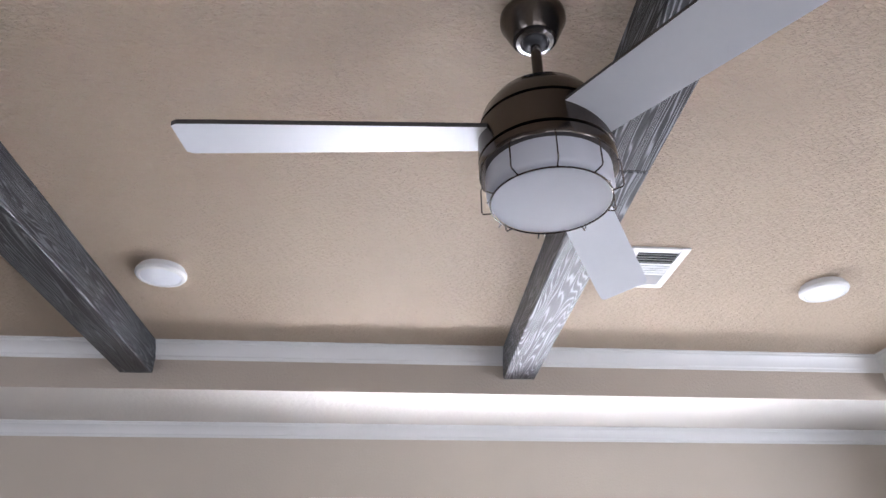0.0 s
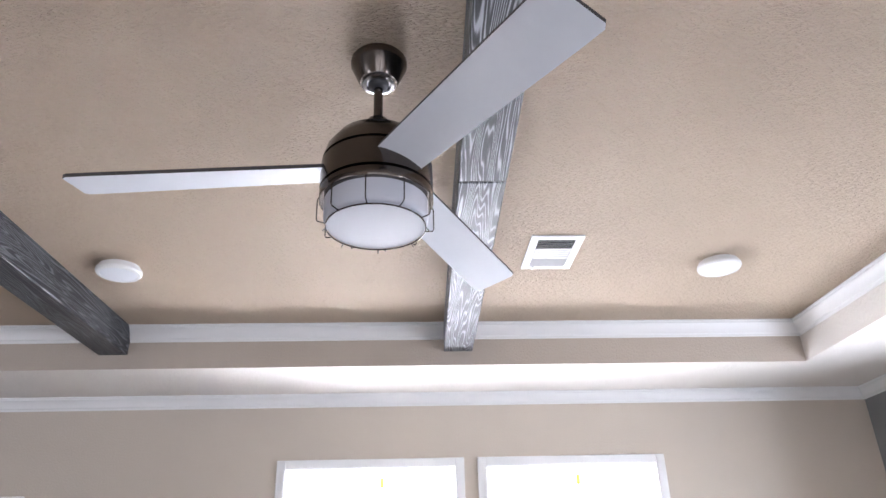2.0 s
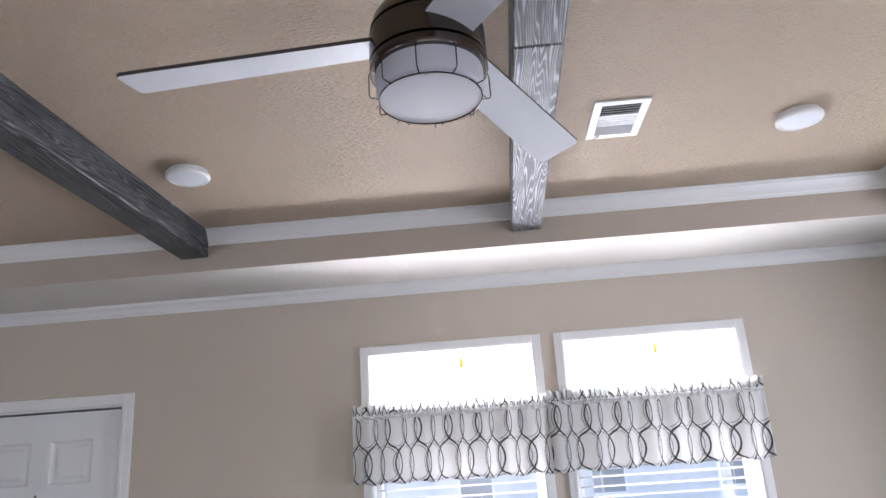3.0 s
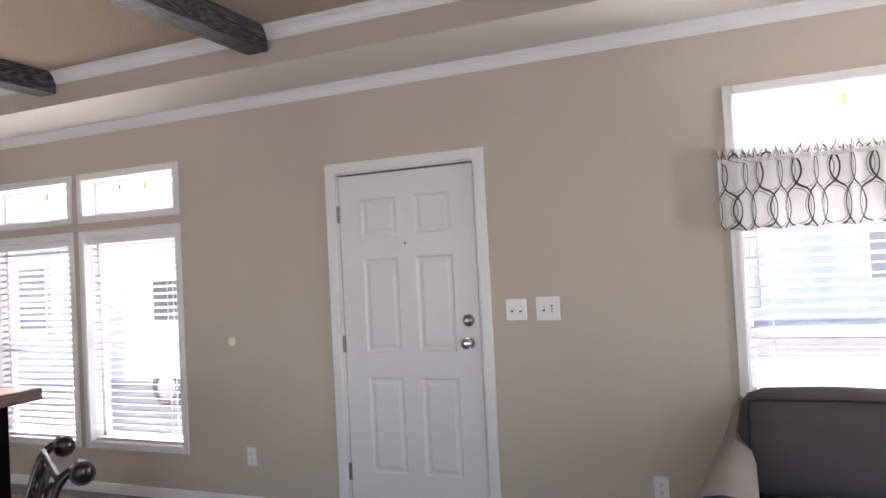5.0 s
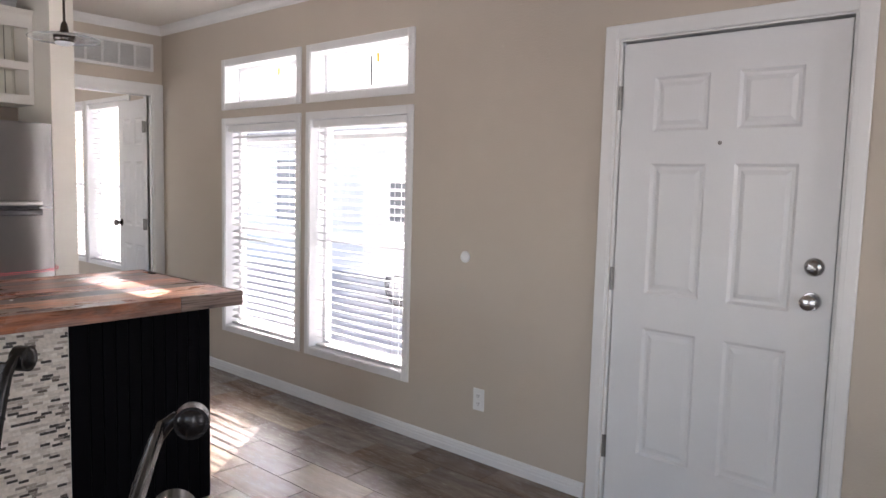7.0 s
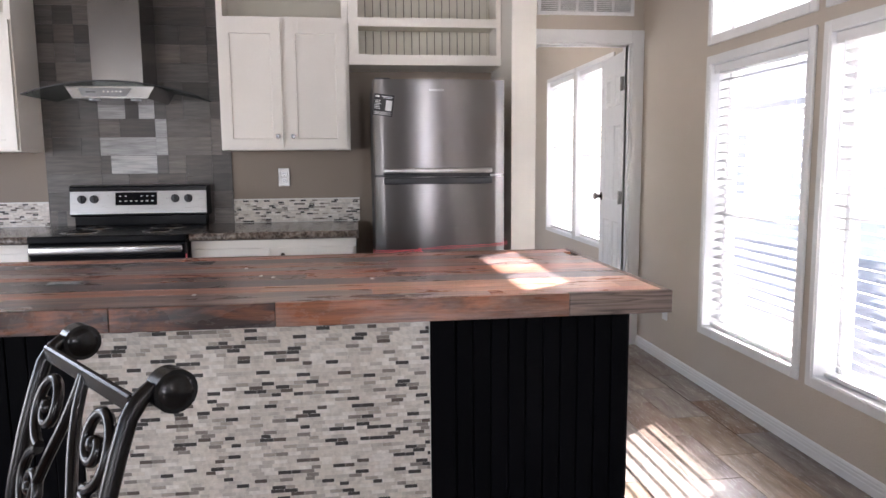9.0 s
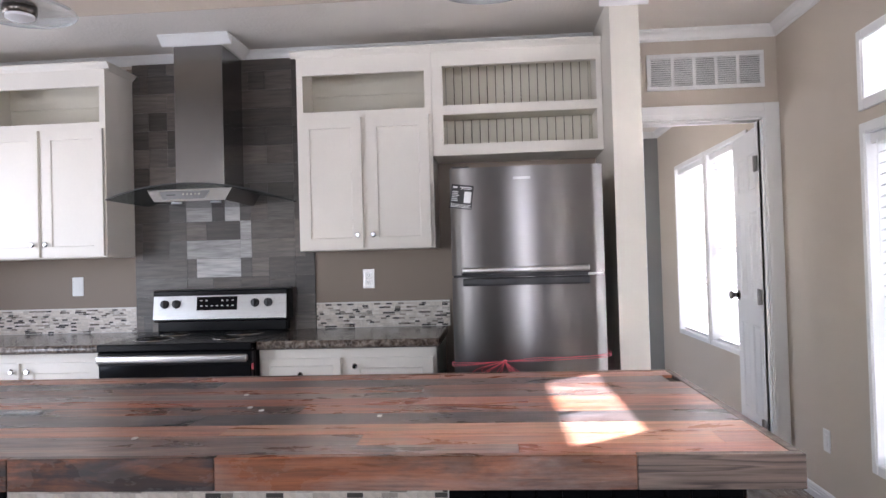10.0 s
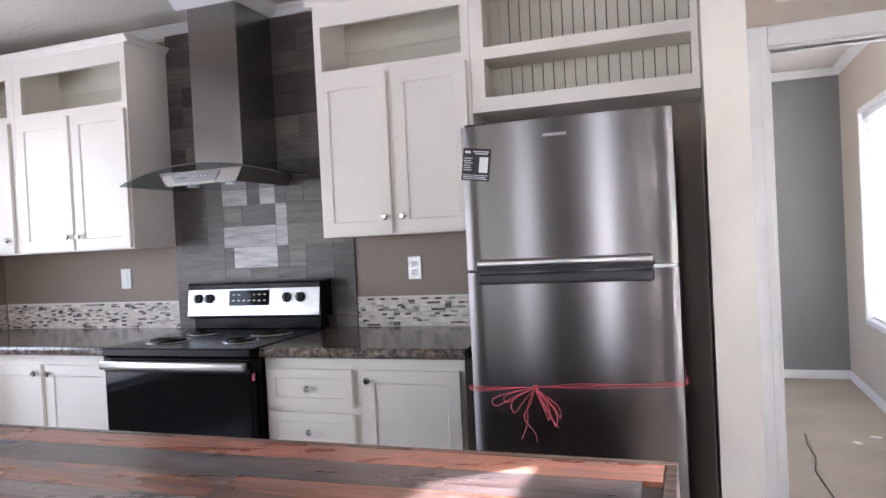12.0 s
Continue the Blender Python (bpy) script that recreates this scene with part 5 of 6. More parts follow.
cab = thing("base_cabinet", (-5.88, 0.2, 0), "cream base cabinet along the kitchen side wall", "cabinet", "base cabinets")
part("body", boxed(BF + 0.004, -5.64, SY + 0.006, 0.455, 0.10, CZ - 0.045), CAB, cab)
part("toe_kick", boxed(BF + 0.004, -5.64, SY + 0.006, 0.39, 0, 0.10), RUBBER, cab)

# ---------------------------------------------------------------- range
rng = thing("cooking_range", (-6.35, 1.762, 0), "black and stainless electric coil range between the counters", "stove")
RY0, RY1, RF = 1.380, 2.168, -6.065
part("body", boxed(-6.74, -6.11, RY0, RY1, 0.03, 0.872), ENAMEL, rng)
part("cooktop", boxed(-6.70, -6.06, RY0 - 0.002, RY1 + 0.002, 0.872, 0.910, 0.006, 2), ENAMEL, rng)
part("front_panel", boxed(-6.11, -6.062, RY0, RY1, 0.80, 0.870, 0.006), ENAMEL, rng)
od = part("oven_door", boxed(-6.11, RF, RY0 + 0.004, RY1 - 0.004, 0.215, 0.868, 0.008, 2), OVENGL, rng, "black glass oven door")
part("door_window", boxed(RF, RF + 0.0015, RY0 + 0.15, RY1 - 0.15, 0.36, 0.68), OVENGL, od)
bm = bmesh.new()
box(bm, RF + 0.022, RF + 0.042, RY0 + 0.012, RY1 - 0.012, 0.818, 0.858, 0.009, 3)
for y in (RY0 + 0.03, RY1 - 0.03):
    box(bm, RF, RF + 0.03, y - 0.012, y + 0.012, 0.825, 0.85)
part("oven_handle", bm, STEELX, od, "brushed steel handle", 50)
part("storage_drawer", boxed(-6.11, RF, RY0 + 0.004, RY1 - 0.004, 0.05, 0.205, 0.006), ENAMEL, rng)
part("backsplash", boxed(-6.755, -6.68, RY0 + 0.01, RY1 - 0.01, 0.910, 0.995, 0.004), ENAMEL, rng)
bm = prism(bmesh.new(), [(-6.76, 0.975), (-6.655, 0.975), (-6.640, 0.985), (-6.664, 1.146), (-6.676, 1.156), (-6.76, 1.156)], "y", RY0, RY1)
gd = part("control_panel", bm, STEELX, rng, "brushed steel control panel")
part("panel_edge", boxed(-6.772, -6.66, RY0 - 0.006, RY1 + 0.006, 0.968, 1.150, 0.006), ENAMEL, rng)


def on_panel(u, z):
    return -6.640 - (z - 0.985) * 0.149 + u


bm = prism(bmesh.new(), [(on_panel(0, 1.035), 1.035), (on_panel(0.003, 1.035), 1.035), (on_panel(0.003, 1.112), 1.112), (on_panel(0, 1.112), 1.112)], "y", 1.640, 1.880)
disp = part("display", bm, OVENGL, gd, "black clock display")
bm = bmesh.new()
for i in range(7):
    for z in (1.058, 1.088):
        if not (z > 1.07 and 1 < i < 4):
            y = 1.662 + i * 0.031
            box(bm, on_panel(0.0028, z), on_panel(0.0038, z), y, y + 0.012, z, z + 0.004)
part("legend", bm, PLATE, disp)
for y in (1.448, 1.518, 1.985, 2.062):
    z = 1.073
    bm = bmesh.new()
    cyl(bm, (on_panel(0, z), y, z), (on_panel(0.018, z), y, z + 0.003), 0.025, 0.021, 24)
    box(bm, on_panel(0.016, z), on_panel(0.030, z), y - 0.006, y + 0.006, z - 0.020, z + 0.024, 0.002)
    part("control_knob", bm, RUBBER, gd, "black control knob", 40)
for x, y, r in ((-6.27, 1.575, 0.098), (-6.52, 1.575, 0.078), (-6.27, 1.975, 0.078), (-6.52, 1.975, 0.098)):
    pan = part("drip_pan", lathe(bmesh.new(), [(r * 0.45, 0.905), (r * 0.92, 0.9105), (r, 0.914), (r * 1.06, 0.9135), (r * 1.08, 0.9105)], (x, y, 0), 36), CHROME, rng, "chrome drip pan", 40)
    pts = []
    for i in range(110):
        a = i * 0.22
        rr = 0.018 + (r * 0.86 - 0.018) * i / 109
        pts.append((x + rr * math.cos(a), y + rr * math.sin(a), 0.9165))
    part("coil", tube(bmesh.new(), pts, 0.0038, 6), IRON, pan, "dark spiral heating coil", 60)

part("side_tag", boxed(-6.084, -6.070, RY1 - 0.004, RY1 + 0.003, 0.775, 0.805, 0.001), RIBBON, rng, "small red tag at the door edge")

# ---------------------------------------------------------------- hood
HY = 1.750
hood = thing("range_hood", (-6.6, HY, 1.64), "stainless chimney hood with curved smoked glass canopy", "range hood")
bm = bmesh.new()
box(bm, WALLF + 0.012, -6.478, HY - 0.138, HY + 0.138, 1.70, 2.530, 0.002)
part("chimney", bm, STEELH, hood, "brushed steel chimney")
bm = bmesh.new()
prism(bm, [(HY - 0.235, 1.705), (HY - 0.195, 1.640), (HY + 0.195, 1.640), (HY + 0.235, 1.705)], "x", WALLF + 0.012, -6.335)
hb = part("hood_body", bm, STEELH, hood)
bm = bmesh.new()
prism(bm, [(HY - 0.165, 1.695), (HY - 0.145, 1.652), (HY + 0.085, 1.652), (HY + 0.115, 1.695)], "x", -6.3345, -6.331)
cpnl = part("control_strip", bm, brushed("hood control steel", (0.20, 0.20, 0.20), 0.32, 1), hb, "satin steel control strip")
for i in range(5):
    part("button", cyl(bmesh.new(), (-6.331, HY - 0.03 + i * 0.022, 1.676), (-6.327, HY - 0.03 + i * 0.022, 1.676), 0.005, n=12), CHROME, cpnl)
part("maker_mark", boxed(-6.331, -6.3300, HY - 0.125, HY - 0.075, 1.671, 1.677), RUBBER, cpnl)
for y in (HY - 0.11, HY + 0.11):
    part("lamp", cyl(bmesh.new(), (-6.42, y, 1.640), (-6.42, y, 1.636), 0.028, n=20), FROST, hb)
bm = bmesh.new()
grid = []
for i in range(33):
    u = -1 + 2 * i / 32
    y = HY + 0.452 * u
    z = 1.724 - 0.068 * u * u
    xf = -6.262 - 0.05 * (u * u)
    grid.append([(x, y, z) for x in (WALLF + 0.012, -6.55, xf)])
top = [[bm.verts.new((x, y, z + 0.006)) for x, y, z in r] for r in grid]
bot = [[bm.verts.new(p) for p in r] for r in grid]
for g in (top, bot):
    for a, b in zip(g, g[1:]):
        for k in range(2):
            bm.faces.new((a[k], a[k + 1], b[k + 1], b[k]))
for a, b, c, d in zip(top, top[1:], bot, bot[1:]):
    bm.faces.new((a[2], b[2], d[2], c[2]))
    bm.faces.new((a[0], c[0], d[0], b[0]))
for t, b in ((top[0], bot[0]), (top[-1], bot[-1])):
    for k in range(2):
        bm.faces.new((t[k], t[k + 1], b[k + 1], b[k]))
bmesh.ops.recalc_face_normals(bm, faces=bm.faces)
part("glass_canopy", bm, HOODGL, hood, "curved smoked glass canopy", 30)
bm = tube(bmesh.new(), [(r[2][0] + 0.001, r[2][1], r[2][2] + 0.003) for r in grid], 0.0038, 6)
part("glass_edge", bm, RUBBER, hood, "dark ground glass edge")
# crown moulding returns round the chimney
prof = [(0, 0), (0, -0.05), (0.008, -0.05), (0.016, -0.042), (0.03, -0.025), (0.045, -0.01), (0.05, -0.008), (0.05, 0)]
bm = bmesh.new()
prism(bm, [(-6.478 + u * 1.4, LOW - 0.001 + v) for u, v in prof], "y", HY - 0.138 - 0.06, HY + 0.138 + 0.06)
prism(bm, [(HY - 0.138 - u * 1.3, LOW - 0.001 + v) for u, v in prof], "x", WALLF, -6.478)
prism(bm, [(HY + 0.138 + u * 1.3, LOW - 0.001 + v) for u, v in prof], "x", WALLF, -6.478)
structure("trim_hood_crown", bm, WHITE, "white crown moulding wrapped round the hood chimney", "crown moulding")

# ---------------------------------------------------------------- fridge and its recess
structure("wall_fridge_stub", boxed(WALLF, -6.205, 3.970, 4.112, 0, LOW), surface("pale stub wall paint", (0.70, 0.66, 0.585), 0.55, vary=0.03, relief=0.08), "cream stub wall beside the fridge", "wall")
bm = bmesh.new()
prism(bm, [(-6.205 + u, LOW - 0.001 + v) for u, v in prof], "y", 3.92, 4.16)
structure("trim_stub_crown", bm, WHITE, "white moulding round the stub wall top", "crown moulding")

FRX, FY0, FY1, FZ = -5.892, 3.172, 3.866, 1.703
fridge = thing("refrigerator", (-6.25, (FY0 + FY1) / 2, 0), "stainless top-freezer refrigerator tied with pink ribbon", "refrigerator")
part("cabinet", boxed(-6.66, -5.985, FY0 + 0.004, FY1 - 0.004, 0.02, FZ - 0.012, 0.006), FRSIDE, fridge, "dark grey side panels")


def fridge_door(z0, z1):
    bm = bmesh.new()
    n, out = 24, []
    for i in range(n + 1):
        u = i / n
        y = FY0 + (FY1 - FY0) * u
        bow = 0.028 * (1 - (2 * u - 1) ** 2)
        e = min(u, 1 - u) * (FY1 - FY0)
        rnd = 0.006 * max(0, 1 - e / 0.006) ** 2
        out.append((FRX - 0.028 + bow - rnd, y))
    prism(bm, out + [(-5.984, FY1), (-5.984, FY0)], "z", z0, z1)
    return bm


fd = part("freezer_door", fridge_door(1.212, FZ), STEEL, fridge, "brushed stainless freezer door", 50)
ld = part("fridge_door", fridge_door(0.06, 1.200), STEEL, fridge, "brushed stainless fridge door", 50)
part("gasket", boxed(-5.99, -5.93, FY0 + 0.006, FY1 - 0.006, 1.198, 1.214), RUBBER, fridge)
part("freezer_handle", boxed(FRX - 0.028, FRX + 0.020, FY0 + 0.05, FY1 - 0.072, 1.220, 1.246, 0.008, 3), STEELX, fd, "steel pull along the door's edge", 50)
part("freezer_pocket", boxed(FRX - 0.03, FRX + 0.006, FY0 + 0.045, FY1 - 0.068, 1.2125, 1.226, 0.003), RUBBER, fd)
part("fridge_handle", boxed(FRX - 0.028, FRX + 0.018, FY0 + 0.05, FY1 - 0.072, 1.162, 1.1985, 0.008, 3), RUBBER, ld, "dark pull along the door's edge", 50)
part("hinge_cover", boxed(-5.99, -5.92, FY1 - 0.075, FY1 - 0.004, 1.2, 1.2115, 0.003), PLATE, fridge)
part("top_hinge", boxed(-6.02, -5.93, FY0 + 0.01, FY0 + 0.09, FZ - 0.012, FZ + 0.010, 0.004), RUBBER, fridge)
part("maker_mark", boxed(FRX + 0.0005, FRX + 0.003, 3.462, 3.540, 1.642, 1.653, 0.001), STEELX, fd, "small raised steel badge")
bm = boxed(-0.052, 0.052, -0.0008, 0, -0.055, 0.055)
M = Matrix.Translation((FRX - 0.0245, 3.226, 1.572)) @ pose(0, 0, 0, 0, 0, 82) @ pose(0, 0, 0, 0, 8, 0)
bmesh.ops.transform(bm, verts=bm.verts, matrix=Matrix.Translation((0.006, 0, 0)) @ M)
sticker = solo("energy_label", bm, LABEL, "black printed label stuck askew on the freezer door", "label")
bm = bmesh.new()
for a, b, c, d in ((-0.044, -0.024, 0.038, 0.046), (-0.014, 0.044, 0.043, 0.046), (-0.006, 0.04, 0.036, 0.039), (0.012, 0.044, -0.026, 0.026), (-0.046, -0.016, 0.02, 0.0225), (-0.046, -0.02, 0.012, 0.0145), (-0.046, -0.012, 0.004, 0.0065), (-0.046, -0.022, -0.004, -0.0015), (-0.046, -0.018, -0.012, -0.0095), (-0.046, -0.014, -0.02, -0.0175), (-0.046, 0.046, -0.037, -0.035), (-0.046, 0.04, -0.043, -0.041), (-0.046, 0.046, -0.049, -0.047)):
    box(bm, a, b, -0.0014, -0.0008, c, d)
for i in range(6):
    box(bm, 0.012, 0.044, -0.0018, -0.0014, 0.02 - i * 0.0085, 0.0212 - i * 0.0085)
bmesh.ops.transform(bm, verts=bm.verts, matrix=Matrix.Translation((0.006, 0, 0)) @ M)
part("print", bm, INK, sticker, "white unreadable print")

rib = thing("ribbon_tie", (FRX + 0.01, 3.4, 0.82), "pink plastic ribbon tied in a bow round the fridge", "ribbon")


def strand(pts, name="strand", r=0.0014):
    sm = []
    P = [Vector(p) for p in pts]
    for i in range(len(P) - 1):
        p0, p1, p2, p3 = P[max(i - 1, 0)], P[i], P[i + 1], P[min(i + 2, len(P) - 1)]
        for k in range(8):
            t = k / 8
            sm.append(0.5 * ((2 * p1) + (p2 - p0) * t + (2 * p0 - 5 * p1 + 4 * p2 - p3) * t * t + (3 * p1 - p0 - 3 * p2 + p3) * t ** 3))
    sm.append(P[-1])
    part(name, tube(bmesh.new(), sm, r, 6), RIBBON, rib, smooth=60)


rx = FRX + 0.010
for dz, sag in ((0.0, 0.004), (0.008, -0.006), (-0.006, 0.0)):
    strand([(-6.1, FY1 + 0.004, 0.86 + dz), (-5.95, FY1 + 0.006, 0.85 + dz), (FRX - 0.004, FY1 + 0.002, 0.838 + dz), (rx, 3.72, 0.832 + dz + sag), (rx + 0.002, 3.55, 0.826 + dz), (rx + 0.004, 3.40, 0.820), (rx, 3.28, 0.812 + dz * 0.6), (FRX - 0.006, FY0 - 0.002, 0.808 + dz), (-6.0, FY0 - 0.004, 0.81)])
for dy, dz, w in ((-0.060, -0.035, 0.035), (-0.085, -0.045, 0.045), (-0.045, -0.060, 0.03), (0.030, -0.075, 0.02), (0.045, -0.090, 0.025), (0.055, -0.070, 0.02)):
    c = Vector((rx + 0.01, 3.40, 0.82))
    strand([c, c + Vector((0.012, dy * 0.8 - w / 2, dz * 0.4)), c + Vector((0.016, dy * 1.4 - w / 2, dz * 0.9)), c + Vector((0.016, dy * 1.5, dz * 1.35)), c + Vector((0.012, dy * 1.2 + w / 2, dz * 0.8)), c], "bow_loop")
for pts in (((0, 0), (-0.025, -0.06), (-0.03, -0.12), (-0.05, -0.17)), ((0, 0), (-0.015, -0.05), (-0.04, -0.10), (-0.005, -0.15), (0.0, -0.18)), ((0, 0), (0.03, -0.06), (0.05, -0.10), (0.075, -0.13))):
    strand([(rx + 0.012, 3.40 + a, 0.82 + b) for a, b in pts], "ribbon_tail")
part("knot", boxed(rx, rx + 0.012, 3.394, 3.412, 0.812, 0.828, 0.005, 2), RIBBON, rib, smooth=60)

# ---------------------------------------------------------------- island
IX0, IX1, IY0, IY1, IZ = -4.80, -3.905, 1.700, 3.872, 0.944
isl = thing("kitchen_island", ((-4.44), 2.78, 0), "black panelled island with mosaic front and plank top", "kitchen island")
part("carcass", boxed(-4.74, -4.128, IY0 + 0.03, 3.842, 0.0, 0.885), BLACKP, isl)


def beadboard(y0, y1):
    n = round((y1 - y0) / 0.052)
    w = (y1 - y0) / n
    for i in range(n):
        part("bead_board", boxed(-4.128, -4.118, y0 + i * w + 0.0018, y0 + (i + 1) * w - 0.0018, 0.0, 0.885, 0.0015), BLACKP, isl)


part("corner_stile", boxed(-4.128, -4.112, 3.265, 3.335, 0, 0.885, 0.002), BLACKP, isl)
beadboard(3.337, 3.842)
part("corner_stile", boxed(-4.128, -4.112, 2.262, 2.330, 0, 0.885, 0.002), BLACKP, isl)
beadboard(IY0 + 0.03, 2.260)
part("mosaic_bed", boxed(-4.128, -4.1192, 2.331, 3.264, 0.0, 0.885), LGROUT, isl, "pale grout bed of the mosaic")
for i in range(9):
    w = (4.74 - 4.128) / 9
    part("bead_board", boxed(-4.74 + i * w + 0.002, -4.74 + (i + 1) * w - 0.002, 3.842, 3.850, 0.0, 0.885, 0.0015), BLACKP, isl)
part("top_core", boxed(IX0 + 0.02, IX1 - 0.02, IY0 + 0.02, IY1 - 0.02, 0.886, 0.936), GROUT, isl, "hidden core of the plank top")
solo("plastic_strip", boxed(-4.31, -4.285, 2.20, 2.29, IZ + 0.0005, IZ + 0.005, 0.002), PENDGL, "clear plastic strip lying on the island", "plastic scrap")
random.seed(11)
for i in range(5):
    x, y = random.uniform(-4.6, -4.0), random.uniform(2.0, 3.4)
    solo("crumb", boxed(x - 0.006, x + 0.006, y - 0.005, y + 0.005, IZ, IZ + 0.003, 0.001), PAPER, "small white scrap on the island top", "scrap", "crumbs")


# ---------------------------------------------------------------- pendants
def pendant(x, y):
    th = thing("pendant_lamp", (x, y, HIGH), "pendant with flat clear glass disc shade, unlit", "pendant lamp", "island pendants")
    z = 1.943
    part("canopy", lathe(bmesh.new(), [(0.055, HIGH), (0.055, HIGH - 0.012), (0.03, HIGH - 0.024), (0.012, HIGH - 0.026)], (x, y, 0), 28), NICKEL, th, smooth=40)
    part("rod", cyl(bmesh.new(), (x, y, HIGH - 0.02), (x, y, z + 0.05), 0.005, n=10), NICKEL, th)
    part("socket", lathe(bmesh.new(), [(0.006, z + 0.06), (0.012, z + 0.05), (0.016, z + 0.022), (0.036, z + 0.012), (0.040, z + 0.006), (0.040, z - 0.014), (0.036, z - 0.02), (0.02, z - 0.02)], (x, y, 0), 28), NICKEL, th, smooth=40)
    part("glass_disc", lathe(bmesh.new(), [(0.04, z + 0.010), (0.10, z + 0.004), (0.128, z - 0.004), (0.131, z - 0.009), (0.126, z - 0.012), (0.10, z - 0.004), (0.044, z + 0.001)], (x, y, 0), 48), PENDGL, th, "clear glass disc shade", 40)
    part("lamp", lathe(bmesh.new(), [(0.034, z - 0.018), (0.034, z - 0.026), (0.022, z - 0.032), (0.008, z - 0.034)], (x, y, 0), 24), FROST, th, smooth=40)


pendant(-4.365, 3.367)
pendant(-4.370, 2.200)


# ---------------------------------------------------------------- counter stools
def stool():
    th = thing("counter_stool", (0, 0, 0), "dark wrought iron counter stool with scrolled back and brown seat", "stool", "counter stools")
    SZ, hw = 0.605, 0.185
    part("seat", lathe(bmesh.new(), [(0.16, SZ - 0.012), (0.198, SZ), (0.202, SZ + 0.016), (0.19, SZ + 0.032), (0.10, SZ + 0.036)], (0, 0, 0), 36), SEATWOOD, th, "red-brown wooden seat", 40)
    part("swivel", cyl(bmesh.new(), (0, 0, SZ - 0.045), (0, 0, SZ - 0.01), 0.07, n=24), IRON, th)
    part("ring", tube(bmesh.new(), [(0.155 * math.cos(2 * math.pi * i / 32), 0.155 * math.sin(2 * math.pi * i / 32), SZ - 0.05) for i in range(32)], 0.010, 8, True), IRON, th, smooth=60)
    part("foot_ring", tube(bmesh.new(), [(0.195 * math.cos(2 * math.pi * i / 36), 0.195 * math.sin(2 * math.pi * i / 36), 0.22) for i in range(36)], 0.009, 8, True), IRON, th, smooth=60)
    for k in range(4):
        a = math.pi / 4 + k * math.pi / 2
        pts = [((0.145 + 0.075 * t + 0.012 * math.sin(t * math.pi)) * math.cos(a), (0.145 + 0.075 * t + 0.012 * math.sin(t * math.pi)) * math.sin(a), (SZ - 0.05) * (1 - t) + 0.004) for t in (i / 8 for i in range(9))]
        part("leg", tube(bmesh.new(), pts, 0.012, 8), IRON, th, smooth=60)
    # the back stands at -y and leans away, its stiles rolled over at the top
    def back_y(z):
        t = (z - SZ) / 0.37
        return -0.185 - 0.035 * t - 0.055 * t * t
    for s in (-1, 1):
        pts = [(s * hw * 0.92, -0.13, SZ - 0.05)] + [(s * hw, back_y(z), z) for z in (SZ + 0.0, SZ + 0.08, SZ + 0.16, SZ + 0.24, SZ + 0.30, SZ + 0.345)]
        yb, zb = back_y(SZ + 0.345), SZ + 0.345
        pts += [(s * hw, yb - 0.016, zb + 0.022), (s * hw, yb - 0.034, zb + 0.036)]
        st = part("stile", tube(bmesh.new(), pts, [0.011] + [0.0125] * 6 + [0.0125, 0.011], 10), IRON, th, smooth=60)
        bm = bmesh.new()
        yc, zc = yb - 0.058, zb + 0.026
        cyl(bm, (s * hw - 0.016, yc, zc), (s * hw + 0.016, yc, zc), 0.030, n=28)
        cyl(bm, (s * (hw + 0.016), yc, zc), (s * (hw + 0.022), yc, zc), 0.024, 0.016, 24)
        cyl(bm, (s * (hw - 0.016), yc, zc), (s * (hw - 0.022), yc, zc), 0.024, 0.016, 24)
        part("finial", bm, IRON, st, "rolled iron finial", 40)
    zt, zl = SZ + 0.362, SZ + 0.10
    part("top_rail", boxed(-hw, hw, back_y(zt) - 0.006, back_y(zt) + 0.006, zt - 0.013, zt + 0.013, 0.003), IRON, th)
    part("lower_rail", boxed(-hw, hw, back_y(zl) - 0.006, back_y(zl) + 0.006, zl - 0.012, zl + 0.012, 0.003), IRON, th)

    def scroll(cx, cz, r, turns, start, sgn):
        out = []
        for i in range(46):
            t = i / 45
            a = start + sgn * turns * 2 * math.pi * t
            rr = r * (1 - 0.80 * t)
            z = cz + rr * math.sin(a)
            out.append((cx + rr * math.cos(a), back_y(z), z))
        return out
    zm = (zt + zl) / 2
    for s in (-1, 1):
        for cz, st, sg in ((zm + 0.062, -math.pi / 2, s), (zm - 0.060, math.pi / 2, -s)):
            part("scroll", tube(bmesh.new(), scroll(s * 0.105, cz, 0.058, 1.35, st, sg), 0.0085, 8), IRON, th, smooth=60)
        pts = [(s * (0.105 - 0.10 * (0.5 - 0.5 * math.cos(t * math.pi))) , back_y(zl + (zt - zl) * t), zl + (zt - zl) * t) for t in (i / 14 for i in range(15))]
        part("scroll_bar", tube(bmesh.new(), pts, 0.0085, 8), IRON, th, smooth=60)
        for cz in (zm + 0.062, zm - 0.060):
            bm = bmesh.new()
            bmesh.ops.create_icosphere(bm, subdivisions=2, radius=0.013, matrix=Matrix.Translation((s * 0.105, back_y(cz), cz)))
            part("leaf_boss", bm, IRON, th, smooth=60)
    return th


def stool_pose(fa, fb):
    """From the finials' places, right one first as seen from behind."""
    a, b = Vector(fa), Vector(fb)
    mid = (a + b) / 2
    across = (a - b).normalized()
    ang = math.degrees(math.atan2(across.y, across.x))
    fwd = Vector((-across.y, across.x))
    p = mid + fwd * 0.318
    return pose(p.x, p.y, 0, 0, 0, ang)


s1 = stool()
s1.matrix_basis = stool_pose((-3.470, 2.580), (-3.165, 2.812))
copy_thing(s1, stool_pose((-2.505, 2.860), (-2.215, 2.675)))


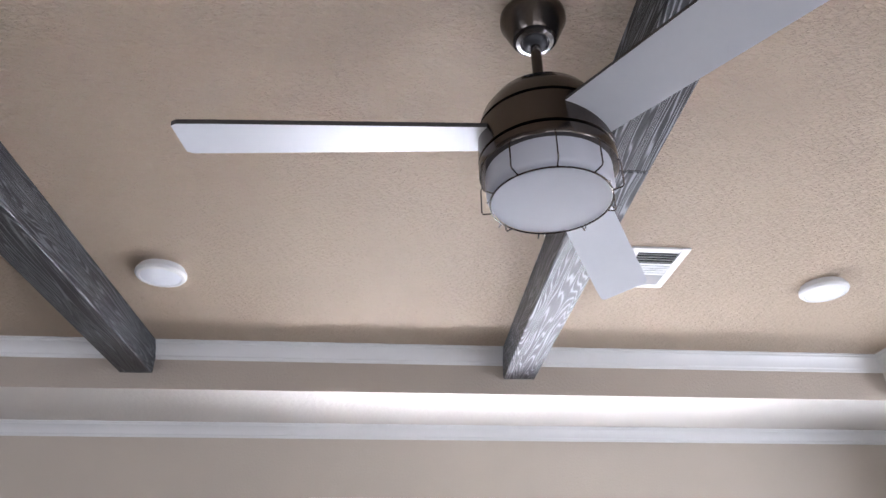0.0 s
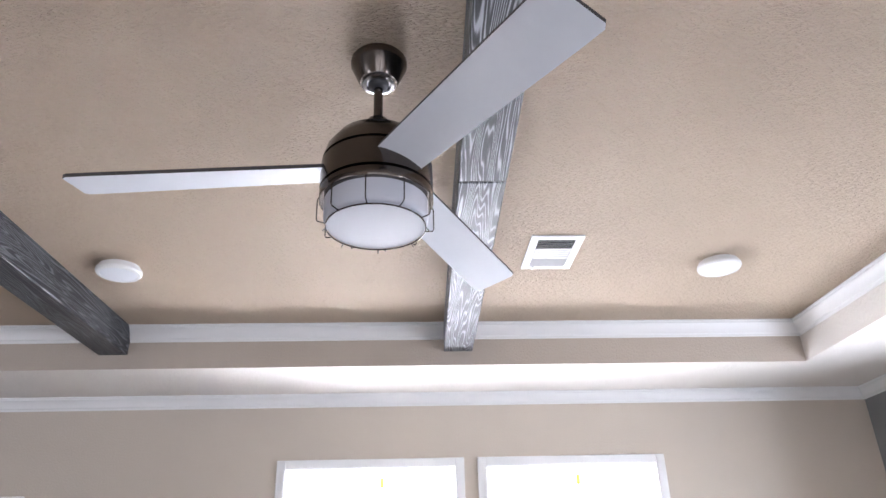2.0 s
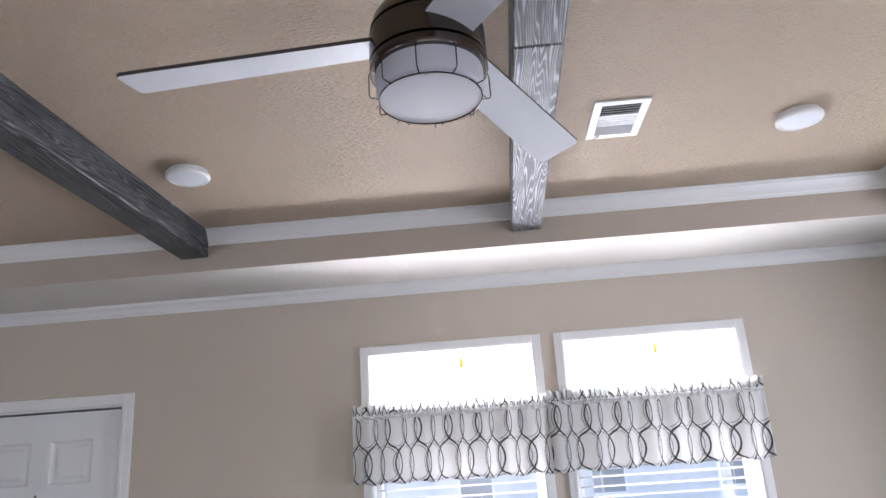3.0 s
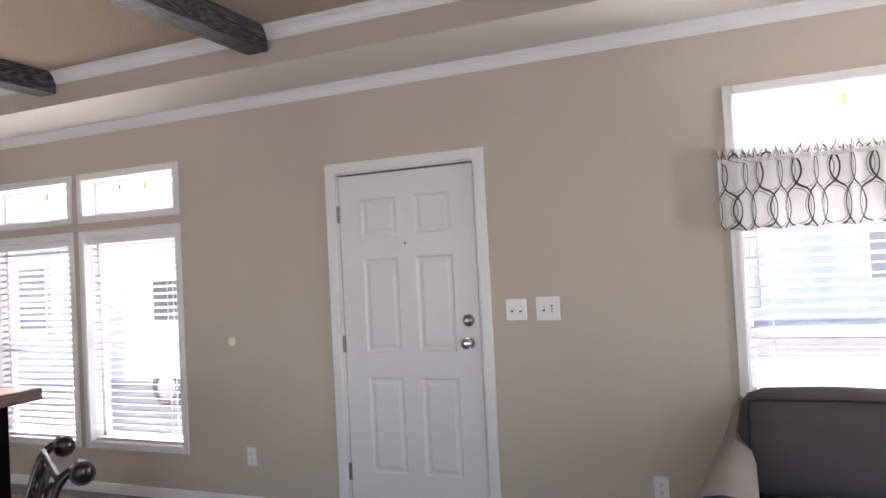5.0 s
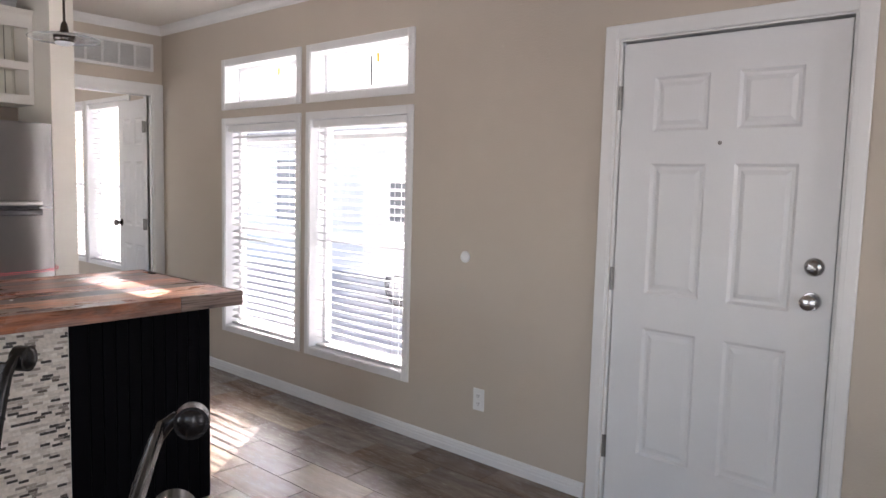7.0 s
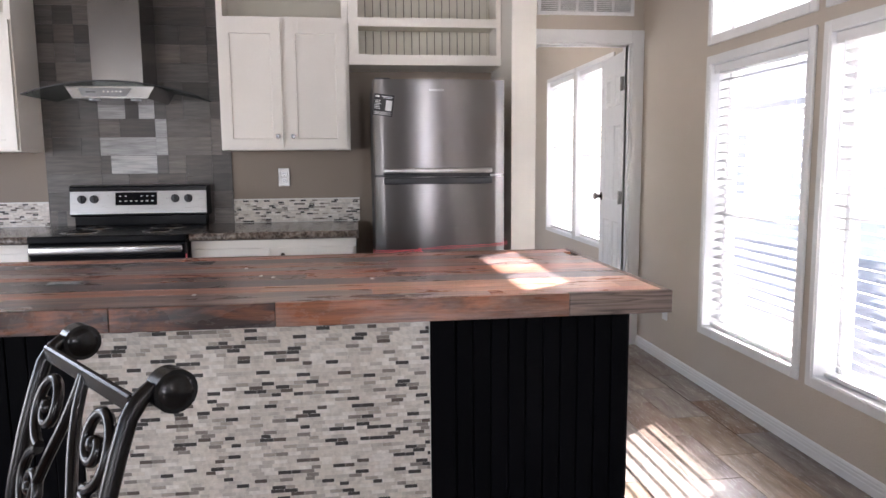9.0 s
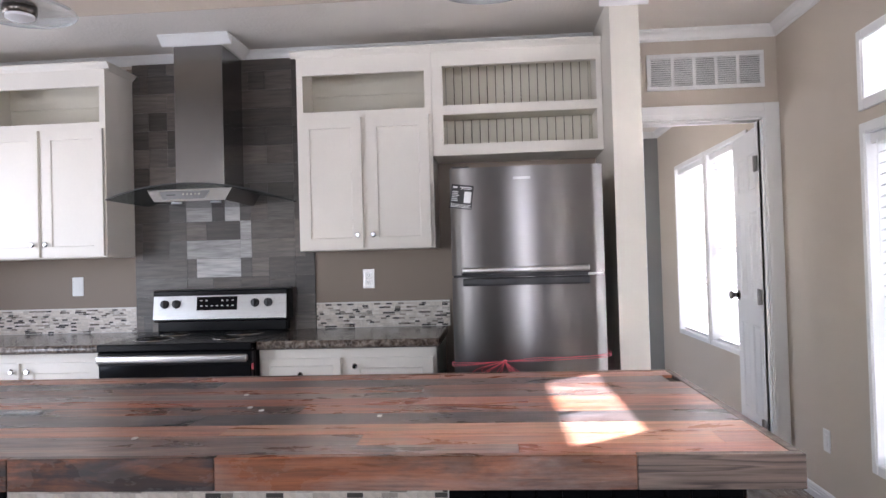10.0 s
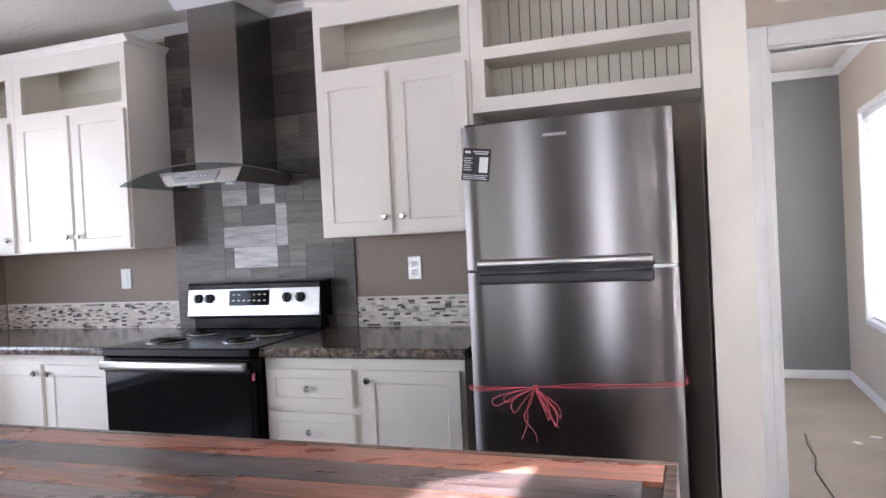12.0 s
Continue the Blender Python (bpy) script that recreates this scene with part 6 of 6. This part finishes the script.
# ---------------------------------------------------------------- sofa
sofa = thing("sofa", (0.27, 4.45, 0), "charcoal cloth sofa under the living room windows, arms coloured lighter as lit", "sofa")


def soft_box(x0, x1, y0, y1, z0, z1, r, puff=0.02):
    bm = boxed(x0, x1, y0, y1, z0, z1)
    bmesh.ops.subdivide_edges(bm, edges=bm.edges[:], cuts=7, use_grid_fill=True)
    c = Vector(((x0 + x1) / 2, (y0 + y1) / 2, (z0 + z1) / 2))
    h = Vector(((x1 - x0) / 2, (y1 - y0) / 2, (z1 - z0) / 2))
    for v in bm.verts:
        d = v.co - c
        inner = Vector([max(-h[i] + r, min(h[i] - r, d[i])) for i in range(3)])
        off = d - inner
        if off.length > 1e-6:
            off = off.normalized() * r
        u = [abs(d[i]) / h[i] for i in range(3)]
        p = inner + off
        for i in range(3):
            j, k = (i + 1) % 3, (i + 2) % 3
            if u[i] > 0.98:
                p[i] += math.copysign(puff * (1 - u[j] ** 2) * (1 - u[k] ** 2), d[i])
        p += Vector((0, 0, 0.006 * noise.noise(v.co * 5)))
        v.co = c + p
    return bm


part("base", boxed(-0.64, 1.28, 4.02, 4.90, 0.09, 0.27, 0.01), SOFA, sofa)
part("back_frame", soft_box(-0.66, 1.30, 4.72, 4.93, 0.27, 0.79, 0.04, 0.0), SOFA, sofa, smooth=60)
for s, (xa, xb) in (("w", (-0.86, -0.62)), ("e", (1.26, 1.50))):
    n = 14
    bm = bmesh.new()
    rows = []
    for i in range(n + 1):
        t = i / n
        y = 4.04 + 0.86 * t
        h = 0.585 + 0.14 * t + 0.05 * max(0, (t - 0.6) / 0.4) ** 1.6
        shrink = 0.15 * t
        lo, hi = (xa + shrink, xb) if s == "w" else (xa, xb - shrink)
        rows.append([(lo + 0.01, y, 0.09), (lo, y, 0.3), (lo, y, h - 0.09), (lo + 0.015, y, h - 0.035), (lo + 0.06, y, h - 0.004), ((lo + hi) / 2, y, h + 0.006), (hi - 0.06, y, h - 0.004), (hi - 0.015, y, h - 0.035), (hi, y, h - 0.09), (hi, y, 0.09)])
    vs = [[bm.verts.new(p) for p in r] for r in rows]
    for a, b in zip(vs, vs[1:]):
        for k in range(9):
            bm.faces.new((a[k], a[k + 1], b[k + 1], b[k]))
        bm.faces.new((a[9], a[0], b[0], b[9]))
    bm.faces.new(vs[0][::-1])
    bm.faces.new(vs[-1])
    bmesh.ops.recalc_face_normals(bm, faces=bm.faces)
    arm = part("arm", bm, SOFALIT, sofa, "cloth arm with its brighter light put into the colour", 50)
    part("piping", tube(bmesh.new(), [Vector(p) + Vector((0, -0.002, 0)) for p in rows[0]], 0.006, 6), PIPING, arm, smooth=60)
for i in range(3):
    x0 = -0.615 + i * 0.622
    part("seat_cushion", soft_box(x0 + 0.004, x0 + 0.618, 4.03, 4.66, 0.27, 0.45, 0.05, 0.02), SOFA, sofa, smooth=60)
    cu = part("back_cushion", soft_box(x0 - (0.04 if i == 0 else 0) + 0.004, x0 + 0.618, 4.52, 4.76, 0.44, 0.845, 0.055, 0.03), SOFA, sofa, smooth=60)
    a, b = x0 - (0.04 if i == 0 else 0) + 0.004, x0 + 0.618
    seam = [(a + 0.013, 4.533, 0.50), (a + 0.012, 4.533, 0.77), (a + 0.020, 4.540, 0.826), (a + 0.06, 4.533, 0.836), ((a + b) / 2, 4.532, 0.838), (b - 0.06, 4.533, 0.836), (b - 0.020, 4.540, 0.826), (b - 0.012, 4.533, 0.77), (b - 0.013, 4.533, 0.50)]
    part("piping", tube(bmesh.new(), seam, 0.006, 6), PIPING, cu, smooth=60)
for x in (-0.8, 1.44):
    for y in (4.08, 4.86):
        part("foot", cyl(bmesh.new(), (x, y, 0), (x, y, 0.09), 0.02, 0.026, 14), SEATWOOD, sofa)


# ---------------------------------------------------------------- bedroom floor things
solo("door_wedge", prism(bmesh.new(), [(4.86, 0.001), (5.01, 0.001), (5.01, 0.05), (4.98, 0.055), (4.91, 0.022)], "x", -7.68, -7.60), PINE, "raw pine block on the floor holding the bedroom door", "door stop")
pts = [(-7.0, 4.50, 0.004), (-7.35, 4.49, 0.004), (-7.7, 4.47, 0.004), (-7.95, 4.51, 0.004), (-8.2, 4.50, 0.004), (-8.42, 4.52, 0.004)]
solo("floor_cable", tube(bmesh.new(), pts, 0.004, 6), RUBBER, "thin dark cable lying on the bedroom floor", "cable")
for x, y, a in ((-8.27, 4.776, 20), (-8.41, 4.90, 60)):
    bm = boxed(-0.03, 0.03, -0.02, 0.02, 0.001, 0.004, 0.001)
    bmesh.ops.transform(bm, verts=bm.verts, matrix=pose(x, y, 0, 0, 0, a))
    solo("paper_scrap", bm, PAPER, "white paper scrap on the bedroom floor", "scrap", "paper scraps")


# ---------------------------------------------------------------- outside
structure("ground", boxed(-900, 900, -900, 900, -0.75, -0.70), GROUND, "pale gravel ground round the houses", "ground")
structure("road", boxed(-300, 300, 17.0, 23.0, -0.70, -0.69), ASPHALT, "asphalt lane between the houses", "road")


HOUSEGL = surface("pale house window", (0.30, 0.32, 0.34), 0.15, relief=0)


def far_house(x0, x1, y0, y1, h, wins):
    hs = thing("neighbour_house", ((x0 + x1) / 2, y0, -0.7), "white single-storey house with lap siding seen through blinds", "house", "neighbour houses")
    bm = bmesh.new()
    box(bm, x0 + 0.03, x1 - 0.03, y0 + 0.03, y1, -0.7, h)
    n = 14
    for i in range(n):
        z = -0.2 + i * (h + 0.2) / n
        prism(bm, [(y0 + 0.03, z), (y0, z), (y0 + 0.02, z + (h + 0.2) / n), (y0 + 0.03, z + (h + 0.2) / n)], "x", x0, x1)
    part("wall", bm, SIDING, hs)
    bm = bmesh.new()
    ym = (y0 + y1) / 2
    prism(bm, [(y0 - 0.4, h - 0.05), (ym, h + 1.3), (y1 + 0.4, h - 0.05), (y1 + 0.4, h + 0.05), (ym, h + 1.42), (y0 - 0.4, h + 0.07)], "x", x0 - 0.3, x1 + 0.3)
    part("roof", bm, ROOFM, hs)
    for a, b, c, d in wins:
        w = part("window", boxed(a, b, y0 - 0.02, y0 + 0.01, c, d), HOUSEGL, hs)
        bm = bmesh.new()
        for p, q, r, s in ((a - 0.08, a, c - 0.08, d + 0.08), (b, b + 0.08, c - 0.08, d + 0.08), (a, b, d, d + 0.08), (a, b, c - 0.08, c), (a, b, (c + d) / 2 - 0.02, (c + d) / 2 + 0.02)):
            box(bm, p, q, y0 - 0.05, y0, r, s)
        part("frame", bm, VINYL, w)
    return hs


far_house(-22, -9.5, 13.0, 18.0 - 1.2, 2.5, [(-20, -19, 0.4, 1.9), (-16.5, -15.6, 0.4, 1.9), (-12.6, -11.7, 0.2, 1.8)])
far_house(-3.8, 14.0, 25.0, 31.0, 2.6, [(-1.2, -0.2, 0.5, 1.9), (3, 4, 0.5, 1.9), (7, 8.6, 0.5, 1.9), (11, 12, 0.5, 1.9)])
far_house(-16.0, -3.0, 33.0, 39.0, 2.6, [(-14, -13, 0.5, 1.9), (-10, -8.6, 0.5, 1.9), (-6, -5, 0.5, 1.9)])
solo("utility_pole", cyl(bmesh.new(), (-42.3, 40.0, -0.7), (-42.3, 40.0, 13.0), 0.15, 0.09, 14), surface("weathered pole wood", (0.20, 0.18, 0.16), 0.9, vary=0.2, grain=12, relief=0.3), "tall weathered wooden pole standing beyond the houses", "utility pole", origin=(-42.3, 40.0, -0.7), smooth=40)
van = thing("parked_camper", (-8.0, 11.0, -0.7), "white parked camper van with large dark windows", "camper van")
bm = prism(bmesh.new(), [(-10.6, -0.25), (-5.2, -0.25), (-5.05, 0.35), (-5.3, 0.55), (-5.75, 1.75), (-6.1, 1.98), (-10.4, 1.98), (-10.65, 1.8)], "y", 10.6, 12.6)
bmesh.ops.bevel(bm, geom=bm.edges[:], offset=0.05, segments=2, affect="EDGES")
part("body", bm, VANP, van, smooth=40)
for a, b, c, d in ((-6.9, -6.0, 0.75, 1.45), (-8.3, -7.2, 0.75, 1.45), (-9.9, -8.7, 0.75, 1.45)):
    part("window", boxed(a, b, 10.575, 10.61, c, d, 0.012), DARKGL, van)
for x in (-9.7, -6.1):
    w = part("wheel", cyl(bmesh.new(), (x, 10.62, -0.36), (x, 10.85, -0.36), 0.34, n=28), RUBBER, van, "black tyre")
    part("rim", cyl(bmesh.new(), (x, 10.60, -0.36), (x, 10.63, -0.36), 0.2, n=24), CHROME, w)


# ---------------------------------------------------------------- pieces: floor, tiles, boards
random.seed(5)
floor = structure("floor", boxed(WX - 0.06, EX, SY, NY, -0.12, -0.004), GROUT, "grey-brown plank tile floor of the living room and kitchen", "floor")
PL, PW = 0.452, 0.2137
far = bmesh.new()
for k in range(25):
    y0, y1 = max(SY, 4.811 - PW * k), min(NY, 4.811 - PW * (k - 1))
    if y1 - y0 < 0.02:
        continue
    x = -3.3625 - 0.2375 * k + PL * int((k * 0.2375 - 3.9) / PL)
    while x < EX:
        xa, xb = max(x, WX - 0.06), min(x + PL, EX)
        if xb - xa > 0.03:
            if y0 > 2.2:
                part("plank_tile", boxed(xa + 0.0016, xb - 0.0016, y0 + 0.0016, y1 - 0.0016, -0.006, random.uniform(-0.0005, 0.0)), FLOORW, floor)
            else:
                box(far, xa + 0.0016, xb - 0.0016, y0 + 0.0016, y1 - 0.0016, -0.006, 0.0)
        x += PL
tagged(part("plank_tiles", far, FLOORI, floor), kind="stuff")
structure("bedroom_floor", boxed(BX, WX - 0.06, BSY, BNY, -0.12, 0.0), CARPET, "beige bedroom floor covering", "floor")
structure("trim_threshold", boxed(WX - 0.085, WX - 0.035, BDOOR[0], BDOOR[1], 0, 0.006), GROUT, "dark strip in the bedroom doorway", "trim")

# plank tiles behind the range
pan = structure("range_tile_wall", boxed(WALLF - 0.002, WALLF + 0.004, 1.206, 2.306, CZ - 0.02, 2.52), GROUT, "grey wood-look plank tiles behind the range", "wall tiles")
COLUMNS = ((1.206, 1.528), (1.528, 1.858), (1.858, 2.190), (2.190, 2.306))
CUTS = ((1.253, 1.305, 1.42), (1.586, 1.650, 1.686, 1.765), (1.926, 2.03), (2.25,))
# pale tiles between range and hood: row, then stretches along the wall
PALE = {5: ((1.528, 1.686), (1.765, 1.858)), 4: ((1.858, 1.926),), 3: ((1.528, 1.858), (1.858, 1.926)), 2: ((1.586, 1.858),)}
row, z = 0, 1.222 - 3 * 0.1115
while z < 2.52:
    z0, z1 = max(z, CZ - 0.02), min(z + 0.1115, 2.52)
    joints = [1.206]
    for (ya, yb), cuts in zip(COLUMNS, CUTS):
        inner = [c for c in cuts if random.random() < 0.28]
        for pa, pb in PALE.get(row - 1, ()):
            inner = [c for c in inner if not (pa - 0.05 < c < pb + 0.05)] + [c for c in (pa, pb) if ya < c < yb - 0.001]
        joints += sorted(set(inner)) + [yb]
    for ya, yb in zip(joints, joints[1:]):
        pale = any(pa - 0.001 <= ya and yb <= pb + 0.001 for pa, pb in PALE.get(row - 1, ()))
        if yb - ya > 0.012 and z1 - z0 > 0.01:
            t = WALLF + 0.009 + random.uniform(0, 0.0015)
            part("tile", boxed(WALLF + 0.004, t, ya + 0.0008, yb - 0.0008, z0 + 0.0008, z1 - 0.0008), TILEPALE if pale else TILEPANEL, pan)
    row, z = row + 1, z + 0.1115

# boards of the island top, lengthwise, and its edge
random.seed(23)
STRIPS = ((-4.70, RUSTY), (-4.60, CHARRED), (-4.50, UMBER), (-4.43, ASHEN), (-4.345, RUSTY), (-4.258, UMBER), (-4.151, CHARRED), (-4.065, RUSTY), (-3.985, SANDY), (IX1 - 0.02, ASHEN))
x = IX0 + 0.02
for xb, wood_kind in STRIPS:
    y = IY0 + 0.02 - random.uniform(0, 0.5)
    while y < IY1 - 0.02:
        l = random.uniform(0.5, 1.25)
        ya, yb = max(y, IY0 + 0.02), min(y + l, IY1 - 0.02)
        kind = wood_kind if wood_kind is CHARRED or random.random() < 0.72 else random.choice((RUSTY, UMBER, SANDY, ASHEN, CHARRED))
        if yb - ya > 0.03:
            part("board", boxed(x + 0.0003, xb - 0.0003, ya + 0.0003, yb - 0.0003, 0.936, IZ - random.uniform(0, 0.0006)), kind, isl)
        y += l
    x = xb
EDGES = ((2.10, EDGEW), (2.488, EDGEDARK), (2.869, EDGEDARK), (3.598, EDGERUST), (IY1, EDGEGREY))
for xa, xb in ((IX0, IX0 + 0.0195), (IX1 - 0.0195, IX1)):
    y = IY0
    for yb, wood_kind in EDGES:
        part("edge_board", boxed(xa, xb, y + 0.0004, yb - 0.0004, 0.886, IZ + 0.0004, 0.0015), wood_kind, isl)
        y = yb
for ya, yb in ((IY0, IY0 + 0.0195), (IY1 - 0.0195, IY1)):
    for xa, xb in ((IX0 + 0.02, -4.35), (-4.35, IX1 - 0.02)):
        part("edge_board", boxed(xa, xb, ya, yb, 0.886, IZ + 0.0002, 0.0015), EDGEW, isl)


# mosaics: thin brick-shaped chips in running bond
def chips(y0, y1, z0, z1):
    h, out, z = 0.0107, [], z0
    while z + h <= z1 + 1e-6:
        y = y0 - random.uniform(0.0, 0.034)
        while y < y1:
            l = random.choice((0.026, 0.034, 0.034, 0.037))
            a, b = max(y, y0), min(y + l, y1)
            if b - a > 0.006:
                out.append((a + 0.0004, b - 0.0004, z + 0.0004, z + h - 0.0004))
            y += l
        z += h
    return out


random.seed(31)
CHIP = {}
near, rest = [], []
for c in chips(2.333, 3.262, 0.0, 0.885):
    (near if c[2] > 0.765 and c[0] > 2.36 and len(near) < 300 else rest).append(c)
bx, b0 = -4.122, root_place(isl)
for a, b, c, d in near:
    l = round(b - a, 3)
    if l not in CHIP:
        CHIP[l] = mesh_of("tile", boxed(0, 0.0035, -l / 2, l / 2, -(d - c) / 2, (d - c) / 2), MOS_OB)
    t = new("tile", CHIP[l])
    t.parent = isl
    t.location = Vector((bx, (a + b) / 2, (c + d) / 2)) - b0


def joined_chips(name, items, place, label, thick=0.0035):
    vs, fs = [], []
    for a, b, c, d in items:
        k = len(vs)
        for x in (0, thick):
            vs += [place(x, a, c), place(x, b, c), place(x, b, d), place(x, a, d)]
        fs += [(k + 4, k + 5, k + 6, k + 7), (k, k + 4, k + 7, k + 3), (k + 1, k + 2, k + 6, k + 5), (k + 3, k + 7, k + 6, k + 2), (k, k + 1, k + 5, k + 4)]
    me = bpy.data.meshes.new(name)
    me.from_pydata(vs, [], fs)
    me.materials.append(MOS_IS)
    return me


st = new("mosaic_rest", joined_chips("mosaic_rest", rest, lambda x, y, z: tuple(Vector((bx + x, y, z)) - b0), ""))
st.parent = isl
tagged(st, kind="stuff")
for nm, (a, b) in (("backsplash_mosaic", (2.309, 3.10)), ("backsplash_mosaic", (SY + 0.02, 1.204))):
    bs = thing(nm, (WALLF, (a + b) / 2, CZ), "low strip of pale and dark mosaic tiles above the countertop", "backsplash", "mosaic strips")
    part("grout_bed", boxed(WALLF - 0.002, WALLF + 0.0068, a, b, CZ, CZ + 0.150), LGROUT, bs)
    o = Vector(bs.location)
    m = new("mosaic", joined_chips("mosaic", chips(a, b, CZ + 0.002, CZ + 0.150), lambda x, y, z: tuple(Vector((WALLF + 0.004 + x, y, z)) - o), ""))
    m.parent = bs
    tagged(m, kind="stuff")
bs = thing("backsplash_mosaic", (-6.2, SY + 0.006, CZ), "low strip of pale and dark mosaic tiles on the side wall", "backsplash", "mosaic strips")
part("grout_bed", boxed(WALLF + 0.008, -5.62, SY + 0.004, SY + 0.010, CZ, CZ + 0.150), LGROUT, bs)
o = Vector(bs.location)
m = new("mosaic", joined_chips("mosaic", chips(-6.78, -5.63, CZ + 0.002, CZ + 0.150), lambda x, y, z: tuple(Vector((y, SY + 0.010 + x, z)) - o), ""))
m.parent = bs
tagged(m, kind="stuff")
